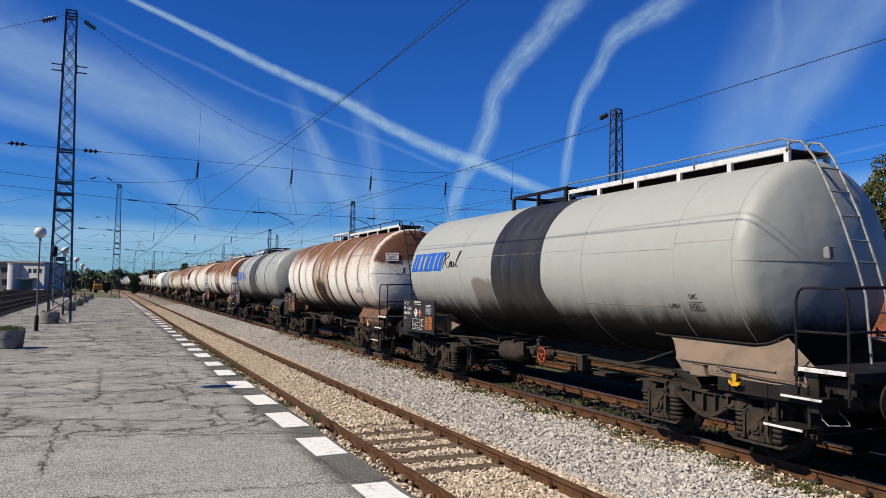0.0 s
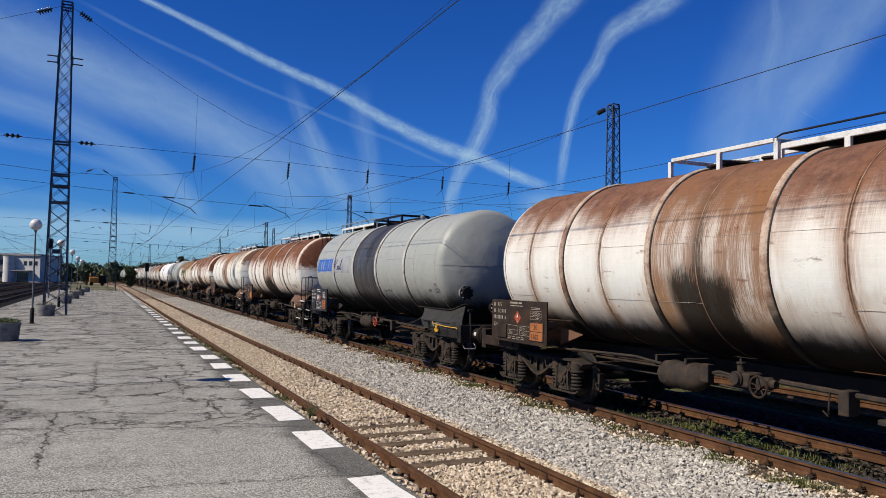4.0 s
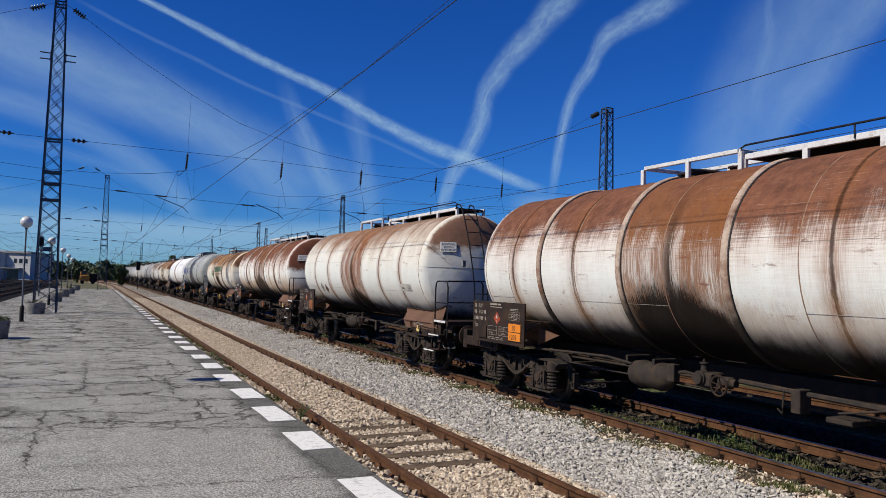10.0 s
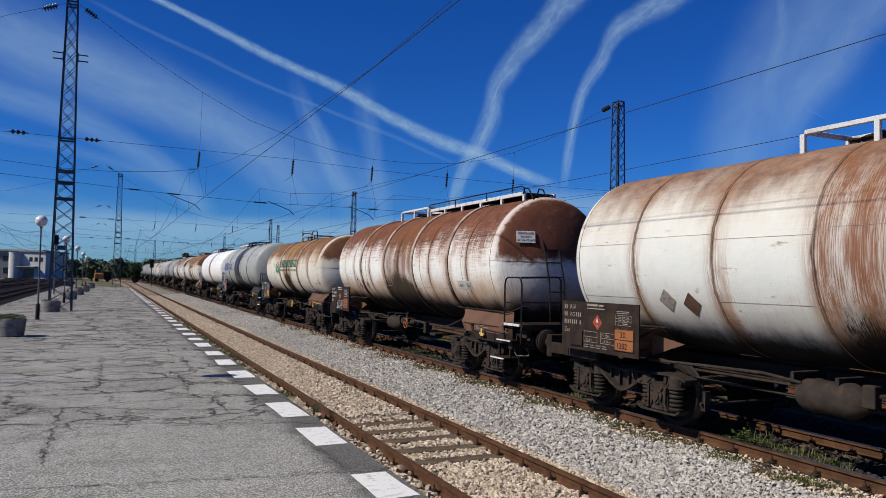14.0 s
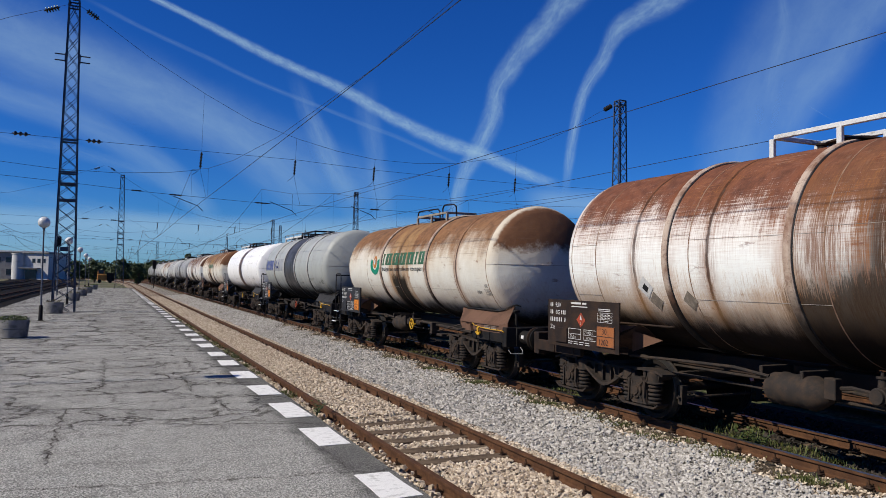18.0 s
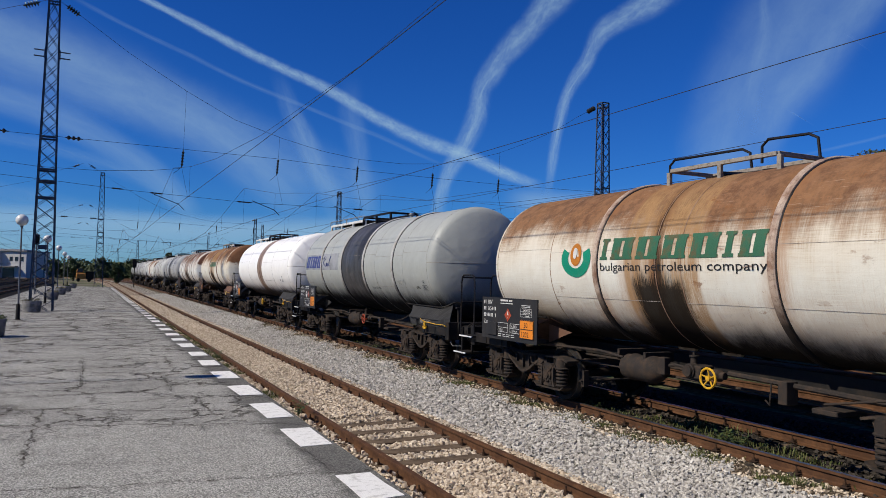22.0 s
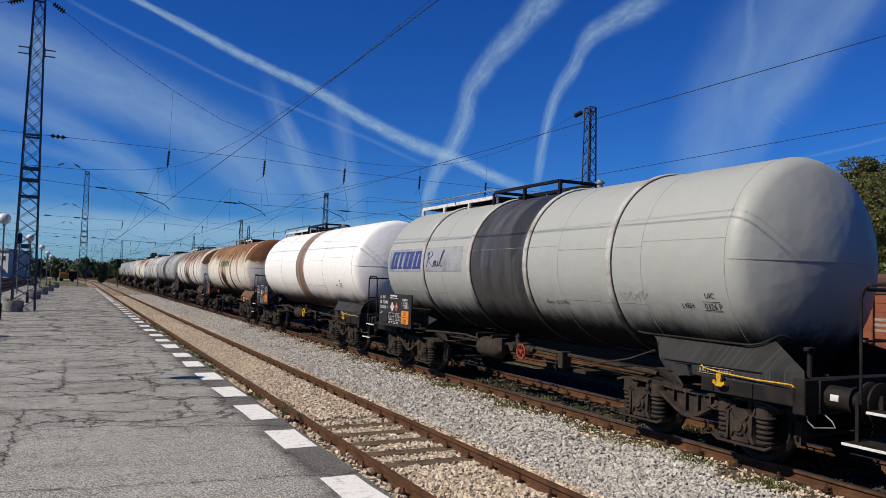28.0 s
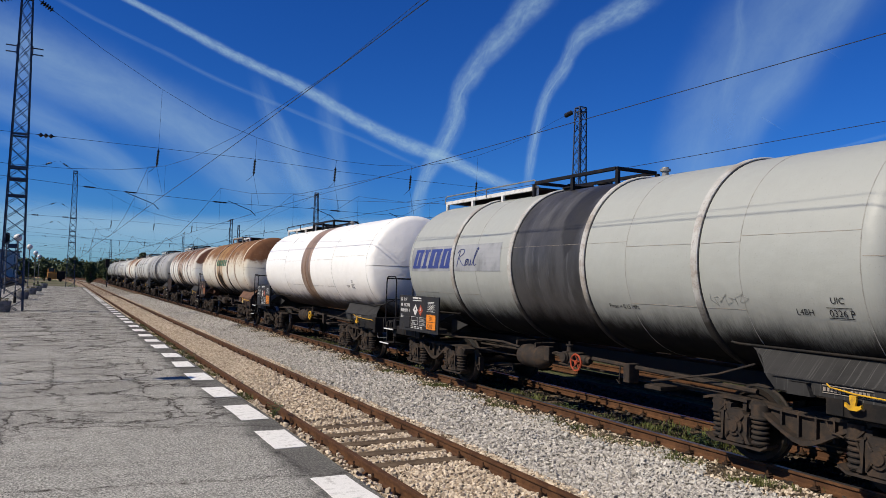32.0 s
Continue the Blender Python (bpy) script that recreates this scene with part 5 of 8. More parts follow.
def end_rails_shape(sx):
    def make():
        g = G()
        g.tube(rail_loop(sx * 1.33, -6.24, -6.90, 1.0, 2.28), 0.017, 7)
        g.tube([(sx * 1.33, -6.24, 1.78), (sx * 1.33, -6.9, 1.78)], 0.016, 6)
        g.tube([(sx * 1.33, -6.86, 2.28), (sx * 0.5, -6.92, 2.30), (sx * 0.44, -6.92, 2.22), (sx * 0.44, -6.92, 1.35)], 0.02, 7)
        g.tube([(sx * 1.33, -6.92, 1.80), (sx * 0.44, -6.92, 1.80)], 0.016, 6)
        return g
    return make


def ladder_shape():
    """It climbs over the tank's front end, bowed at the top."""
    g = G()
    for x in (-0.42, -0.06):
        g.tube([(x, -6.52, 1.40), (x, -6.46, 2.2), (x, -6.34, 2.62), (x, -6.14, 3.2), (x, -5.92, 3.70), (x, -5.78, 3.98), (x, -5.6, 4.2), (x, -5.44, 4.24), (x, -5.36, 4.12)], 0.017, 7)
    pts = [(-6.5, 1.7), (-6.475, 2.0), (-6.43, 2.3), (-6.345, 2.6), (-6.25, 2.87), (-6.147, 3.18), (-6.008, 3.5), (-5.86, 3.82), (-5.72, 4.05)]
    for y, z in pts:
        g.tube([(-0.42, y, z), (-0.06, y, z)], 0.012, 6)
    return g


def walkway_shape(y0, y1):
    """The grated deck along the tank's crown."""
    def make():
        g = G()
        g.box(-0.34, 0.34, y0, y1, 4.165, 4.185, 0.004)
        n = int(abs(y1 - y0) / 0.085)
        for k in range(n):
            y = y0 + (y1 - y0) * (k + 0.5) / n
            g.box(-0.34, 0.34, y - 0.008, y + 0.008, 4.185, 4.2, 0.001)
        return g
    return make


def walk_edge_shape(y0, y1):
    def make():
        g = G()
        for x in (-0.38, 0.38):
            g.box(x - 0.025, x + 0.025, y0, y1, 4.14, 4.22, 0.006)
        n = max(2, round(abs(y1 - y0) / 1.12))
        for k in range(n + 1):
            y = y0 + (y1 - y0) * k / n
            y = min(max(y, min(y0, y1) + 0.05), max(y0, y1) - 0.05)
            for x in (-0.38, 0.38):
                g.box(x - 0.03, x + 0.03, y - 0.04, y + 0.04, ZC + math.sqrt(R * R - 0.15) - 0.02, 4.15, 0.005)
        return g
    return make


def walk_rail_shape(y0, y1, x=-0.42):
    def make():
        g = G()
        pts = [(x, y0, 4.18), (x, y0, 4.30), (x, y0 + (y1 - y0) * 0.02, 4.34), (x, y1 - (y1 - y0) * 0.02, 4.34), (x, y1, 4.30), (x, y1, 4.18)]
        g.tube(pts, 0.015, 6)
        n = max(2, round(abs(y1 - y0) / 1.6))
        for k in range(1, n):
            y = y0 + (y1 - y0) * k / n
            g.tube([(x, y, 4.16), (x, y, 4.34)], 0.012, 6)
        return g
    return make


def cage_shape(y0, y1):
    """The frame round the hatch."""
    def make():
        g = G()
        for x in (-0.44, 0.44):
            g.box(x - 0.03, x + 0.03, y0, y1, 4.24, 4.30, 0.006)
            for y in (y0 + 0.04, y1 - 0.04, (y0 + y1) / 2):
                g.box(x - 0.03, x + 0.03, y - 0.035, y + 0.035, ZC + math.sqrt(R * R - 0.2) - 0.02, 4.25, 0.005)
        for y in (y0, y1):
            g.box(-0.44, 0.44, y - 0.03, y + 0.03, 4.24, 4.30, 0.006)
        return g
    return make


def hatch_shape():
    g = G()
    g.lathe((0, 0.9, 3.95), (0, 0, 1), [(0, 0.30), (0.14, 0.30), (0.15, 0.34), (0.17, 0.34), (0.2, 0.25), (0.22, 0.0)], 22)
    g.tube([(-0.3, 0.9, 4.16), (0.3, 0.9, 4.19)], 0.02, 6)
    g.lathe((0.0, 0.25, 4.0), (0, 0, 1), [(0, 0.09), (0.12, 0.09), (0.125, 0.12), (0.15, 0.12)], 14)
    g.lathe((0.1, 1.45, 4.0), (0, 0, 1), [(0, 0.06), (0.16, 0.06), (0.165, 0.085), (0.19, 0.085)], 12)
    return g


def vent_shape():
    return G().lathe((0, 0, 0), (0, 0, 1), [(-0.1, 0.055), (0.08, 0.055), (0.085, 0.085), (0.12, 0.085), (0.125, 0.06), (0.15, 0.05)], 14)


KNUCKLE = 0.29


def dish(r, q):
    """How far a dished end of crown radius 2 r stands out at the distance q from its axis."""
    big = 2 * r
    c = big - math.sqrt((big - KNUCKLE) ** 2 - (r - KNUCKLE) ** 2)
    lim = (r - KNUCKLE) / (big - KNUCKLE) * big
    if q <= lim:
        return c - big + math.sqrt(big * big - q * q)
    return math.sqrt(max(0.0, KNUCKLE ** 2 - (q - r + KNUCKLE) ** 2))


def tank_shape(y0, y1, r):
    def make():
        qs = [0.0, 0.25, 0.5, 0.72, 0.92, 1.05, 1.15] + [r - KNUCKLE + KNUCKLE * math.sin(radians(a)) for a in (28, 36, 44, 52, 60, 68, 76, 83, 90)]
        prof = [(y0 - dish(r, q), q) for q in qs]
        prof += [(y0 + (y1 - y0) * k / 8, r) for k in range(1, 8)]
        prof += [(y1 + dish(r, q), q) for q in reversed(qs)]
        return G().lathe((0, 0, ZC), (0, 1, 0), prof, 72, True, False)
    return make


def hoop_shade_shape(y, r):
    """The shadow line beside a hoop, drawn as a thin dark ring."""
    def make():
        return G().lathe((0, y - 0.062, ZC), (0, 1, 0), [(-0.007, r - 0.01), (-0.007, r + 0.006), (0.007, r + 0.012), (0.007, r - 0.01)], 72, True, False)
    return make


def hoop_shape(y, r, w=0.112, h=0.04):
    def make():
        return G().lathe((0, y, ZC), (0, 1, 0), [(-w / 2, r - 0.01), (-w / 2, r + h * 0.6), (-w / 2 + 0.02, r + h), (w / 2 - 0.02, r + h), (w / 2, r + h * 0.6), (w / 2, r - 0.01)], 72, True, False)
    return make


def seam_shape(y, r, fine):
    """A lap joint of the cladding round about the shell."""
    def make():
        t = 0.5 if fine else 0.7
        return G().lathe((0, y, ZC), (0, 1, 0), [(-0.012 * t, r - 0.004), (-0.010 * t, r + 0.006 * t), (0.010 * t, r + 0.006 * t), (0.012 * t, r - 0.004)], 60, True, False)
    return make


def laps_shape(ys, y0, y1, r):
    """The fainter lap joints lengthwise, and the one across each end."""
    def make():
        g = G()
        edges = sorted([y0] + list(ys) + [y1])
        for k, (a, b) in enumerate(zip(edges, edges[1:])):
            for sx in (-1, 1):
                for ang in (8, -26) if k % 2 else (11,):
                    q = radians(ang)
                    x, z = sx * (r + 0.001) * math.cos(q), ZC + (r + 0.001) * math.sin(q)
                    g.tube([(x, a, z), (x, b, z)], 0.003, 4)
        for yy, sg in ((y0, -1), (y1, 1)):
            pts = []
            for k in range(25):
                x = r * math.sin(radians(-88 + 176 * k / 24))
                pts.append((x, yy + sg * (dish(r, abs(x)) + 0.002), ZC))
            g.tube(pts, 0.006, 4)
        return g
    return make


def on_tank(r, lift=0.007):
    def fit(y, z):
        return -math.sqrt(max(0.01, (r + lift) ** 2 - (z - ZC) ** 2))
    return fit


def diamond(g, y, z, s, x, rot=45):
    g.add([(x, y, z - s), (x, y - s, z), (x, y, z + s), (x, y + s, z)], [(0, 1, 2, 3)])
    return g


def sticker(y, z, s, fit):
    """A diamond that follows the tank's curve."""
    g, n = G(), 6
    for i in range(n):
        for j in range(n):
            q = []
            for a, b in ((i, j), (i + 1, j), (i + 1, j + 1), (i, j + 1)):
                u, v = a / n - 0.5, b / n - 0.5
                yy, zz = y + (u - v) * s, z + (u + v) * s
                q.append((fit(yy, zz), yy, zz))
            g.add(q, [(0, 1, 2, 3)])
    return g


def panel(root, hb, off, plate, ink, orange, code=True, tank_no=True, diamonds=((0, "red"),), spec=("71 000 l", "14.24 m")):
    """The sheet-metal placard with the wagon's data; off: where its rear edge lies."""
    x = -1.47
    y1, y0 = off, off - 2.0
    g = G().box(x, x + 0.012, y0, y1, 1.10, 1.90, 0.003)
    for y in (y0 + 0.05, y1 - 0.08):
        g.box(x + 0.012, x + 0.05, y - 0.02, y + 0.02, 1.1, 1.9, 0.004)
    g.box(x + 0.03, -1.2, y0 + 0.1, y0 + 0.16, 1.12, 1.2, 0.004)
    g.box(x + 0.03, -1.2, y1 - 0.2, y1 - 0.14, 1.12, 1.2, 0.004)
    p = part("data_panel", g, plate, root, "dark sheet-metal panel with painted wagon data")
    w = G()
    e = x - 0.0035
    part("lettering", lettering(w, "RIV", y1 - 0.24, 1.765, 0.085, x=e) or w, ink, p, "white painted letters")
    part("lettering", lettering(G(), "BG", y1 - 0.08 - 0.055 * 3, 1.642, 0.078, x=e), ink, p, "white painted letters")
    for z, ks in ((1.77, (0, 1)), (1.645, (0, 1, 6, 7, 8)), (1.52, (0, 1, 2, 3, 4, 5, 6, 8))):
        for k in ks:
            m = G()
            bars(m, [(y1 - 0.08 - 0.055 * k, z, 0.027, 0.07)], x=e)
            part("marking", m, ink, p)
    w = G()
    lettering(w, "Zas", y1 - 0.08, 1.385, 0.08, x=e)
    part("lettering", w, ink, p, "white painted letters")
    w = G()
    bars(w, [(y0 + 1.28, 1.835, 0.28, 0.034), (y0 + 0.97, 1.835, 0.12, 0.03), (y0 + 1.28, 1.788, 0.46, 0.016)], x=e)
    part("owner_text", w, ink, p)
    w = G()
    for yy, ww in ((y0 + 1.36, 0.36), (y0 + 0.92, 0.36)):
        for a, b, c, d in ((0, 0.0, ww, 0.008), (0, 0.085, ww, 0.008), (0, 0.17, ww, 0.008)):
            bars(w, [(yy - a, 1.25 + b, c, d)], x=e)
        for a in (0, ww - 0.008):
            bars(w, [(yy - a, 1.25, 0.008, 0.178)], x=e)
    lettering(w, spec[0], y0 + 0.90, 1.355, 0.05, x=e)
    lettering(w, "20.0 t", y0 + 1.31, 1.27, 0.05, x=e)
    lettering(w, spec[1], y0 + 0.86, 1.27, 0.045, x=e)
    bars(w, [(y0 + 1.36 - 0.16 * k, 1.202 - 0.034 * r, 0.13 - 0.02 * ((k + r) % 2), 0.012) for k in range(4) for r in range(2)], x=e)
    part("weight_table", w, ink, p)
    w = G()
    bars(w, [(y0 + 0.52, 1.775, 0.30, 0.012), (y0 + 0.52, 1.75, 0.30, 0.01)], x=e)
    bars(w, [(y0 + 0.55 if k else y0 + 0.50, 1.72 - 0.05 * k, 0.38 if k else 0.33, 0.006) for k in range(4)], x=e)
    bars(w, [(y0 + q, 1.57, 0.006, 0.156) for q in (0.55, 0.465, 0.38, 0.295, 0.176)], x=e)
    bars(w, [(y0 + q - 0.02, z, 0.045, 0.016) for q in (0.465, 0.38, 0.295) for z in (1.685, 1.637)] + [(y0 + 0.36, 1.587, 0.1, 0.014)], x=e)
    part("load_table", w, ink, p)
    g = G().box(x - 0.03, x, y0 + 1.38, y0 + 1.74, 1.17, 1.42, 0.006)
    part("document_box", g, plate, p, "flat metal document holder")
    g = G().box(x - 0.012, x, y0 + 0.1, y0 + 0.56, 1.18, 1.52, 0.004)
    o = part("hazard_plate", g, orange, p, "orange hazard number plate")
    w = G()
    e2 = x - 0.0155
    bars(w, [(y0 + 0.55, 1.345, 0.44, 0.012), (y0 + 0.56, 1.18, 0.46, 0.012), (y0 + 0.56, 1.508, 0.46, 0.012), (y0 + 0.56, 1.18, 0.012, 0.34), (y0 + 0.112, 1.18, 0.012, 0.34)], x=e2)
    lettering(w, "30", y0 + 0.42, 1.385, 0.095, x=e2)
    lettering(w, "1202", y0 + 0.51, 1.215, 0.095, x=e2)
    part("hazard_number", w, M_INK, o, "black hazard digits")
    for k, kind in diamonds:
        g = diamond(G(), y0 + 1.0 - k, 1.58, 0.125, x - 0.004)
        dm = part("hazard_diamond", g, M_RED if kind == "red" else M_LETTER, p, "red flame diamond" if kind == "red" else "white environment diamond")
        g = G()
        yy = y0 + 1.0 - k
        g.add([(x - 0.007, yy - 0.03, 1.58), (x - 0.007, yy + 0.03, 1.58), (x - 0.007, yy + 0.018, 1.63), (x - 0.007, yy, 1.66), (x - 0.007, yy - 0.012, 1.625)], [(0, 1, 2, 3, 4)])
        if kind == "red":
            lettering(g, "3", yy + 0.018, 1.50, 0.045, x=x - 0.007)
        part("pictogram", g, M_LETTER if kind == "red" else M_INK, dm)
    return p


def slab(g, y, z, a, b, c, d, h, fit, lean):
    """A leaning bar on the tank: foot from a to b, head from c to d, in metres along the flank."""
    n = 6
    for j in range(n):
        q = []
        for s_, t_ in ((0, j), (1, j), (1, j + 1), (0, j + 1)):
            f = t_ / n
            lo, hi = a + (c - a) * f, b + (d - b) * f
            yy, zz = y - (lo + (hi - lo) * s_) - lean * h * f, z + h * f
            q.append((fit(yy, zz), yy, zz))
        g.add(q, [(0, 1, 2, 3)])
    return g


def logo_slabs(y, z, h, widths, gap, fit, lean=0.36):
    """Plain leaning slabs with broad feet and heads that stand for a logo."""
    g = G()
    for w in widths:
        w0, w1 = (w * 0.22, w * 0.78) if w < 0.3 else (0.02, w * 0.46)
        for a, b in ((w0, w1),) if w < 0.3 else ((0.02, w * 0.42), (w * 0.56, w * 0.96)):
            slab(g, y - lean * h * 0.12, z + h * 0.12, a, b, a, b, h * 0.76, fit, lean)
        slab(g, y, z, 0, w, 0, w, h * 0.14, fit, lean)
        slab(g, y - lean * h * 0.86, z + h * 0.86, 0, w, 0, w, h * 0.14, fit, lean)
        y -= w + gap
    return g


def script_squiggle(g, y, z, h, fit):
    """A thin handwritten word, as one flowing line."""
    knots = [(0, 0), (.1, .4), (.2, .92), (.02, .78), (.2, 1.0), (.46, 1.0), (.5, .78), (.2, .5), (.42, .12), (.56, .02), (.66, .16), (.84, .42), (.68, .34), (.66, .06), (.82, .16), (.88, .42), (.88, .1), (.98, .08), (1.06, .38), (1.06, .08), (1.2, .2), (1.52, .98), (1.44, 1.0), (1.28, .4), (1.3, .04), (1.46, .16)]
    pts = []
    for i in range(len(knots) - 1):
        p = [knots[max(0, min(len(knots) - 1, k))] for k in (i - 1, i, i + 1, i + 2)]
        for f in (0.0, 0.25, 0.5, 0.75):
            pts.append(tuple(0.5 * (2 * p[1][k] + (p[2][k] - p[0][k]) * f + (2 * p[0][k] - 5 * p[1][k] + 4 * p[2][k] - p[3][k]) * f * f + (3 * p[1][k] - p[0][k] - 3 * p[2][k] + p[3][k]) * f ** 3) for k in (0, 1)))
    g.tube([(fit(y - a * h * 1.6, z + b * h) - 0.002, y - a * h * 1.6, z + b * h) for a, b in pts], 0.008, 4)
    return g


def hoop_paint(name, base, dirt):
    """Painted steel hoop, rust in patches, oily grime and painted shade on its lower side."""
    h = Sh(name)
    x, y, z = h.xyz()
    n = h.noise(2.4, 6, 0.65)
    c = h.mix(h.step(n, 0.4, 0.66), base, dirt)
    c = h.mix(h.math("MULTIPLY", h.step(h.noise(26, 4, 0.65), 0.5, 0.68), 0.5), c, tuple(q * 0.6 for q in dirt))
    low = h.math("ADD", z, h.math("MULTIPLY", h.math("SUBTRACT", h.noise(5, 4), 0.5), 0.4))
    # lower side goes near black: shade put into the colour, with grime
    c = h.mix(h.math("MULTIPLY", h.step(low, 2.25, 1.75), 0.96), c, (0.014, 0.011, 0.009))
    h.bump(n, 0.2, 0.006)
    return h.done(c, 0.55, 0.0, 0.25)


M_SLEEVE = worn("bare_valve_sleeve", (0.34, 0.325, 0.30), (0.22, 0.19, 0.16), 0.42, 0.3, 0.35, 6)
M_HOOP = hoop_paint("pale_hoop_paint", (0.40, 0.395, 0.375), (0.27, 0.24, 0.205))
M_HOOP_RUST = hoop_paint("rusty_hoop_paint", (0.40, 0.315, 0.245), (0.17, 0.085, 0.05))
WAGONS, WHEELSETS = [], []


def wagon(label, centre, paint, hb=7.12, r=R, span=(-5.35, 5.35), hoops=(), hoop_mat=None, seams=(), seam_mat=None, chassis=None, saddle=None, ladder=False,
          rail_mat=None, gang=None, cage=(1.75, -0.2), cage_mat=None, edge_mat=None, plate=None, ink=None, orange=None, diamonds=((0.0, "red"),), wheel_mat=None, spec=("71 000 l", "14.24 m"),
          panel_at=5.75, uic=None, front_rail=False, small=False, hatch_drop=0.0, sink=0.0):
    chassis, saddle, plate = chassis or M_BLACK, saddle or M_SADDLE, plate or M_PANEL
    root = thing("tank_wagon", label, "tank wagon", pose(TRACK_B, centre, 0), "tank wagons of the train")
    h = hb - 0.62
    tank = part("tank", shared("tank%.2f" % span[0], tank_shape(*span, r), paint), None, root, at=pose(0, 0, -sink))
    for k, y in enumerate(hoops):
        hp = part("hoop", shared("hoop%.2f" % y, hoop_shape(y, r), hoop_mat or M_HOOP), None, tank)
        # dark ring stands in for the shadow along the hoop
        part("hoop_edge", shared("hoop_edge%.2f" % y, hoop_shade_shape(y, r), M_INK), None, hp, "thin dark ring painted in as the hoop's shadow line")
    if seams:
        for y in list(seams) + list(span):
            part("cladding_seam", shared("seam%.2f%.2f" % (y, r), seam_shape(y, r, seam_mat is None), seam_mat or M_SEAM), None, tank)
        part("lap_seam", shared("laps%s%.2f" % (len(seams), span[0]), laps_shape(seams, *span, r), M_LAP), None, tank)
    part("centre_sill", shared("centre_sill%.2f" % hb, lambda: G().box(-0.24, 0.24, -h + 0.1, h - 0.1, 0.93, 1.16, 0.01), chassis), None, root)
    for turn in (0, 180):
        part("saddle", shared("saddle%.2f%d" % (hb, turn), cradle_shape((-5.35 if hb > 7 else -5.0) + (0.75 if turn else 0.0), 0.0 if hb > 7 else 0.5, 0.86 if turn else h - 0.05 - (5.35 if hb > 7 else 5.0)), saddle), None, root, at=pose(0, 0, 0, 0, 0, turn))
        for sx in (-1, 1):
            part("saddle_bead", shared("bead%.2f%d" % (span[0], sx), cradle_lip_shape(span[0], sx), chassis), None, root, at=pose(0, 0 if turn == 0 else span[0] + span[1], 0, 0, 0, turn))
        part("headstock", shared("headstock", headstock_shape, chassis), None, root, at=pose(0, 0, 0, 0, 0, turn) @ pose(0, -h, 0))
        part("sole_bar", shared("sole_bar", sole_bar_shape, chassis), None, root, at=pose(0, 0, 0, 0, 0, turn) @ pose(-1.26, -h, 0))
        part("sole_bar", shared("sole_bar_right", lambda: mirrored(sole_bar_shape()), chassis), None, root, at=pose(0, 0, 0, 0, 0, turn) @ pose(1.26, -h, 0))
        if turn:
            part("gusset", shared("gusset", lambda: G().plate([(1.0, 2.5, 1.12), (1.0, 3.2, 1.35), (1.0, 2.5, 1.45)], 0.012), saddle), None, root, at=pose(0, 0, 0, 0, 0, turn) @ pose(0, -h, 0))
        for x in (-0.875, 0.875):
            bf = part("buffer", shared("buffer", buffer_shape, chassis), None, root, at=pose(0, 0, 0, 0, 0, turn) @ pose(x, -h, 1.06))
            if not small and (x < 0) == (turn == 0):
                part("buffer_label", shared("buffer_label%d" % turn, lambda: curved_label(-1 if turn == 0 else 1), M_WHITE), None, bf, "small white stencil on the buffer sleeve")
        part("coupling", shared("coupling", coupling_shape, chassis), None, root, at=pose(0, 0, 0, 0, 0, turn) @ pose(0, -h, 1.0))
    piv = 4.6 if hb > 7 else 4.1
    for y in (-piv, piv):
        WHEELSETS.extend(bogie(root, y, M_BOGIE))
    part("air_reservoir", shared("air_reservoir", reservoir_shape, M_BOGIE), None, root, at=pose(-0.82, 1.1, 0.92))
    part("distributor", shared("distributor", distributor_shape, M_BOGIE), None, root, at=pose(-0.95, -0.15, 1.02))
    for k, (pts, thick) in enumerate(RODS):
        part("brake_rod", shared("brake_rod%d" % k, lambda: G().tube(pts, thick, 7), M_BOGIE), None, root)
    if not small:
        for k, q in enumerate(HANGERS):
            part("hanger_bracket", shared("hanger%d" % k, lambda: G().box(*q, 0.008), M_BOGIE), None, root)
    part("handwheel", shared("handwheel", handwheel_shape, wheel_mat or M_BROWN), None, root, "painted spoked handwheel", at=pose(-1.22, -0.62, 1.0))
    old = ladder
    lev = part("brake_lever", shared("brake_lever", lever_shape, M_SADDLE_BROWN if old else M_YELLOW), None, root, at=pose(-1.34, -5.66 if hb > 7 else -5.1, 1.19))
    part("jack_bracket", shared("jack_bracket", jack_shape, saddle), None, root, at=pose(-1.29, -4.72 if hb > 7 else -4.3, 1.10))
    part("grip", shared("grip", grip_shape, M_YELLOW_PALE if chassis == M_BROWN else M_YELLOW), None, lev, "yellow anchor-shaped grip", at=pose(-0.03, 0.3, 0.0))
    if not small:
        panel(root, hb, panel_at, plate, ink or M_LETTER, orange or M_ORANGE, diamonds=diamonds, spec=spec)
    else:
        part("data_panel", shared("plain_panel", lambda: G().box(-1.47, -1.455, panel_at - 2.0, panel_at, 1.1, 1.9, 0.004), plate), None, root)
    for end in (("front",) if ladder else ("rear",)):
        for y, z in STEPS[end]:
            st = part("footstep", shared("footstep%.2f" % y, step_shape(y, z), chassis), None, root, at=pose(0, 7.12 - hb if end == "front" else hb - 7.12, 0))
            part("step_edge", shared("step_edge%.2f" % y, lambda: G().box(-1.425, -1.40, y - 0.27, y + 0.27, z - 0.014, z + 0.014, 0.004), M_WHITE), None, st, "white step edge")
    part("shunter_grip", shared("shunter_grip", pull_loop_shape, M_GREYRAIL), None, root, "pale bent shunter's grip", at=pose(0, -h, 0))
    if not small:
        part("saddle_text", bars(G(), [(-4.98 - 0.044 * k, 1.185, 0.03, 0.042) for k in range(12) if k != 6] + [(-4.97, 1.165, 0.56, 0.007), (-4.97, 1.245, 0.56, 0.007)], x=-1.312), M_LETTER_DIM, root, "stencilled brake data")
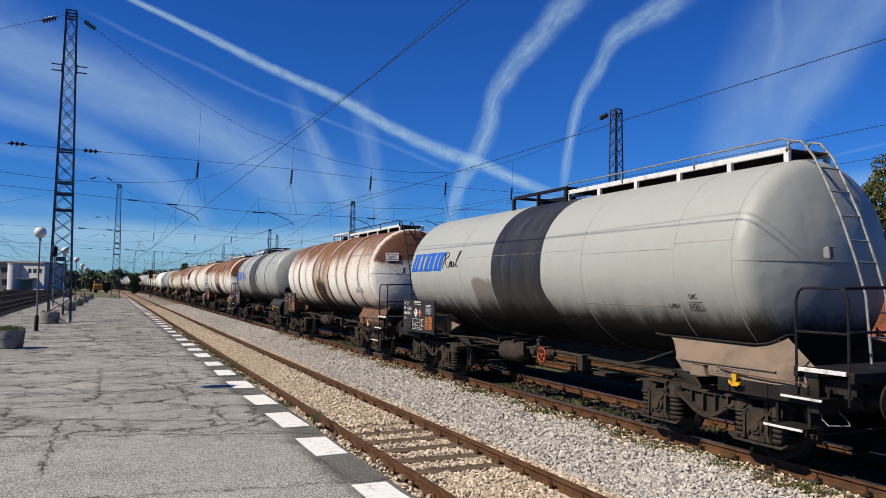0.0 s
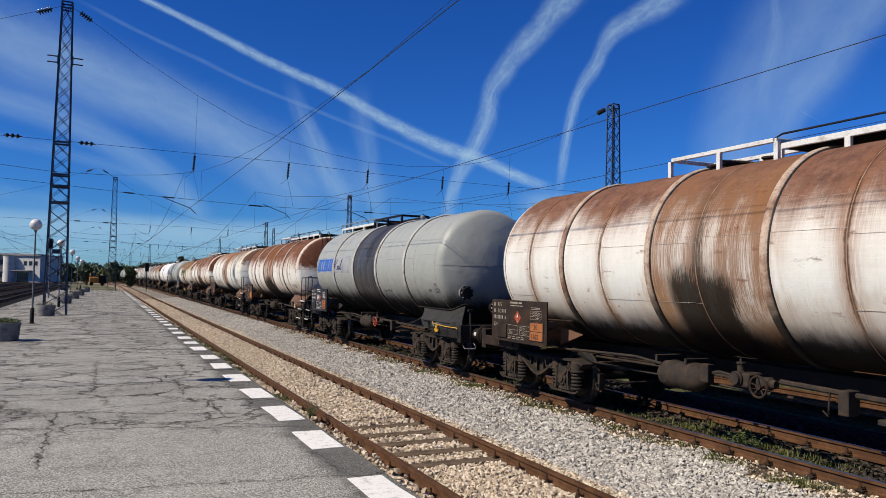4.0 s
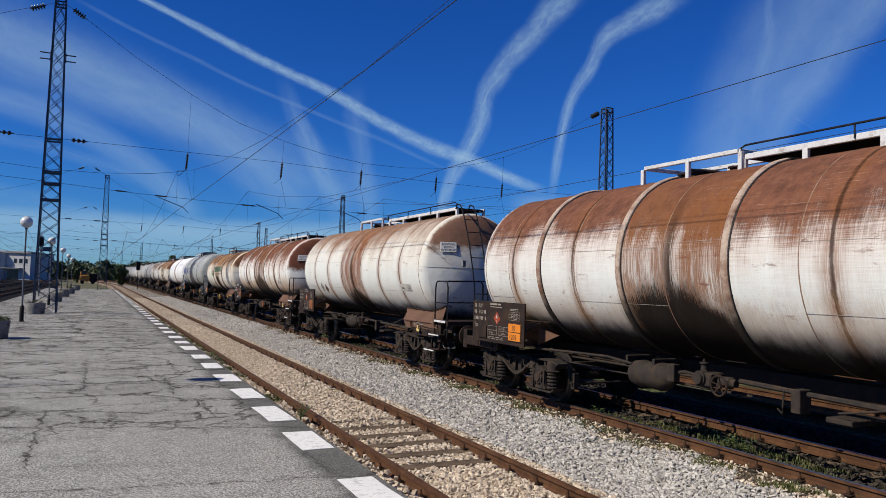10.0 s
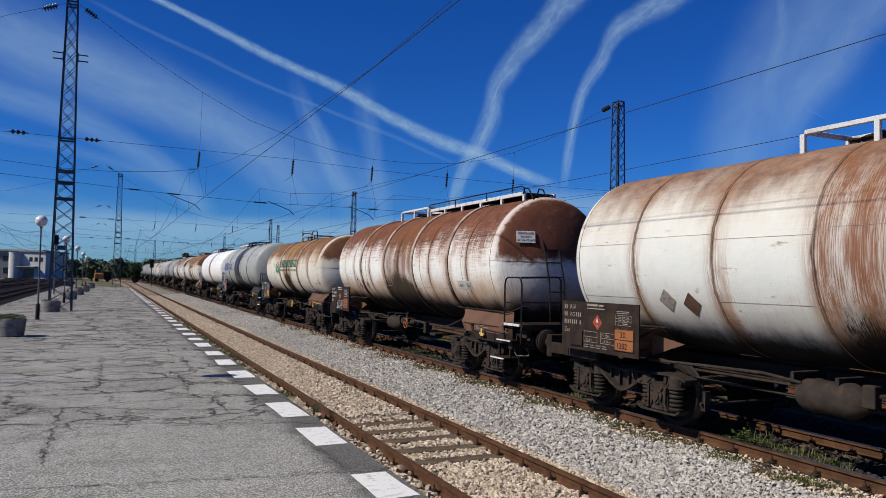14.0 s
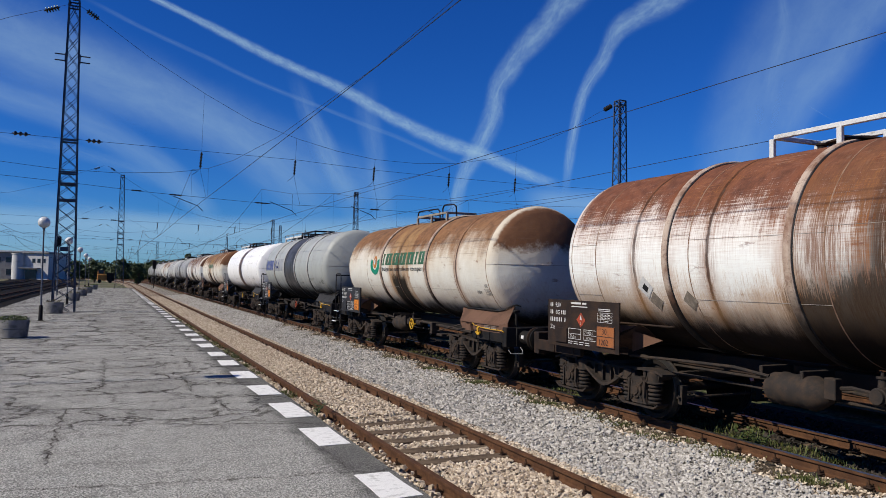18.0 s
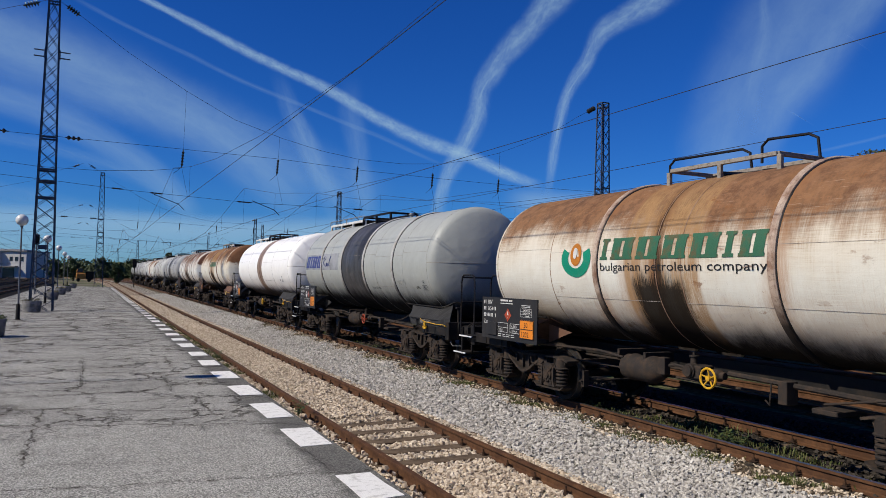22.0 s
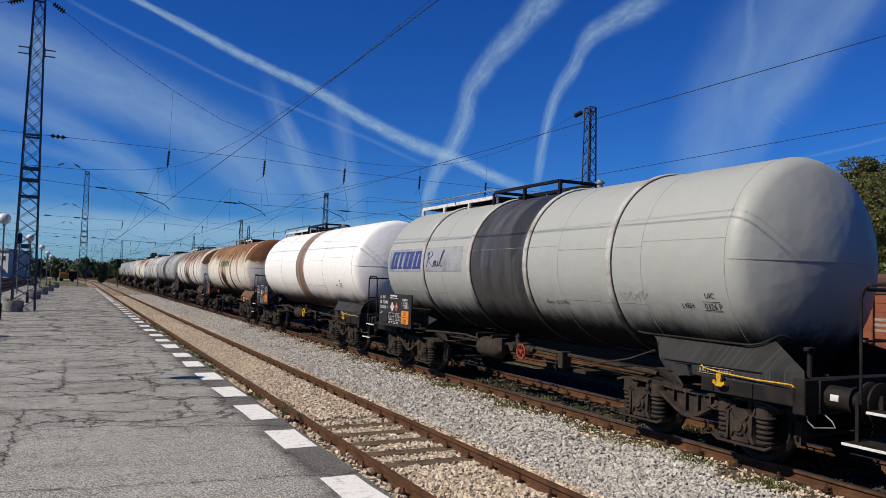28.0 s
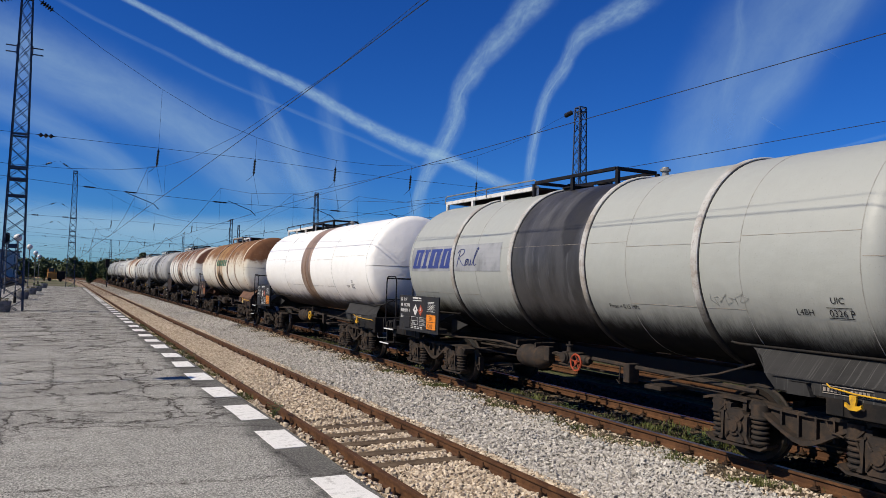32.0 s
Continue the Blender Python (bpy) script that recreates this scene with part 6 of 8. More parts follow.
    if ladder:
        part("end_deck", shared("end_deck", deck_shape, chassis), None, root)
        part("deck_edge", shared("deck_edge", lambda: G().box(-1.385, -1.36, -6.9, -6.3, 1.33, 1.38, 0.004), M_WHITE), None, root, "white deck edge")
        for sx in (-1, 1):
            part("end_railing", shared("end_railing%d" % sx, end_rails_shape(sx), M_DARKRAIL), None, root)
        part("ladder", shared("ladder", ladder_shape, rail_mat or M_DARKRAIL), None, root)
        part("lamp_box", shared("lamp_box", lambda: G().box(-0.56, -0.47, -6.09, -6.0, 2.64, 2.79, 0.012).box(-0.575, -0.455, -6.10, -6.08, 2.78, 2.8, 0.004), M_GREYRAIL), None, root, "small grey box beside the ladder")
    elif front_rail:
        g = G().tube([(-0.95, -h + 0.2, 1.2), (-0.95, -h + 0.2, 1.55)], 0.03, 8)
        g.box(-1.02, -0.88, -h + 0.16, -h + 0.24, 1.55, 1.6, 0.01)
        part("lamp_bracket", g, chassis, root)
    # rear end rails, beside the panel
    if not ladder:
        part("rear_railing", shared("rear_railing%.2f" % hb, lambda: G().tube(rail_loop(-1.33, h + 0.4, h - 0.2, 1.1, 2.33), 0.017, 7).tube(rail_loop(-0.6, h + 0.4, h - 0.2, 1.1, 2.33), 0.017, 7).tube([(-1.33, h + 0.36, 1.75), (-0.6, h + 0.36, 1.75)], 0.016, 6).tube([(-1.33, h + 0.36, 2.28), (-0.6, h + 0.36, 2.28)], 0.02, 6), M_DARKRAIL), None, root)
    if gang:
        deck = part("walkway", shared("walkway%s" % (gang,), walkway_shape(*gang), M_MESHDECK), None, root, at=pose(0, 0, -0.05))
        part("walkway_edge", shared("walk_edge%s" % (gang,), walk_edge_shape(*gang), edge_mat or M_WHITE), None, deck, "painted walkway side")
        part("walkway_rail", shared("walk_rail%s" % (gang,), walk_rail_shape(*gang), rail_mat or M_DARKRAIL), None, deck)
    c = part("hatch_frame", shared("hatch_frame%s" % (cage,), cage_shape(*cage), cage_mat or edge_mat or M_WHITE), None, root, at=pose(0, 0, -0.05 - hatch_drop))
    part("hatch", shared("hatch", hatch_shape, chassis), None, c, "bolted round hatch with its fittings", at=pose(0, cage[0] - 1.75, 0))
    if uic:
        y, z, mat, box_mat, a, b = uic
        g = G()
        fit = on_tank(r)
        if not box_mat:
            lettering(g, "UIC", y - 0.12, z + 0.14, 0.07, fit)
        part("tank_class", lettering(G(), a, y + 0.32, z, 0.07, fit), mat, tank, "stencilled tank class")
        lettering(g, b, y - 0.08, z, 0.075, fit)
        bars(g, [(y - 0.06, z - 0.022, 0.29, 0.008), (y - 0.06, z + 0.088, 0.29, 0.008)], fit)
        part("tank_code", g, mat, tank, "stencilled tank code")
        if box_mat:
            part("code_field", bars(G(), [(y + 0.38, z - 0.05, 0.72, 0.19)], on_tank(r, 0.004)), box_mat, tank)
    WAGONS.append((root, centre))
    return root, tank


HOOPS = (3.4, 1.2, -0.88, -3.07)
HOOPS_EIGHT = (3.3, 1.1, -0.98, -3.26)
HOOPS_THREE = (3.17, 1.05, -1.08, -3.28)
HOOPS_FORE = (2.81, 0.73, -1.42, -3.6)
SEAMS = (-4.35, -1.95, 0.25, 2.35, 4.45)
GREY = (0.285, 0.3, 0.276)
# near-black belly colour, grime and painted underside shade together
GRIME_SHADE = (0.009, 0.0075, 0.0065)
P_GREY = tank_paint("grey_tank_paint", GREY, (0.18, 0.11, 0.07), bottom=1.8, bottom_c=GRIME_SHADE, streak=0.08, band=((0.024, 0.024, 0.027), -0.86, 1.06), band_rough=0.16, gloss=0.36)
P_GREY2 = tank_paint("grey_hooped_tank_paint", (0.262, 0.277, 0.258), (0.18, 0.11, 0.07), bottom=1.73, bottom_c=GRIME_SHADE, streak=0.06, band=((0.05, 0.05, 0.052), -1.08, 1.03), wet=-0.3, gloss=0.36)
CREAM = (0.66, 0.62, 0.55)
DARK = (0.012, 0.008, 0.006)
P_GREY8 = tank_paint("grey_banded_tank_paint", (0.30, 0.312, 0.29), (0.18, 0.11, 0.07), bottom=1.66, bottom_c=GRIME_SHADE, streak=0.06, band=((0.05, 0.05, 0.052), -0.98, 1.08), wet=-0.55, gloss=0.36)
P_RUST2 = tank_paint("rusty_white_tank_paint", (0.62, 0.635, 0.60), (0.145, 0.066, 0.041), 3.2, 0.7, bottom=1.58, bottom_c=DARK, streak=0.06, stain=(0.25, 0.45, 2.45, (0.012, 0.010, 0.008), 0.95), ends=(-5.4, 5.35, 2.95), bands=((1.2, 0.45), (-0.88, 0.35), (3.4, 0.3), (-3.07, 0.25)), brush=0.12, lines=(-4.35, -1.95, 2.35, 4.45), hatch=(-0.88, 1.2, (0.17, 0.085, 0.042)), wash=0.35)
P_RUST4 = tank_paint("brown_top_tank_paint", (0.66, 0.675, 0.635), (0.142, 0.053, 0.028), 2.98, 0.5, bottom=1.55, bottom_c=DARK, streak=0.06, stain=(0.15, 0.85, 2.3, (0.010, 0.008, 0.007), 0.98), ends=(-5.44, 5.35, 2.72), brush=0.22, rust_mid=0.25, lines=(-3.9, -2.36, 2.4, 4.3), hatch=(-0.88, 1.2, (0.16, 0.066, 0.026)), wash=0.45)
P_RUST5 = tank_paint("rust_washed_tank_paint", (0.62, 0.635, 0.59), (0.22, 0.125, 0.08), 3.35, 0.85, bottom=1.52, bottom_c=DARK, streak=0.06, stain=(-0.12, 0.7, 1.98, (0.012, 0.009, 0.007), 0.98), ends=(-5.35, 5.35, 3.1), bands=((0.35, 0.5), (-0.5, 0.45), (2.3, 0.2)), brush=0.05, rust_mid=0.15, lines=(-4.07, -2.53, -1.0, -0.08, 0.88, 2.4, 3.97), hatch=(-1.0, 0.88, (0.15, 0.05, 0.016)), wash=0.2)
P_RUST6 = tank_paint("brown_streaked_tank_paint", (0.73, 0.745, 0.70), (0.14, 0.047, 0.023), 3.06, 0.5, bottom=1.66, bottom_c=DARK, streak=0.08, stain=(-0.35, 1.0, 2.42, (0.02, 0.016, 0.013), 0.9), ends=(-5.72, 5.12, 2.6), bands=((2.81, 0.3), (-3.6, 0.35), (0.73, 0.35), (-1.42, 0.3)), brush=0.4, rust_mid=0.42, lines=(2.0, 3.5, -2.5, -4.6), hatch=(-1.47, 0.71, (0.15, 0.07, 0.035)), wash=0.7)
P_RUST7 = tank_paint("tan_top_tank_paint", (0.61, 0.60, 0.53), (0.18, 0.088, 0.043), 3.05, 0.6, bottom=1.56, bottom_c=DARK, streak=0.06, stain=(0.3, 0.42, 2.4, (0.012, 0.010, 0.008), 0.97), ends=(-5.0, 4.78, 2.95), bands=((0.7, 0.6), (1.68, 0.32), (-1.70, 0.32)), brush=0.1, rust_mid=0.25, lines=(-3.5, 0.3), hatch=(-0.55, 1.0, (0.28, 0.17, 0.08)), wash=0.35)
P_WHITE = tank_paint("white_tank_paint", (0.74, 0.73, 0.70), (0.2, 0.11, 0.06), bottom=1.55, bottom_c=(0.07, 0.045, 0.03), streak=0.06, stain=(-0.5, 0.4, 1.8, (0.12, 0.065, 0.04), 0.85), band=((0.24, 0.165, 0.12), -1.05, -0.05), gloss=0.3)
P_OLDGREY = tank_paint("dull_grey_tank_paint", (0.28, 0.283, 0.276), (0.15, 0.09, 0.06), bottom=1.75, bottom_c=GRIME_SHADE, streak=0.2, band=((0.04, 0.038, 0.036), -0.4, 1.2), band_rough=0.2)
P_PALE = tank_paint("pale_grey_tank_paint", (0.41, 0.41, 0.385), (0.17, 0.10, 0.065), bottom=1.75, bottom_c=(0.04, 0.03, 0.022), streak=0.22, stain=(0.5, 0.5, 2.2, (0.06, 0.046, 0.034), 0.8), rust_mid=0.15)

W_Y = [12.25, 26.50, 40.52, 54.67, 68.83, 83.08, 96.55, 110.02, 124.2] + [124.2 + 14.24 * k for k in range(1, 9)]

# the grey wagon that leads
root, tank = wagon("light grey tank wagon with a black spill band at its hatch", W_Y[0], P_GREY, seams=(-4.3, -2.1, 2.5), chassis=M_BLACK, saddle=M_SADDLE_DUSTY, ladder=True, rail_mat=M_GREYRAIL, gang=(-0.2, -5.4), cage_mat=M_DARKRAIL, edge_mat=M_WHITE,
                   orange=M_ORANGE_OLD, diamonds=((0.12, "red"), (-0.14, "white")), wheel_mat=M_RED, uic=(-4.4, 1.98, M_INK, None, "L4BH", "0426 L"))
fit = on_tank(R)
part("logo", logo_slabs(5.36, 2.62, 0.44, (0.40, 0.27, 0.54, 0.46), 0.05, fit), M_BLUE, tank, "bold slanted blue logo strokes")
part("logo_script", script_squiggle(G(), 3.45, 2.68, 0.36, fit), M_INK, tank, "thin handwritten black script")

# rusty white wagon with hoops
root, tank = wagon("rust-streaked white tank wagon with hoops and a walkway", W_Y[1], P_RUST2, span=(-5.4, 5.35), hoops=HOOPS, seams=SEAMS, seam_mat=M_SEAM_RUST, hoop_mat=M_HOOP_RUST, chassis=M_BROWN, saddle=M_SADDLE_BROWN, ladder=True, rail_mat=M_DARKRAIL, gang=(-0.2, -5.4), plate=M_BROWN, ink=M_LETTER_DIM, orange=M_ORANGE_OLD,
                   uic=(-4.3, 2.05, M_INK, M_CODEFIELD, "L15DH", "0825"))


def warning(root, seam=-5.4):
    g = G()
    g.box(-0.20, 0.20, -0.012, 0.0, 0, 0.25, 0.003)
    # it leans with the tank's end
    sgn = part("warning_sign", g, M_LETTER, root, "white enamel high-voltage warning sign", at=pose(-0.8, seam - 0.43, 3.0, -11, 0, -16))
    w = G()
    for k, text in enumerate(("ВНИМАНИЕ!", "ВИСОКО", "НАПРЕЖЕНИЕ!")):
        vs, fs = letters(text)
        wd = max(v[0] for v in vs) * 0.05 * 0.8
        w.add([(-wd / 2 + a * 0.05 * 0.8, -0.0155, 0.175 - k * 0.073 + b * 0.05) for a, b, _ in vs], fs)
    part("warning_text", w, M_INK, sgn)


warning(root)
HG = dict(hoops=HOOPS, seams=(-3.95, -1.95, 2.35), chassis=M_BLACK, saddle=M_SADDLE, gang=(1.75, 5.58), cage=(1.75, -0.6), cage_mat=M_DARKRAIL, edge_mat=M_WHITE, rail_mat=M_GREYRAIL, wheel_mat=M_RED, front_rail=True, diamonds=((0.12, "red"), (-0.14, "white")))


def grey_logo(root, tank, blue):
    fit = on_tank(R)
    part("logo_field", bars(G(), [(5.30, 2.46, 3.86, 0.54)], on_tank(R, 0.004)), M_LOGOBACK, tank, "pale grey logo field")
    part("logo", logo_slabs(5.22, 2.52, 0.42, (0.40, 0.26, 0.52, 0.44), 0.05, fit), blue, tank, "bold slanted blue logo strokes")
    part("logo_script", script_squiggle(G(), 3.1, 2.56, 0.34, fit), M_NAVY, tank, "thin handwritten script")
    g = lettering(G(), "Pmax = 0.15 MPa", -1.45, 1.92, 0.065, fit)
    part("pressure_text", g, M_INK, tank)
    part("vent", vent_shape(), M_GREYRAIL, root, at=pose(-0.05, -1.33, 4.03))
    if blue != M_NAVY:
        return
    pts = [(0, -3.45 - 0.03 * k + 0.05 * math.sin(k * 2.4), 2.12 + 0.06 * math.cos(k * 1.7) * (1 + 0.5 * math.sin(k))) for k in range(20)]
    part("scrawl", G().tube([(fit(y, z) - 0.001, y, z) for _, y, z in pts], 0.0025, 4), M_SEAM, tank, "scrawled graffiti line")


root, tank = wagon("light grey hooped tank wagon with flanged end valves", W_Y[2], P_GREY2, span=(-5.25, 5.35), orange=M_ORANGE_OLD, uic=(-4.95, 1.98, M_INK, None, "L4BH", "0126 P"), **dict(HG, hoops=HOOPS_THREE))
grey_logo(root, tank, M_BLUE)
for x in (-0.78, 0.78):
    sleeve = part("end_valve", G().lathe((0, 0.45, 0), (0, -1, 0), [(0, 0.125), (0.46, 0.125), (0.465, 0.10)], 20), M_SLEEVE, root, "grey valve sleeve with a black flange", at=pose(x, -5.72, 1.97))
    part("flange", G().lathe((0, 0, 0), (0, -1, 0), [(0, 0.17), (0.05, 0.17), (0.055, 0.14), (0.09, 0.13), (0.095, 0.0)], 20), M_BLACK, sleeve)
    for k in range(8):
        a = 2 * math.pi * k / 8
        part("bolt", shared("flange_bolt", lambda: G().lathe((0, 0.01, 0), (0, -1, 0), [(0, 0.018), (0.09, 0.018)], 6, False), M_SEAM), None, sleeve, at=pose(0.15 * math.cos(a), 0, 0.15 * math.sin(a)))
plate_ = part("manhole_plate", G().lathe((0, 0.2, 0), (0, -1, 0), [(0, 0.17), (0.22, 0.17), (0.225, 0.225), (0.27, 0.225), (0.275, 0.10), (0.30, 0.09), (0.305, 0.0)], 24), M_BLACK, root, "black bolted manhole plate", at=pose(0.02, -5.82, 1.62, 0, 0, 0))
for k in range(14):
    a = 2 * math.pi * k / 14
    part("bolt", shared("flange_bolt", lambda: G(), M_SEAM), None, plate_, at=pose(0.2 * math.cos(a), -0.03, 0.2 * math.sin(a)))

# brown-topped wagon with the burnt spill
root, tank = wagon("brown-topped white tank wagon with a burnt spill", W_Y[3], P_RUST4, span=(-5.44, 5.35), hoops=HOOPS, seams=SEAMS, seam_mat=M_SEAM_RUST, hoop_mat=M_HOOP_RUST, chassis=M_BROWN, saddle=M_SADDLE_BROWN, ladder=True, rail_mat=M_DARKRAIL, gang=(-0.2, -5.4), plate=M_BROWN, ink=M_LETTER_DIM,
                   uic=(-4.72, 1.88, M_INK, M_CODEFIELD, "L15BN", "0523 L"))

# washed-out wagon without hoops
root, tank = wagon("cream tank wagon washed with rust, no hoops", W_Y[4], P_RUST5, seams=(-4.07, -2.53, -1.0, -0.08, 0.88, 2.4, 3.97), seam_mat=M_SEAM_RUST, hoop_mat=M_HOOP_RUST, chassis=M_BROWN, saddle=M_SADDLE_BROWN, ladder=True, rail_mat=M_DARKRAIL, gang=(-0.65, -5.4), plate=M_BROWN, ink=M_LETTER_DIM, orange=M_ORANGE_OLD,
                   uic=(-4.4, 2.05, M_INK, M_CODEFIELD, "L4BN", "0724"))
warning(root, -5.35)
fit = on_tank(R)
for y, z, mat in ((3.38, 1.98, M_LETTER_DIM), (2.91, 1.94, M_SADDLE_BROWN)):
    part("tank_diamond", sticker(y, z, 0.17, fit), mat, tank, "peeling diamond sticker")

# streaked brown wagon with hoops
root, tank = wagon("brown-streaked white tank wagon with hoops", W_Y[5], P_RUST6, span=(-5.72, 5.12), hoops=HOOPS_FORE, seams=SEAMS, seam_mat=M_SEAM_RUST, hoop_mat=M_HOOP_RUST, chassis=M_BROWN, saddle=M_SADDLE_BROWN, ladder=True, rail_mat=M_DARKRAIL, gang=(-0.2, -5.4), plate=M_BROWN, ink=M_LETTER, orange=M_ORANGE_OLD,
                   uic=(-4.4, 2.05, M_INK, M_CODEFIELD, "L4BN", "0624"), wheel_mat=M_ORANGE_OLD)
warning(root, -5.72)
for y, z, size, mat in ((3.31, 2.15, 0.17, M_LETTER), (3.31, 2.14, 0.07, M_INK), (3.16, 1.95, 0.14, M_DUST_STICKER), (2.45, 1.98, 0.14, M_DUST_STICKER)):
    part("tank_diamond", sticker(y, z, size, on_tank(R, 0.006 + 0.02 * (0.2 - size))), mat, tank, "peeling diamond sticker")

# the shorter tan wagon with the green lettering
R7 = 1.315
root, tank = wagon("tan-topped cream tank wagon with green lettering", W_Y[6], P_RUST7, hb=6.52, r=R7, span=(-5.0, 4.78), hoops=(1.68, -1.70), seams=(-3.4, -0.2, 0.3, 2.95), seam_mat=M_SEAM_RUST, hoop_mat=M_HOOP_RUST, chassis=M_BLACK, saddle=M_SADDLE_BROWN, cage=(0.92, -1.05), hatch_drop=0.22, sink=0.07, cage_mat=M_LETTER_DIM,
                   wheel_mat=M_YELLOW, panel_at=5.1, spec=("54 000 l", "13.04 m"), uic=(-4.68, 1.98, M_INK, None, "L4BN", "1123 L"), front_rail=True)
fit = on_tank(R7)
part("logo", logo_slabs(1.56, 2.66, 0.335, (0.18, 0.5, 0.47, 0.47, 0.5, 0.18, 0.4), 0.075, fit, 0.1), M_GREEN_OLD, tank, "blocky green logo strokes")
sub_ = letters("bulgarian petroleum company")[0]
WIDE_TEXT = 3.2 / (max(v[0] for v in sub_) * 0.13)
part("company_text", lettering(G(), "bulgarian petroleum company", 1.56, 2.49, 0.13, fit, wide=WIDE_TEXT), M_INK, tank)
g = G()
for k in range(24):
    a0, a1 = radians(150 + 240 * k / 24), radians(150 + 240 * (k + 1) / 24)
    q = []
    for rr, a in ((0.17, a0), (0.32, a0), (0.32, a1), (0.17, a1)):
        yy, zz = 2.2 - rr * math.cos(a) * 1.25, 2.70 + rr * math.sin(a)
        q.append((fit(yy, zz), yy, zz))
    g.add(q, [(0, 1, 2, 3)])
part("logo_ring", g, M_GREEN, tank, "green horseshoe logo")
g = G()
ring = [(0.15 * math.cos(2 * math.pi * k / 20), 0.19 * math.sin(2 * math.pi * k / 20)) for k in range(20)]
g.add([(fit(2.2 + a, 2.76 + b) - 0.002, 2.2 + a, 2.76 + b) for a, b in ring], [tuple(range(20))])
part("logo_drop", g, M_AMBER, tank, "amber drop")
g = G().add([(fit(2.22 + a * 0.35, 2.78 + b * 0.5) - 0.004, 2.22 + a * 0.35, 2.78 + b * 0.5) for a, b in ring], [tuple(range(20))])
part("logo_glint", g, M_LETTER, tank)
for y0, y1, top in ((0.95, -0.63, 4.17), (-0.8, -1.68, 4.21)):
    part("hatch_rail", G().tube([(-0.44, y0, 3.9), (-0.44, y0, top - 0.08), (-0.44, y0 - 0.1, top), (-0.44, y1 + 0.16, top - 0.03), (-0.44, y1 + 0.03, top - 0.1), (-0.44, y1, 3.86)], 0.02, 7), M_DARKRAIL, root)

# the grey hooped wagon at which the train comes to rest
root, tank = wagon("light grey hooped tank wagon with a dark centre band", W_Y[7], P_GREY8, span=(-5.45, 5.35), uic=(-4.95, 1.98, M_INK, None, "L4BH", "0326 P"), **dict(HG, hoops=HOOPS_EIGHT))
grey_logo(root, tank, M_NAVY)

root, tank = wagon("white tank wagon with a rusty centre band", W_Y[8], P_WHITE, span=(-6.0, 4.75), seams=(-3.2, 2.0), chassis=M_BLACK, saddle=M_SADDLE, gang=(1.75, 5.4), cage=(1.75, -0.4), cage_mat=M_DARKRAIL, edge_mat=M_WHITE, wheel_mat=M_YELLOW, diamonds=((0.12, "red"), (-0.14, "white")), uic=(-4.6, 2.0, M_INK, None, "L4BH", "0425"))
part("vent", vent_shape(), M_GREYRAIL, root, at=pose(-0.05, -1.2, 4.03))

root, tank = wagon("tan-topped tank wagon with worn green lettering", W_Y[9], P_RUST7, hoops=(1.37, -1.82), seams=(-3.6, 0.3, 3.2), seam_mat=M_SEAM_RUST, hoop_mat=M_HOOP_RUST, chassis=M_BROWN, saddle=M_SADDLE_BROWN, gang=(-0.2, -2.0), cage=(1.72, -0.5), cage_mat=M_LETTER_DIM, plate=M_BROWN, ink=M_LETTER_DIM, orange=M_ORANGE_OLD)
part("worn_logo", bars(G(), [(1.0 - 0.42 * k, 2.72, 0.3, 0.3) for k in range(6)], on_tank(R)), M_GREEN_OLD, tank, "worn green lettering")
FAR = [("rust-streaked hooped tank wagon", P_RUST2, HOOPS, M_BROWN), ("dull grey hooped tank wagon with a dark spill", P_OLDGREY, HOOPS, M_BLACK), ("pale grey hooped tank wagon with a dark spill", P_PALE, HOOPS, M_BLACK), ("cream tank wagon with hoops, rust-washed", P_RUST5, (3.39, -3.0), M_BROWN),
       ("pale grey tank wagon, dusty", P_PALE, HOOPS, M_BLACK), ("dull grey tank wagon with a dark centre", P_OLDGREY, HOOPS, M_BLACK), ("grey hooped tank wagon at the train's tail", P_GREY2, HOOPS, M_BLACK)]
for k, (label, paint, hoops, chassis) in enumerate(FAR):
    wagon(label, W_Y[10 + k], paint, hoops=hoops, seams=SEAMS, chassis=chassis, saddle=M_SADDLE, gang=(1.75, 5.4), cage=(1.75, -0.4), cage_mat=M_DARKRAIL, edge_mat=M_WHITE, plate=chassis, small=True)


# ---- masts and overhead wires ----
def strut(a, b, w):
    """A thin square bar between two points."""
    return G().tube([a, b], w, 4)


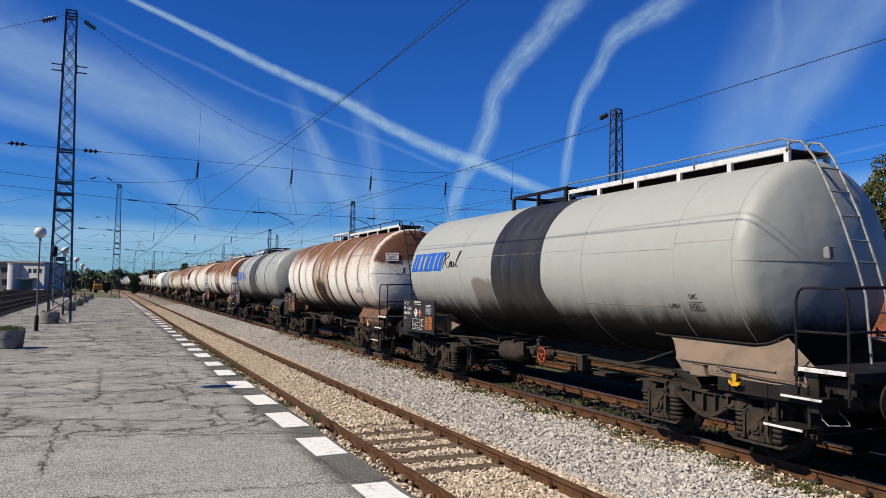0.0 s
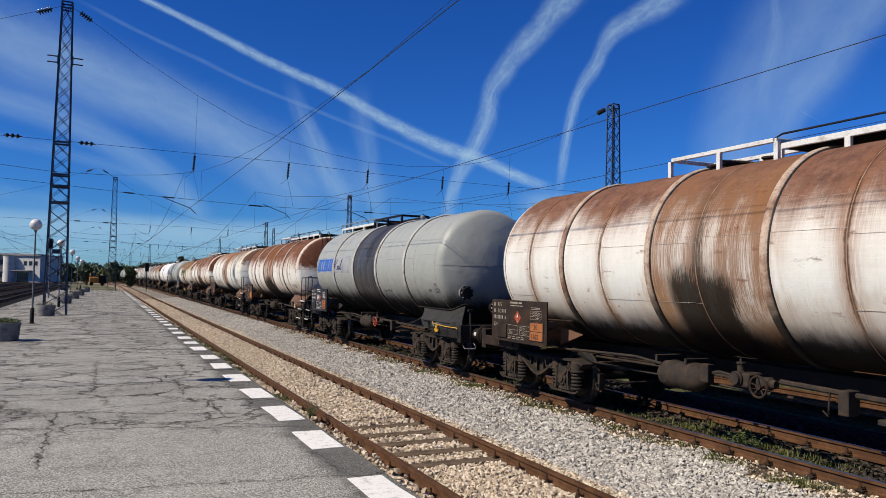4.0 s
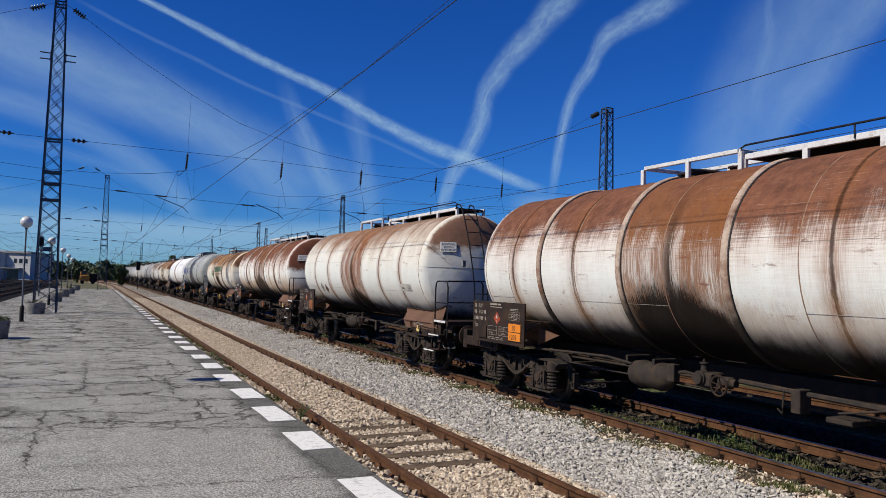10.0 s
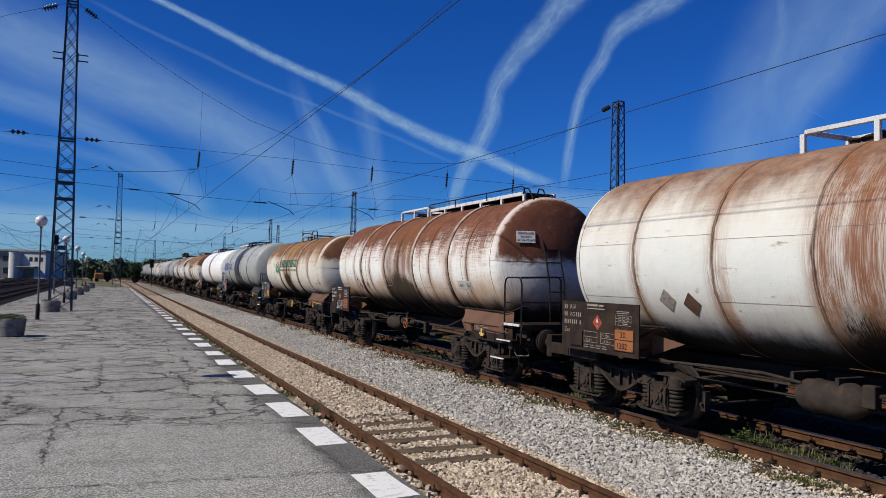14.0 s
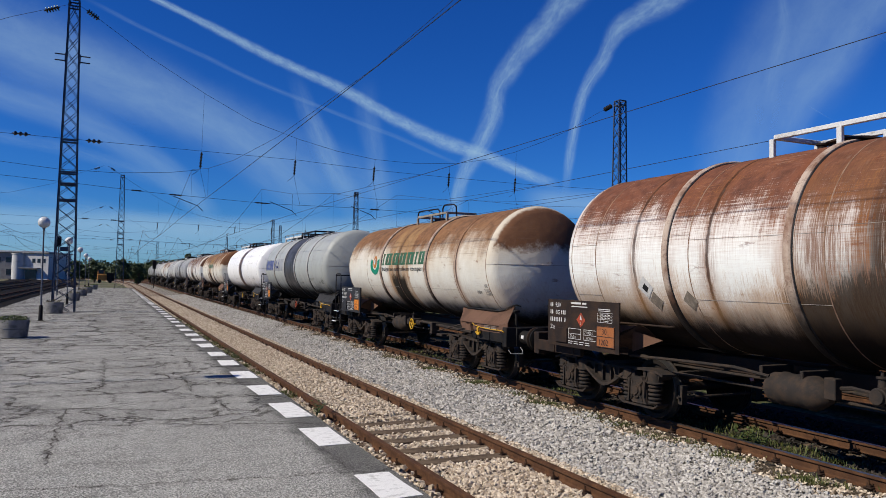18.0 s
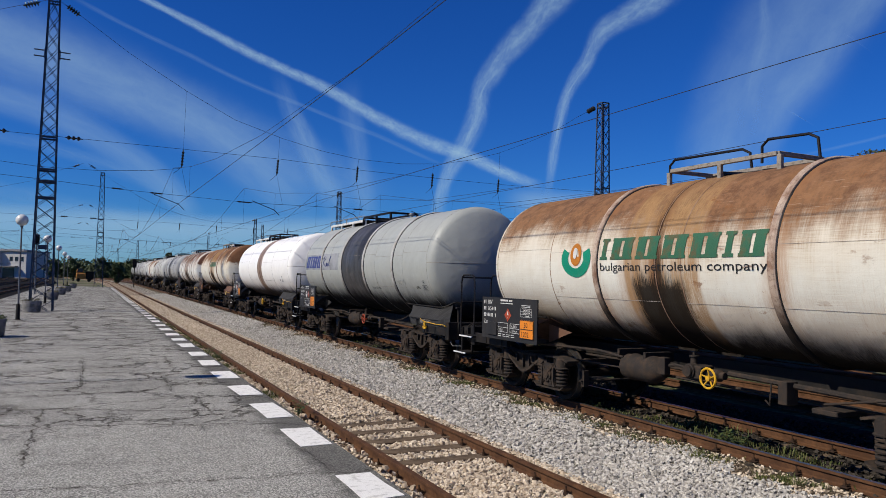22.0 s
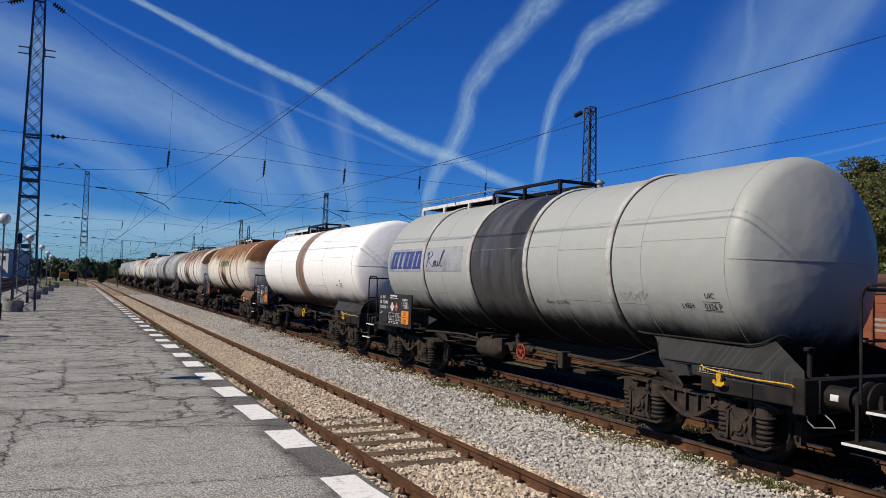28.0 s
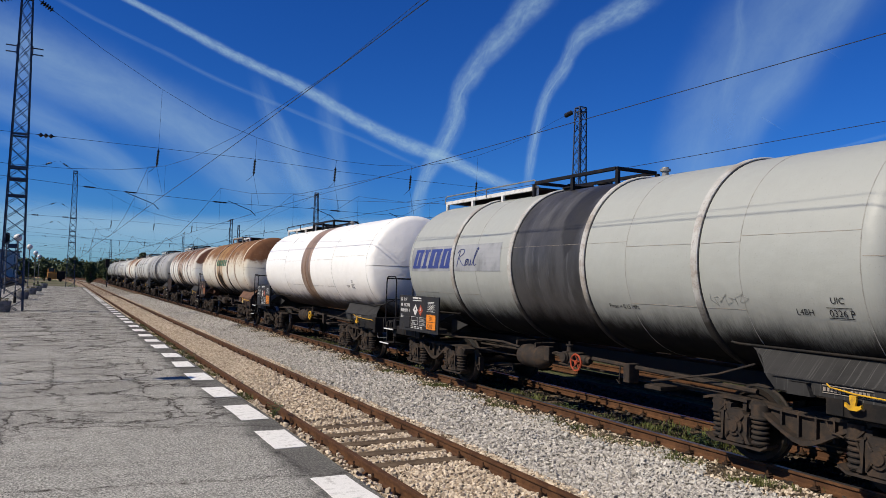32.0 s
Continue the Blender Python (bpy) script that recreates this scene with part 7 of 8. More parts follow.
def mast(name, x, y, top, wide, narrow, panels, label, near=False):
    root = thing(name, label, "lattice mast", pose(x, y, -0.15), "overhead line masts")
    corner = lambda sx, sy, z: (sx * (wide + (narrow - wide) * z / top) / 2, sy * (wide + (narrow - wide) * z / top) / 2, z)
    for sx in (-1, 1):
        for sy in (-1, 1):
            part("leg", G().tube([corner(sx, sy, 0), corner(sx, sy, top)], 0.055, 4), M_MAST, root)
    zs = [0.0]
    for k in range(panels):
        zs.append(top * (1 - (1 - (k + 1) / panels) ** 0.9))
    for face in range(4):
        g = G()
        for a, b in zip(zs, zs[1:]):
            c = [((-1, -1), (1, -1)), ((1, -1), (1, 1)), ((1, 1), (-1, 1)), ((-1, 1), (-1, -1))][face]
            for p, q in ((c[0], c[1]), (c[1], c[0])):
                s = strut(corner(*p, a), corner(*q, b), 0.022)
                if near:
                    part("brace", s, M_MAST, root)
                else:
                    g.add(s.v, s.f)
        if not near:
            part("lattice_face", g, M_MAST, root)
    t = narrow / 2
    for z in (top, top - 0.35):
        g = G()
        for sy in (-1, 1):
            g.tube([(-t, sy * t, z), (t, sy * t, z)], 0.05, 4)
            g.tube([(sy * t, -t, z), (sy * t, t, z)], 0.05, 4)
        part("head_frame", g, M_MAST, root)
    for z in (9.75, 7.95, 7.3, 6.4):
        if z < top - 3:
            w = (wide + (narrow - wide) * z / top) / 2 + 0.04
            for sy in (-1, 1):
                part("cross_beam", G().box(-w, w, sy * w - 0.04, sy * w + 0.04, z - 0.05, z + 0.05, 0.005), M_MAST, root)
    part("footing", G().box(-wide / 2 - 0.25, wide / 2 + 0.25, -wide / 2 - 0.25, wide / 2 + 0.25, -0.25, 0.17, 0.02), M_CONCRETE, root)
    return root


m1 = mast("line_mast", -2.37, 46, 17.75, 1.12, 0.52, 22, "tall blue-grey lattice mast standing on the platform", True)
for sx in (-1, 1):
    g = G()
    for z in (14.15, 14.5):
        g.tube([(sx * 0.32, 0, z + 0.15), (sx * 0.9, 0, z + 0.15)], 0.035, 6)
    g.tube([(sx * 0.36, 0, 14.2), (sx * 0.36, 0, 14.75)], 0.05, 6)
    part("bracket", g, M_MAST, m1)
mast("line_mast", 1.08, 114, 16.4, 1.1, 0.5, 20, "lattice mast beyond the platform's end")
rm = mast("line_mast", 35.9, 46, 16.5, 1.0, 0.62, 20, "lattice mast behind the train, with floodlights")
for sx in (-1, 1):
    g = G().box(-0.22, 0.22, -0.12, 0.12, -0.16, 0.16, 0.03)
    f = part("floodlight", g, M_BLACK, rm, "dark floodlight on the mast", at=pose(sx * 0.75, -0.5, 9.1, 20, 0, 0))
    part("lens", G().box(-0.17, 0.17, -0.135, -0.12, -0.12, 0.12, 0.005), M_PANE, f)
    part("arm", G().tube([(0, 0, 0), (-sx * 0.5, 0.3, -0.1)], 0.03, 6), M_BLACK, f)
mast("line_mast", 36.0, 114, 16.2, 1.0, 0.5, 16, "lattice mast across the yard")
mast("line_mast", -23.9, 114, 13.0, 1.0, 0.45, 14, "lattice mast beside the tracks behind the platform")
for x, y, t in ((36.2, 182, 16.2), (40.1, 192, 15.5), (36, 260, 15.5), (13.2, 250, 12.6), (-30, 182, 13), (10.0, 330, 12.0), (-9.2, 190, 9.0)):
    mast("line_mast", x, y, t, 0.95, 0.45, 12, "far lattice mast of the station yard")


def insulator(g, a, b, discs=4, r=0.10):
    """A string of ribbed discs between two points."""
    a, b = Vector(a), Vector(b)
    d = (b - a)
    n = d.length
    prof = [(0, 0.02)]
    for k in range(discs):
        h = n * (0.08 + 0.84 * k / discs)
        w = n * 0.84 / discs
        prof += [(h, 0.035), (h + w * 0.25, r), (h + w * 0.5, r * 0.9), (h + w * 0.8, 0.035)]
    prof.append((n, 0.02))
    g.lathe(a, d, prof, 10)
    return g


SPAN_R = [(-2.1, 17.4), (-1.4, 17.0), (1.6, 15.0), (4.83, 13.19), (7.67, 11.8), (10.63, 10.95), (13.2, 10.4), (15.86, 10.07), (18.9, 10.05), (21.92, 10.31), (24.2, 10.8), (26.48, 11.5), (28.9, 12.5), (31.28, 13.64), (33.4, 14.95), (35.6, 16.2)]
SPAN_L = [(-2.6, 17.4), (-5.5, 16.2), (-9, 14.4), (-14, 12.9), (-19, 12.3), (-24, 12.6)]
HANG = (4.8, 10.5, 15.8, 21.3, 26.6)


def headspan(y, shift, near):
    root = thing("head_span", "sagging cross-span of overhead wires with insulators", "overhead wires", pose(shift, y, 0), "cross-spans of overhead wires")
    thick = 0.011 if near else 0.014
    for dz in (0.0,):
        part("span_wire", G().tube([(x, 0, z - dz * (0.4 + 0.6 * abs(math.sin(x * 0.3)))) for x, z in SPAN_R], thick, 5), M_WIRE, root)
    part("span_wire", G().tube([(x, 0, z) for x, z in SPAN_L], thick, 5), M_WIRE, root)
    part("upper_cross_wire", G().tube([(-24, 0, 9.9), (-5.6, 0, 9.77), (-0.85, 0, 9.73), (4.94, 0, 9.67), (10.66, 0, 9.61), (15.87, 0, 9.36), (21.28, 0, 9.27), (26.5, 0, 9.22), (35.8, 0, 9.3)], thick, 5), M_WIRE, root)
    part("lower_cross_wire", G().tube([(-24, 0, 7.7), (-5.5, 0, 7.45), (-2.48, 0, 7.28), (1.64, 0, 7.0), (7.46, 0, 6.76), (9.19, 0, 6.72), (14.36, 0, 6.76), (18.35, 0, 6.7), (28, 0, 6.8), (35.8, 0, 7.0)], thick, 5), M_WIRE, root)
    part("left_messenger", G().tube([(-9, 0, 8.5), (-5.52, 0, 8.19), (-2.79, 0, 7.98), (0.1, 0, 8.0), (2.84, 0, 8.22), (4.58, 0, 8.5)], thick, 5), M_WIRE, root)
    g = lambda: G()
    part("insulator", insulator(g(), (-1.75, 0, 17.2), (-1.05, 0, 16.75), 5, 0.16), M_INSUL, root)
    part("insulator", insulator(g(), (-3.1, 0, 17.15), (-3.9, 0, 16.8), 5, 0.18), M_INSUL, root)
    part("insulator", insulator(g(), (35.1, 0, 15.9), (34.3, 0, 15.45), 4, 0.2), M_INSUL, root)
    part("insulator", insulator(g(), (36.6, 0, 9.2), (37.3, 0, 8.6), 4, 0.12), M_INSUL, root)
    for a, b, z in ((-1.55, -0.65, 9.73), (-5.2, -4.3, 9.8), (0.9, 1.5, 7.05), (3.0, 3.7, 6.93), (8.0, 8.9, 6.74), (15.5, 16.2, 6.74)):
        part("insulator", insulator(g(), (a, 0, z), (b, 0, z - 0.02), 3, 0.13 if z > 9 else 0.05), M_INSUL, root)
    for x in HANG:
        zs = np.interp(x, [q[0] for q in SPAN_R], [q[1] for q in SPAN_R])
        part("drop_wire", G().tube([(x, 0, zs), (x - 0.05, 0, 9.6)], 0.008, 4), M_WIRE, root)
        part("insulator", insulator(g(), (x - 0.05, 0, 9.62), (x - 0.12, 0, 8.55), 5, 0.085), M_INSUL, root)
        part("hanger", G().tube([(x - 0.12, 0, 8.6), (x - 0.35, 0, 8.35), (x - 0.55, 0, 8.2)], 0.012, 5).tube([(x - 0.12, 0, 8.6), (x + 0.3, 0, 6.75)], 0.008, 4), M_WIRE, root)
        part("registration_arm", G().tube([(x - 1.6, 0, 6.85), (x - 0.2, 0, 6.35), (x + 0.1, 0, 6.05)], 0.022, 5), M_WIRE, root)
    return root


headspan(46, 0, True)
headspan(114, 1.2, False)
headspan(182, 1.0, False)
headspan(250, 0, False)

SUPPORTS = [-22, 46, 114, 182, 250]


def catenary(x0, zc, zm, low, label, stag=0.25, power=2.0, thick=0.0032):
    root = thing("catenary", label, "overhead line", pose(0, 0, 0), "catenaries over the tracks")
    contact, mess = [], []
    for a, b in zip(SUPPORTS, SUPPORTS[1:]):
        for k in range(8):
            f = k / 8
            y = a + (b - a) * f
            x = x0 + stag * math.cos(math.pi * (y + 22) / 68)
            contact.append((x, y, zc[0] + (zc[1] - zc[0]) * math.sin(math.pi * f) ** 2))
            mess.append((x, y, max(contact[-1][2] + 0.005, low + (zm - low) * abs(2 * f - 1) ** power)))
    part("contact_wire", G().tube(contact, [thick + 0.00015 * max(0, q[1] - 4) for q in contact], 5), M_WIRE, root)
    part("messenger_wire", G().tube(mess, [0.003 + 0.00015 * max(0, q[1] - 4) for q in mess], 5), M_WIRE, root)
    for i in range(len(contact)):
        if mess[i][2] - contact[i][2] > 0.15 and 30 < contact[i][1] < 130:
            part("dropper", G().tube([contact[i], mess[i]], 0.006, 4), M_WIRE, root)
    return root


catenary(4.12, (6.06, 5.92), 8.5, 5.92, "contact and messenger wire over the near track", -0.1, 1.78, 0.006)
catenary(8.6, (5.4, 5.37), 7.6, 5.0, "contact and messenger wire over the train", 0.2)
catenary(13.2, (5.45, 5.4), 7.6, 5.0, "contact and messenger wire over a far track", 0.2)
catenary(17.6, (5.65, 5.65), 7.8, 5.2, "contact and messenger wire over a far track", 0.2)
catenary(23.0, (5.6, 5.6), 7.8, 5.2, "contact and messenger wire over a far track", 0.2)
catenary(-8.6, (5.6, 5.6), 7.9, 6.1, "contact and messenger wire behind the platform", 0.2)
catenary(-13.0, (5.6, 5.6), 7.9, 6.1, "contact and messenger wire behind the platform", 0.2)

# ---- platform furniture ----
def globe_lamp(x, y, h):
    root = thing("platform_lamp", "slim platform lamp post with a white globe", "lamp post", pose(x, y, 0), "platform lamps")
    part("post", G().lathe((0, 0, 0.7), (0, 0, 1), [(0, 0.045), (0.02, 0.04), (h - 1.1, 0.032), (h - 1.02, 0.06), (h - 0.97, 0.06)], 10), M_POLE, root)
    part("base", G().lathe((0, 0, 0), (0, 0, 1), [(0, 0.13), (0.02, 0.13), (0.04, 0.09), (0.66, 0.085), (0.72, 0.05)], 12), M_BLACK, root, "black base sleeve")
    prof = [(0.26 * (1 - math.cos(math.pi * k / 12)), 0.26 * math.sin(math.pi * k / 12)) for k in range(13)]
    part("globe", G().lathe((0, 0, h - 0.28), (0, 0, 1), prof, 20, True, False), M_GLOBE, root, "white opal globe")


for x, y, h in ((-2.8, 16.8, 4.45), (-2.86, 37.9, 4.5), (-2.7, 56.5, 4.4), (-2.75, 78, 4.4), (-2.85, 99, 4.3), (-2.9, 117, 4.2)):
    globe_lamp(x, y, h)


def planter(x, y, plants=1.0):
    root = thing("planter", "round concrete planter with low green plants" if plants > 0.5 else "round concrete planter with sparse dry plants", "planter", pose(x, y, 0), "platform planters")
    part("bowl", G().lathe((0, 0, 0), (0, 0, 1), [(0, 0.36), (0.03, 0.43), (0.3, 0.46), (0.305, 0.447), (0.325, 0.447), (0.33, 0.465), (0.56, 0.48), (0.6, 0.47), (0.6, 0.41), (0.55, 0.40)], 28), M_CONCRETE, root)
    part("soil", G().lathe((0, 0, 0.5), (0, 0, 1), [(0, 0.40), (0.03, 0.39), (0.06, 0.0)], 20), M_SOIL, root)
    g = G()
    for _ in range(int(500 * plants)):
        a, q = random.uniform(0, 6.283), 0.49 * math.sqrt(random.random())
        p = Vector((q * math.cos(a), q * math.sin(a), 0.56 + random.uniform(0, 0.16) * (1.2 - q)))
        if q > 0.4:
            p.z -= random.uniform(0, 0.12)
        d = Vector((random.uniform(-1, 1), random.uniform(-1, 1), random.uniform(0.1, 1))).normalized() * 0.06
        w = d.orthogonal().normalized() * 0.025
        g.add([p, p + d * 0.5 + w, p + d, p + d * 0.5 - w], [(0, 1, 2, 3)])
    me = part("planting", g, M_LEAF if plants > 0.5 else M_DRY, root)
    tagged(me, "low green plants" if plants > 0.5 else "dry stalks", kind="stuff")


for x, y, k in ((-2.93, 28.3, 1.0), (-2.74, 44.6, 0.3), (-2.6, 64.0, 0.4), (-2.45, 77.0, 0.5), (-2.25, 89.0, 0.6), (-2.0, 106.7, 0.6)):
    planter(x, y, k)

g = thing("track_signal", "dark signal head on a slim mast", "railway signal", pose(-4.6, 78, 0))
part("post", G().tube([(0, 0, 0), (0, 0, 5.7)], 0.07, 8), M_POLE, g)
part("head", G().box(-0.22, 0.22, -0.1, 0.1, 4.65, 5.6, 0.06), M_BLACK, g)
part("number_board", G().box(0.1, 0.85, -0.12, -0.07, 4.2, 4.62, 0.02), M_MAST, g)
g = thing("track_signal", "dark dwarf signal beside the far track", "railway signal", pose(6.4, 128, -0.2))
part("post", G().tube([(0, 0, 0), (0, 0, 3.6)], 0.07, 8), M_BLACK, g)
part("head", G().box(-0.3, 0.3, -0.12, 0.12, 3.2, 4.6, 0.06), M_BLACK, g)

# ---- buildings on the far left ----
def window(parent, x, y, z, w, h):
    f = part("window", G().box(x - w / 2, x + w / 2, y - 0.06, y, z, z + h, 0.01), M_GREYWALL, parent)
    part("pane", G().box(x - w / 2 + 0.08, x + w / 2 - 0.08, y - 0.075, y - 0.062, z + 0.08, z + h - 0.08, 0.002), M_PANE, f)


hall = thing("yard_building", "white rendered yard building with a round stair tower", "building", pose(-25.2, 250, -0.42, 0, 0, -28))
part("stair_tower", G().lathe((0, 0, 0), (0, 0, 1), [(0, 1.75), (7.6, 1.75), (7.65, 1.85), (7.9, 1.85), (7.95, 0.0)], 24), M_WALL, hall, "white round stair tower")
part("wing", G().box(1.4, 9.2, 0.2, 12, 0, 8.0, 0.05), M_WALL, hall)
part("wing_roof", G().box(1.1, 9.5, -0.2, 12.4, 8.0, 8.35, 0.05), M_GREYWALL, hall)
part("canopy", G().box(0.9, 6.8, -1.4, 0.2, 3.5, 3.75, 0.03), M_GREYWALL, hall)
part("garage_door", G().box(2.2, 5.6, 0.05, 0.2, 0, 3.1, 0.02), M_PANE, hall, "dark garage door")
for k in range(3):
    window(hall, 4.6 + 1.6 * k, 0.2, 5.2, 1.0, 1.3)
depot = thing("depot_building", "long grey depot building with a flat roof", "building", pose(-45, 272, -0.42, 0, 0, -12))
part("wall", G().box(-30, 26, 0, 14, 0, 8.6, 0.05), M_GREYWALL, depot)
part("roof", G().box(-30.5, 26.5, -0.6, 14.5, 8.6, 9.2, 0.05), M_WALL, depot)
for k in range(14):
    window(depot, -27 + 3.9 * k, 0, 5.4, 2.6, 1.7)
    if k % 2:
        window(depot, -27 + 3.9 * k, 0, 1.4, 2.2, 2.0)

trolley = thing("works_vehicle", "small orange rail works vehicle with a dark cab", "works vehicle", pose(-1.6, 205, -0.4))
part("body", G().box(-1.6, 0.6, -1.5, 1.5, 0.6, 2.2, 0.15), M_WORKS, trolley)
part("cab", G().box(-1.5, 0.1, -1.3, 1.2, 2.2, 3.1, 0.15), M_WORKS, trolley)
part("cab_window", G().box(-1.3, -0.1, -1.36, -1.3, 2.4, 3.3, 0.02), M_PANE, trolley)
part("bonnet", G().box(0.6, 2.4, -1.2, 1.2, 0.6, 2.6, 0.1), M_BLACK, trolley)
for x in (-1.0, 1.4):
    part("wheel", G().lathe((x, -1.6, 0.45), (0, 1, 0), [(0, 0.2), (0.02, 0.45), (0.25, 0.45), (0.28, 0.2)], 14), M_BLACK, trolley)


# ---- trees ----
def leaf_cloud(g, centre, radius, count, size, rng):
    c = np.array(centre)
    u = rng.normal(size=(count, 3))
    u /= np.linalg.norm(u, axis=1)[:, None]
    p = c + u * np.array(radius) * (rng.uniform(0.25, 1.0, (count, 1)) ** 0.45)
    d = rng.normal(size=(count, 3))
    d /= np.linalg.norm(d, axis=1)[:, None]
    e = np.cross(d, rng.normal(size=(count, 3)))
    e /= np.linalg.norm(e, axis=1)[:, None]
    s = size * rng.uniform(0.6, 1.4, (count, 1))
    for q, a, b in zip(p, d * s, e * s * 0.55):
        g.v += [tuple(q - a), tuple(q + b), tuple(q + a), tuple(q - b)]
        o = len(g.v)
        g.f.append((o - 4, o - 3, o - 2, o - 1))
        g.s.append(False)


def crown_mesh(g, mat, name="crown"):
    me = bpy.data.meshes.new(name)
    me.from_pydata(g.v, [], g.f)
    me.materials.append(mat)
    return me


def tree(x, y, h, wide, label, mat, clumps=26, leaves=150, size=0.20, slim=False, seed=1):
    rng = np.random.default_rng(seed)
    root = thing("tree", label, "tree", pose(x, y, -0.42))
    t = G()
    t.tube([(0, 0, 0), (0.1, 0.05, h * 0.3), (0.0, 0.15, h * 0.6), (0.1, 0.1, h * 0.92)], [0.26, 0.2, 0.13, 0.04], 8)
    g = G()
    for k in range(clumps):
        f = (k + 0.5) / clumps
        z = h * ((0.12 if slim else 0.22) + (0.86 if slim else 0.74) * f)
        prof = (math.sin(math.pi * min(1, 0.12 + f * 0.86)) ** 0.7) * wide
        a, q = rng.uniform(0, 6.283), prof * rng.uniform(0.2, 0.85)
        c = (q * math.cos(a), q * math.sin(a), z + rng.uniform(-0.3, 0.3))
        t.tube([(0.05, 0.08, z * 0.7), (c[0] * 0.5, c[1] * 0.5, z * 0.86), c], [0.07, 0.045, 0.015], 5)
        rr = rng.uniform(0.55, 1.0) * (0.7 if slim else wide * 0.34)
        leaf_cloud(g, c, (rr, rr, rr * (1.5 if slim else 0.8)), leaves, size, rng)
    part("trunk", t, M_BARK, root)
    part("crown", crown_mesh(g, mat), None, root)


tree(46.5, 27.3, 11.2, 4.0, "broad leafy tree turning yellow-green", M_LEAF_WARM, 52, 739, 0.082, seed=2)
tree(45.5, 39.6, 10.9, 1.3, "slender poplar with green leaves", M_LEAF, 44, 563, 0.075, True, seed=3)
tree(45.7, 38.5, 11.3, 1.3, "slender poplar with green leaves", M_LEAF, 39, 528, 0.075, True, seed=4)
tree(49, 33.5, 8.6, 3.4, "broad green tree behind the yard", M_LEAF, 39, 598, 0.082, seed=5)
tree(47, 45.0, 8.2, 3.2, "broad green tree behind the yard", M_LEAF, 39, 598, 0.082, seed=6)
tree(50, 20.5, 10.5, 4.2, "broad leafy tree turning yellow-green", M_LEAF_WARM, 44, 598, 0.095, seed=7)
tree(48.2, 35.6, 10.0, 3.3, "dense dark green tree behind the yard", M_LEAF, 44, 672, 0.088, seed=41)
tree(47.6, 31.4, 12.0, 3.2, "dense tall tree turning yellow-green", M_LEAF_WARM, 50, 672, 0.088, seed=42)
tree(49.5, 38.2, 8.7, 3.0, "dense dark green tree behind the yard", M_LEAF, 44, 600, 0.088, seed=43)
tree(50.5, 41.5, 7.6, 3.0, "broad green tree behind the yard", M_LEAF, 40, 500, 0.1, seed=44)
tree(52, 13, 10.0, 4.0, "broad green tree behind the yard", M_LEAF, 39, 330, 0.14, seed=8)
tree(49, 54, 8.0, 3.6, "broad green tree behind the yard", M_LEAF, 33, 330, 0.14, seed=9)
tree(50, 66, 8.5, 3.8, "broad green tree behind the yard", M_LEAF_WARM, 33, 330, 0.14, seed=10)
for k, (x, y, h) in enumerate(((5.5, 175, 4.6), (9.5, 188, 4.4), (14, 205, 5.6), (-4, 215, 5.4), (3, 235, 6.6), (12, 255, 6.4), (25, 270, 9.5), (29, 275, 8), (35, 285, 7.5), (-10, 240, 5.8), (-15, 262, 6.4))):
    tree(x, y, h, h * 0.42, "leafy green tree at the yard's far end", M_WOODS, 18, 110, 0.42, seed=20 + k)

rng = np.random.default_rng(5)
g = G()
for k in range(190):
    x = -95 + 1.0 * k + rng.uniform(-1, 1)
    y = 300 + 0.1 * abs(x) + rng.uniform(-12, 25)
    h = rng.uniform(3.6, 7.2) + 1.6 * math.sin(x * 0.11) * math.sin(x * 0.05)
    for j in range(3):
        leaf_cloud(g, (x + rng.uniform(-2, 2), y, h * (0.2 + 0.28 * j)), (3.0, 3.0, 2.0), 70, 0.6, rng)
tagged(new("far_woods", crown_mesh(g, M_WOODS, "far_woods")), "dark green woods along the horizon", "woods", kind="stuff")
g = G()
for k in range(120):
    x, y = 42 + rng.uniform(0, 14), -10 + 1.1 * k + rng.uniform(-1, 1)
    for j in range(2):
        leaf_cloud(g, (x, y, 0.8 + 1.2 * j + rng.uniform(0, 1.2)), (1.8, 1.8, 1.3), 70, 0.26, rng)
tagged(new("hedge", crown_mesh(g, M_LEAF, "hedge")), "tangled green bushes behind the yard tracks", "bushes", kind="stuff")
g = G()
for k in range(60):
    x, y = 4.5 + rng.uniform(0, 16), 150 + rng.uniform(0, 60)
    x = line_at(x + 8, y)[0]
    leaf_cloud(g, (x, y, 0.6 + rng.uniform(0, 1.6)), (2.2, 2.2, 1.5), 60, 0.4, rng)
tagged(new("far_bushes", crown_mesh(g, M_WOODS, "far_bushes")), "green bushes beside the bending track", "bushes", kind="stuff")


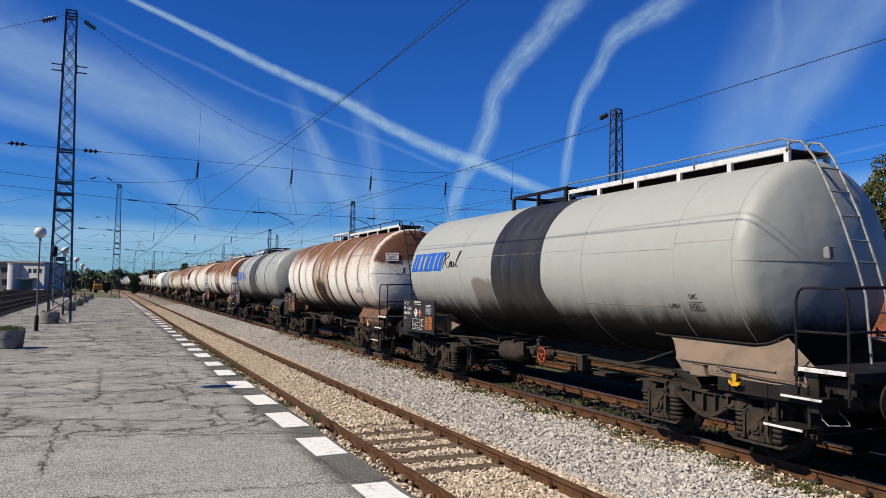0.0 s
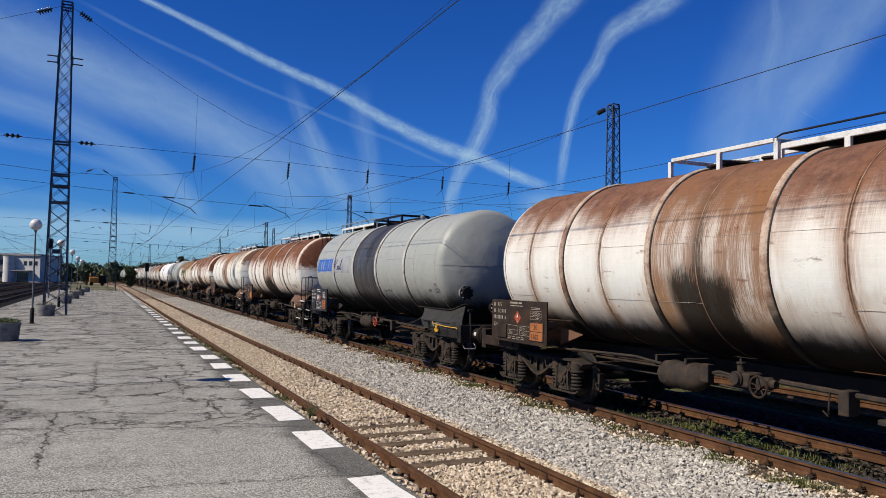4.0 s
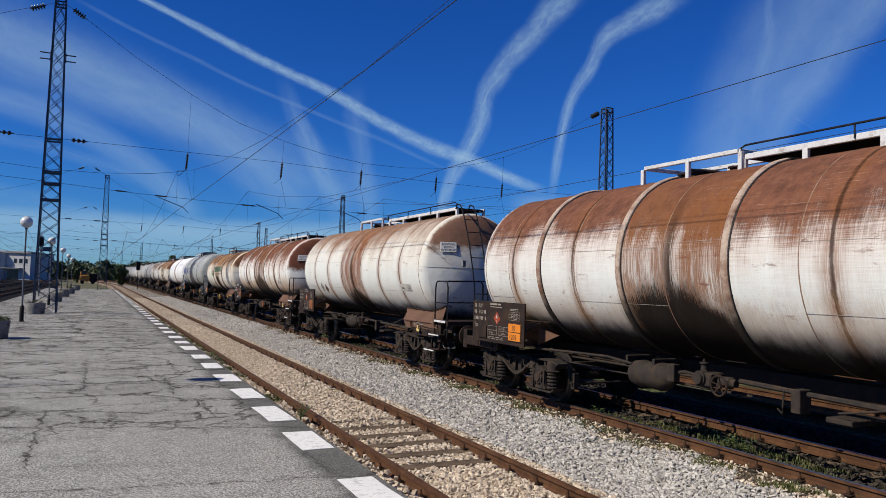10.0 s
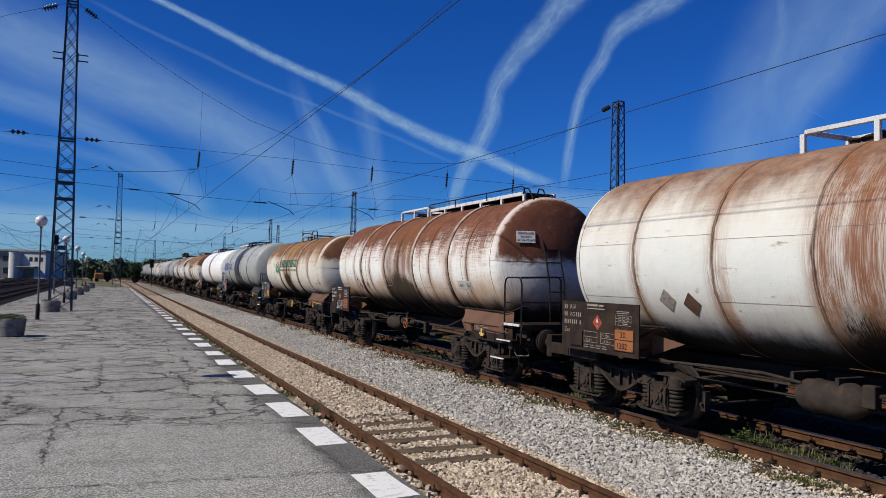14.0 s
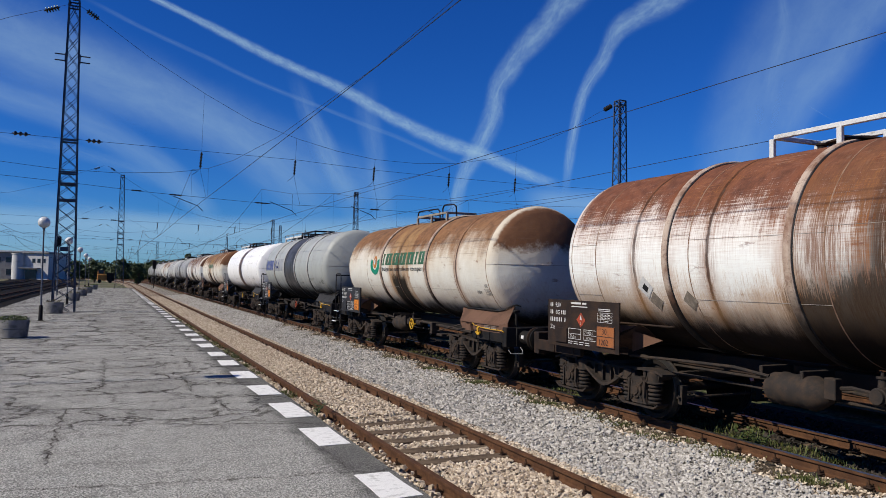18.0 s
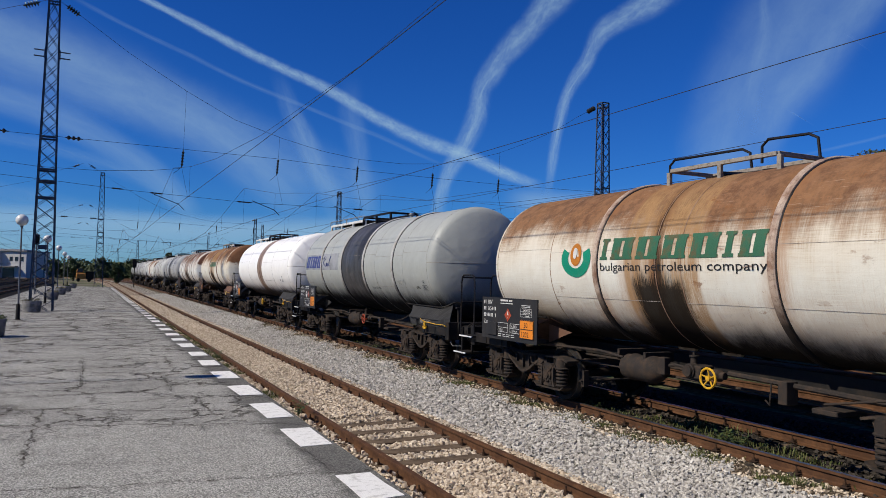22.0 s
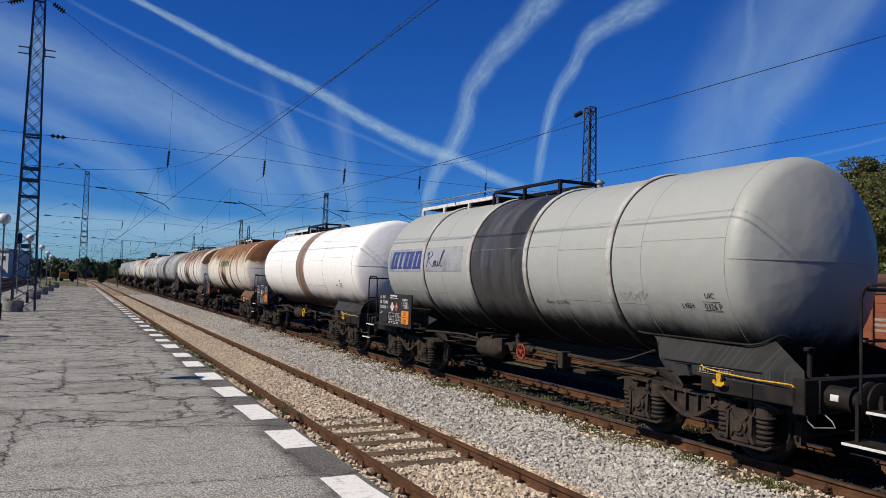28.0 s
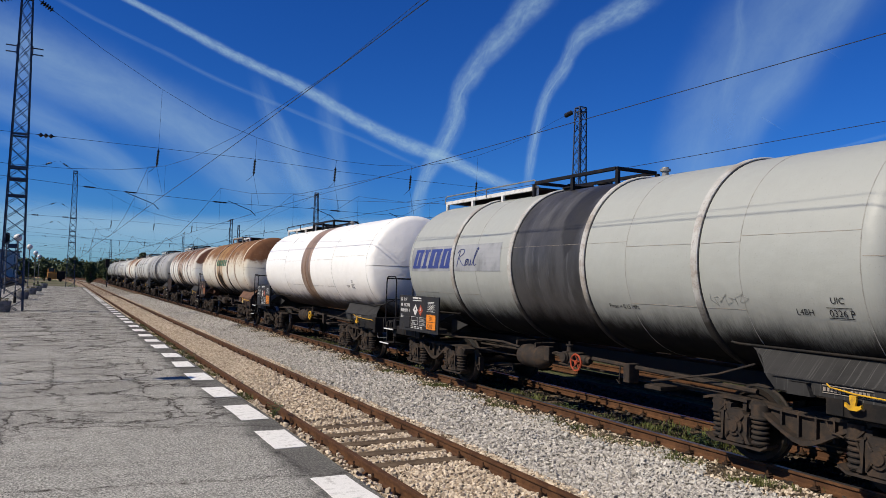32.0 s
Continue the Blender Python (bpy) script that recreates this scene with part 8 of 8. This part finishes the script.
# ---- red goods wagons behind the train ----
def goods_wagon(y0, y1, top, hood_mat):
    """A hopper wagon: plank sides whose ends draw in towards the chutes, a dark smooth hood above."""
    root = thing("goods_wagon", "red-brown hopper goods wagon with sloping ends", "goods wagon", pose(18.0, (y0 + y1) / 2, 0), "goods wagons behind the train")
    h = (y1 - y0) / 2
    n = 5
    for k in range(n):
        z = 1.22 + 0.205 * k
        short = h - 0.25 - 1.15 * (1 - (k + 0.5) / n)
        long_ = h - 0.25 - 1.15 * (1 - (k + 1.4) / n)
        for sx in (-1, 1):
            g = G().prism([(-short, z), (short, z), (long_, z + 0.198), (-long_, z + 0.198)], sx * 1.42, sx * 1.38)
            part("plank", g, M_PLANK, root)
    hood = G()
    loops = []
    for y, lo in ((-h, 2.5), (-h + 0.12, 2.32), (-h + 0.3, 2.25), (h - 0.3, 2.25), (h - 0.12, 2.32), (h, 2.5)):
        loops.append([(-1.45, y, lo), (1.45, y, lo), (1.45, y, top - 0.1), (1.36, y, top), (-1.36, y, top), (-1.45, y, top - 0.1)])
    hood.rings(loops, False)
    part("hood", hood, hood_mat, root, "smooth steel hood over the hopper")
    for sy in (-1, 1):
        part("slope_plate", G().plate([(-1.38, sy * (h - 0.28), 2.26), (1.38, sy * (h - 0.28), 2.26), (1.38, sy * (h - 1.5), 1.2), (-1.38, sy * (h - 1.5), 1.2)], 0.02), M_PLANK, root)
        for x in (-1.3, 1.3):
            part("post", G().box(x - 0.05, x + 0.05, sy * (h - 0.95) - 0.05, sy * (h - 0.95) + 0.05, 1.1, 2.0, 0.008), M_PLANK, root)
        part("ladder_rail", G().tube([(-1.3, sy * (h - 0.1), 1.15), (-1.34, sy * (h - 0.15), 1.6), (-1.4, sy * (h - 0.3), 2.25)], 0.02, 6), M_PLANK, root)
        for x in (-0.875, 0.875):
            part("buffer", buffer_shape(), M_BLACK, root, at=pose(0, 0, 0, 0, 0, 0 if sy < 0 else 180) @ pose(x, -h, 1.06))
        for dy in (-0.9, 0.9):
            part("wheelset", shared("wheelset", wheelset_shape, M_WHEEL), None, root, at=pose(0, sy * h * 0.66 + dy, 0.463))
        part("bogie", shared("bogie", side_frame_shape, M_BOGIE), None, root, at=pose(0, sy * h * 0.66, 0))
    for k in range(5):
        y = -h + 1.9 + (2 * h - 3.8) * k / 4
        part("stanchion", G().box(-1.50, -1.42, y - 0.05, y + 0.05, 1.1, 2.25, 0.01), M_PLANK, root)
    part("sole_bar", G().box(-1.4, 1.4, -h, h, 0.98, 1.16, 0.01), M_PLANK, root)
    for z, w, t in ((1.62, 0.62, 0.07), (1.5, 0.62, 0.07), (1.38, 0.4, 0.06)):
        part("number_bar", bars(G(), [(h - 1.9, z, w, t)], x=-1.425), M_LETTER_DIM, root)


goods_wagon(-4.2, 12.55, 2.72, M_HOPPER)
goods_wagon(13.8, 31.0, 2.72, M_PLANK)
goods_wagon(32.2, 45.6, 2.72, M_PLANK)


# ---- what moves ----
# seconds, metres that the train has rolled
ROLLED = [
    (0, 0.00), (0.5, 2.43), (1, 4.86), (1.5, 7.31), (2, 9.73), (2.5, 12.15), (3, 14.55), (3.5, 16.93), (5.5, 26.30), (6, 28.60), (6.5, 30.90), (7, 33.21), (7.5, 35.54), (8, 37.86), (8.5, 40.18), (9, 42.46), (9.5, 44.74), (10, 46.99), (10.5, 49.25), (11, 51.49), (11.5, 53.67), (12, 55.77), (12.5, 57.84), (13, 59.91), (13.5, 61.97), (14, 63.98), (14.5, 65.88), (16.5, 72.83), (17, 74.49), (17.5, 76.11), (18, 77.71), (18.5, 79.30), (19, 80.82), (19.5, 82.26), (20, 83.65), (20.5, 85.00), (21, 86.30), (21.5, 87.55), (22, 88.74), (22.5, 89.89), (23, 90.98), (23.5, 92.02), (24, 93.00), (24.5, 93.90), (25, 94.72), (25.5, 95.42), (27.5, 97.62), (28, 98.06), (28.5, 98.44), (29, 98.75), (29.5, 99.03), (30, 99.28), (30.5, 99.48), (31, 99.66), (31.5, 99.81), (32, 99.95),
]


def rolled(t):
    return float(np.interp(t, [q[0] for q in ROLLED], [q[1] for q in ROLLED]))


def motions():
    for root, centre in WAGONS:
        rows = []
        for t, s in ROLLED:
            x, y, a = line_at(TRACK_B, centre - s)
            rows.append((t, pose(x, y, 0, 0, 0, math.degrees(a))))
        walk(root, rows)
    # the wheels turn as far as the train rolls
    grid = np.linspace(0, 32, 1601)
    way = np.interp(grid, [q[0] for q in ROLLED], [q[1] for q in ROLLED])
    marks, last = [0.0], 0.0
    for t, s in zip(grid, way):
        if s - last > 0.5:
            marks.append(float(t))
            last = s
    if marks[-1] < 31.9:
        marks.append(32.0)
    turns = [(t, math.degrees(rolled(t) / 0.463)) for t in marks]
    for wheel, dy in WHEELSETS:
        walk(wheel, [(t, pose(0, dy, 0.463, a)) for t, a in turns])


motions()
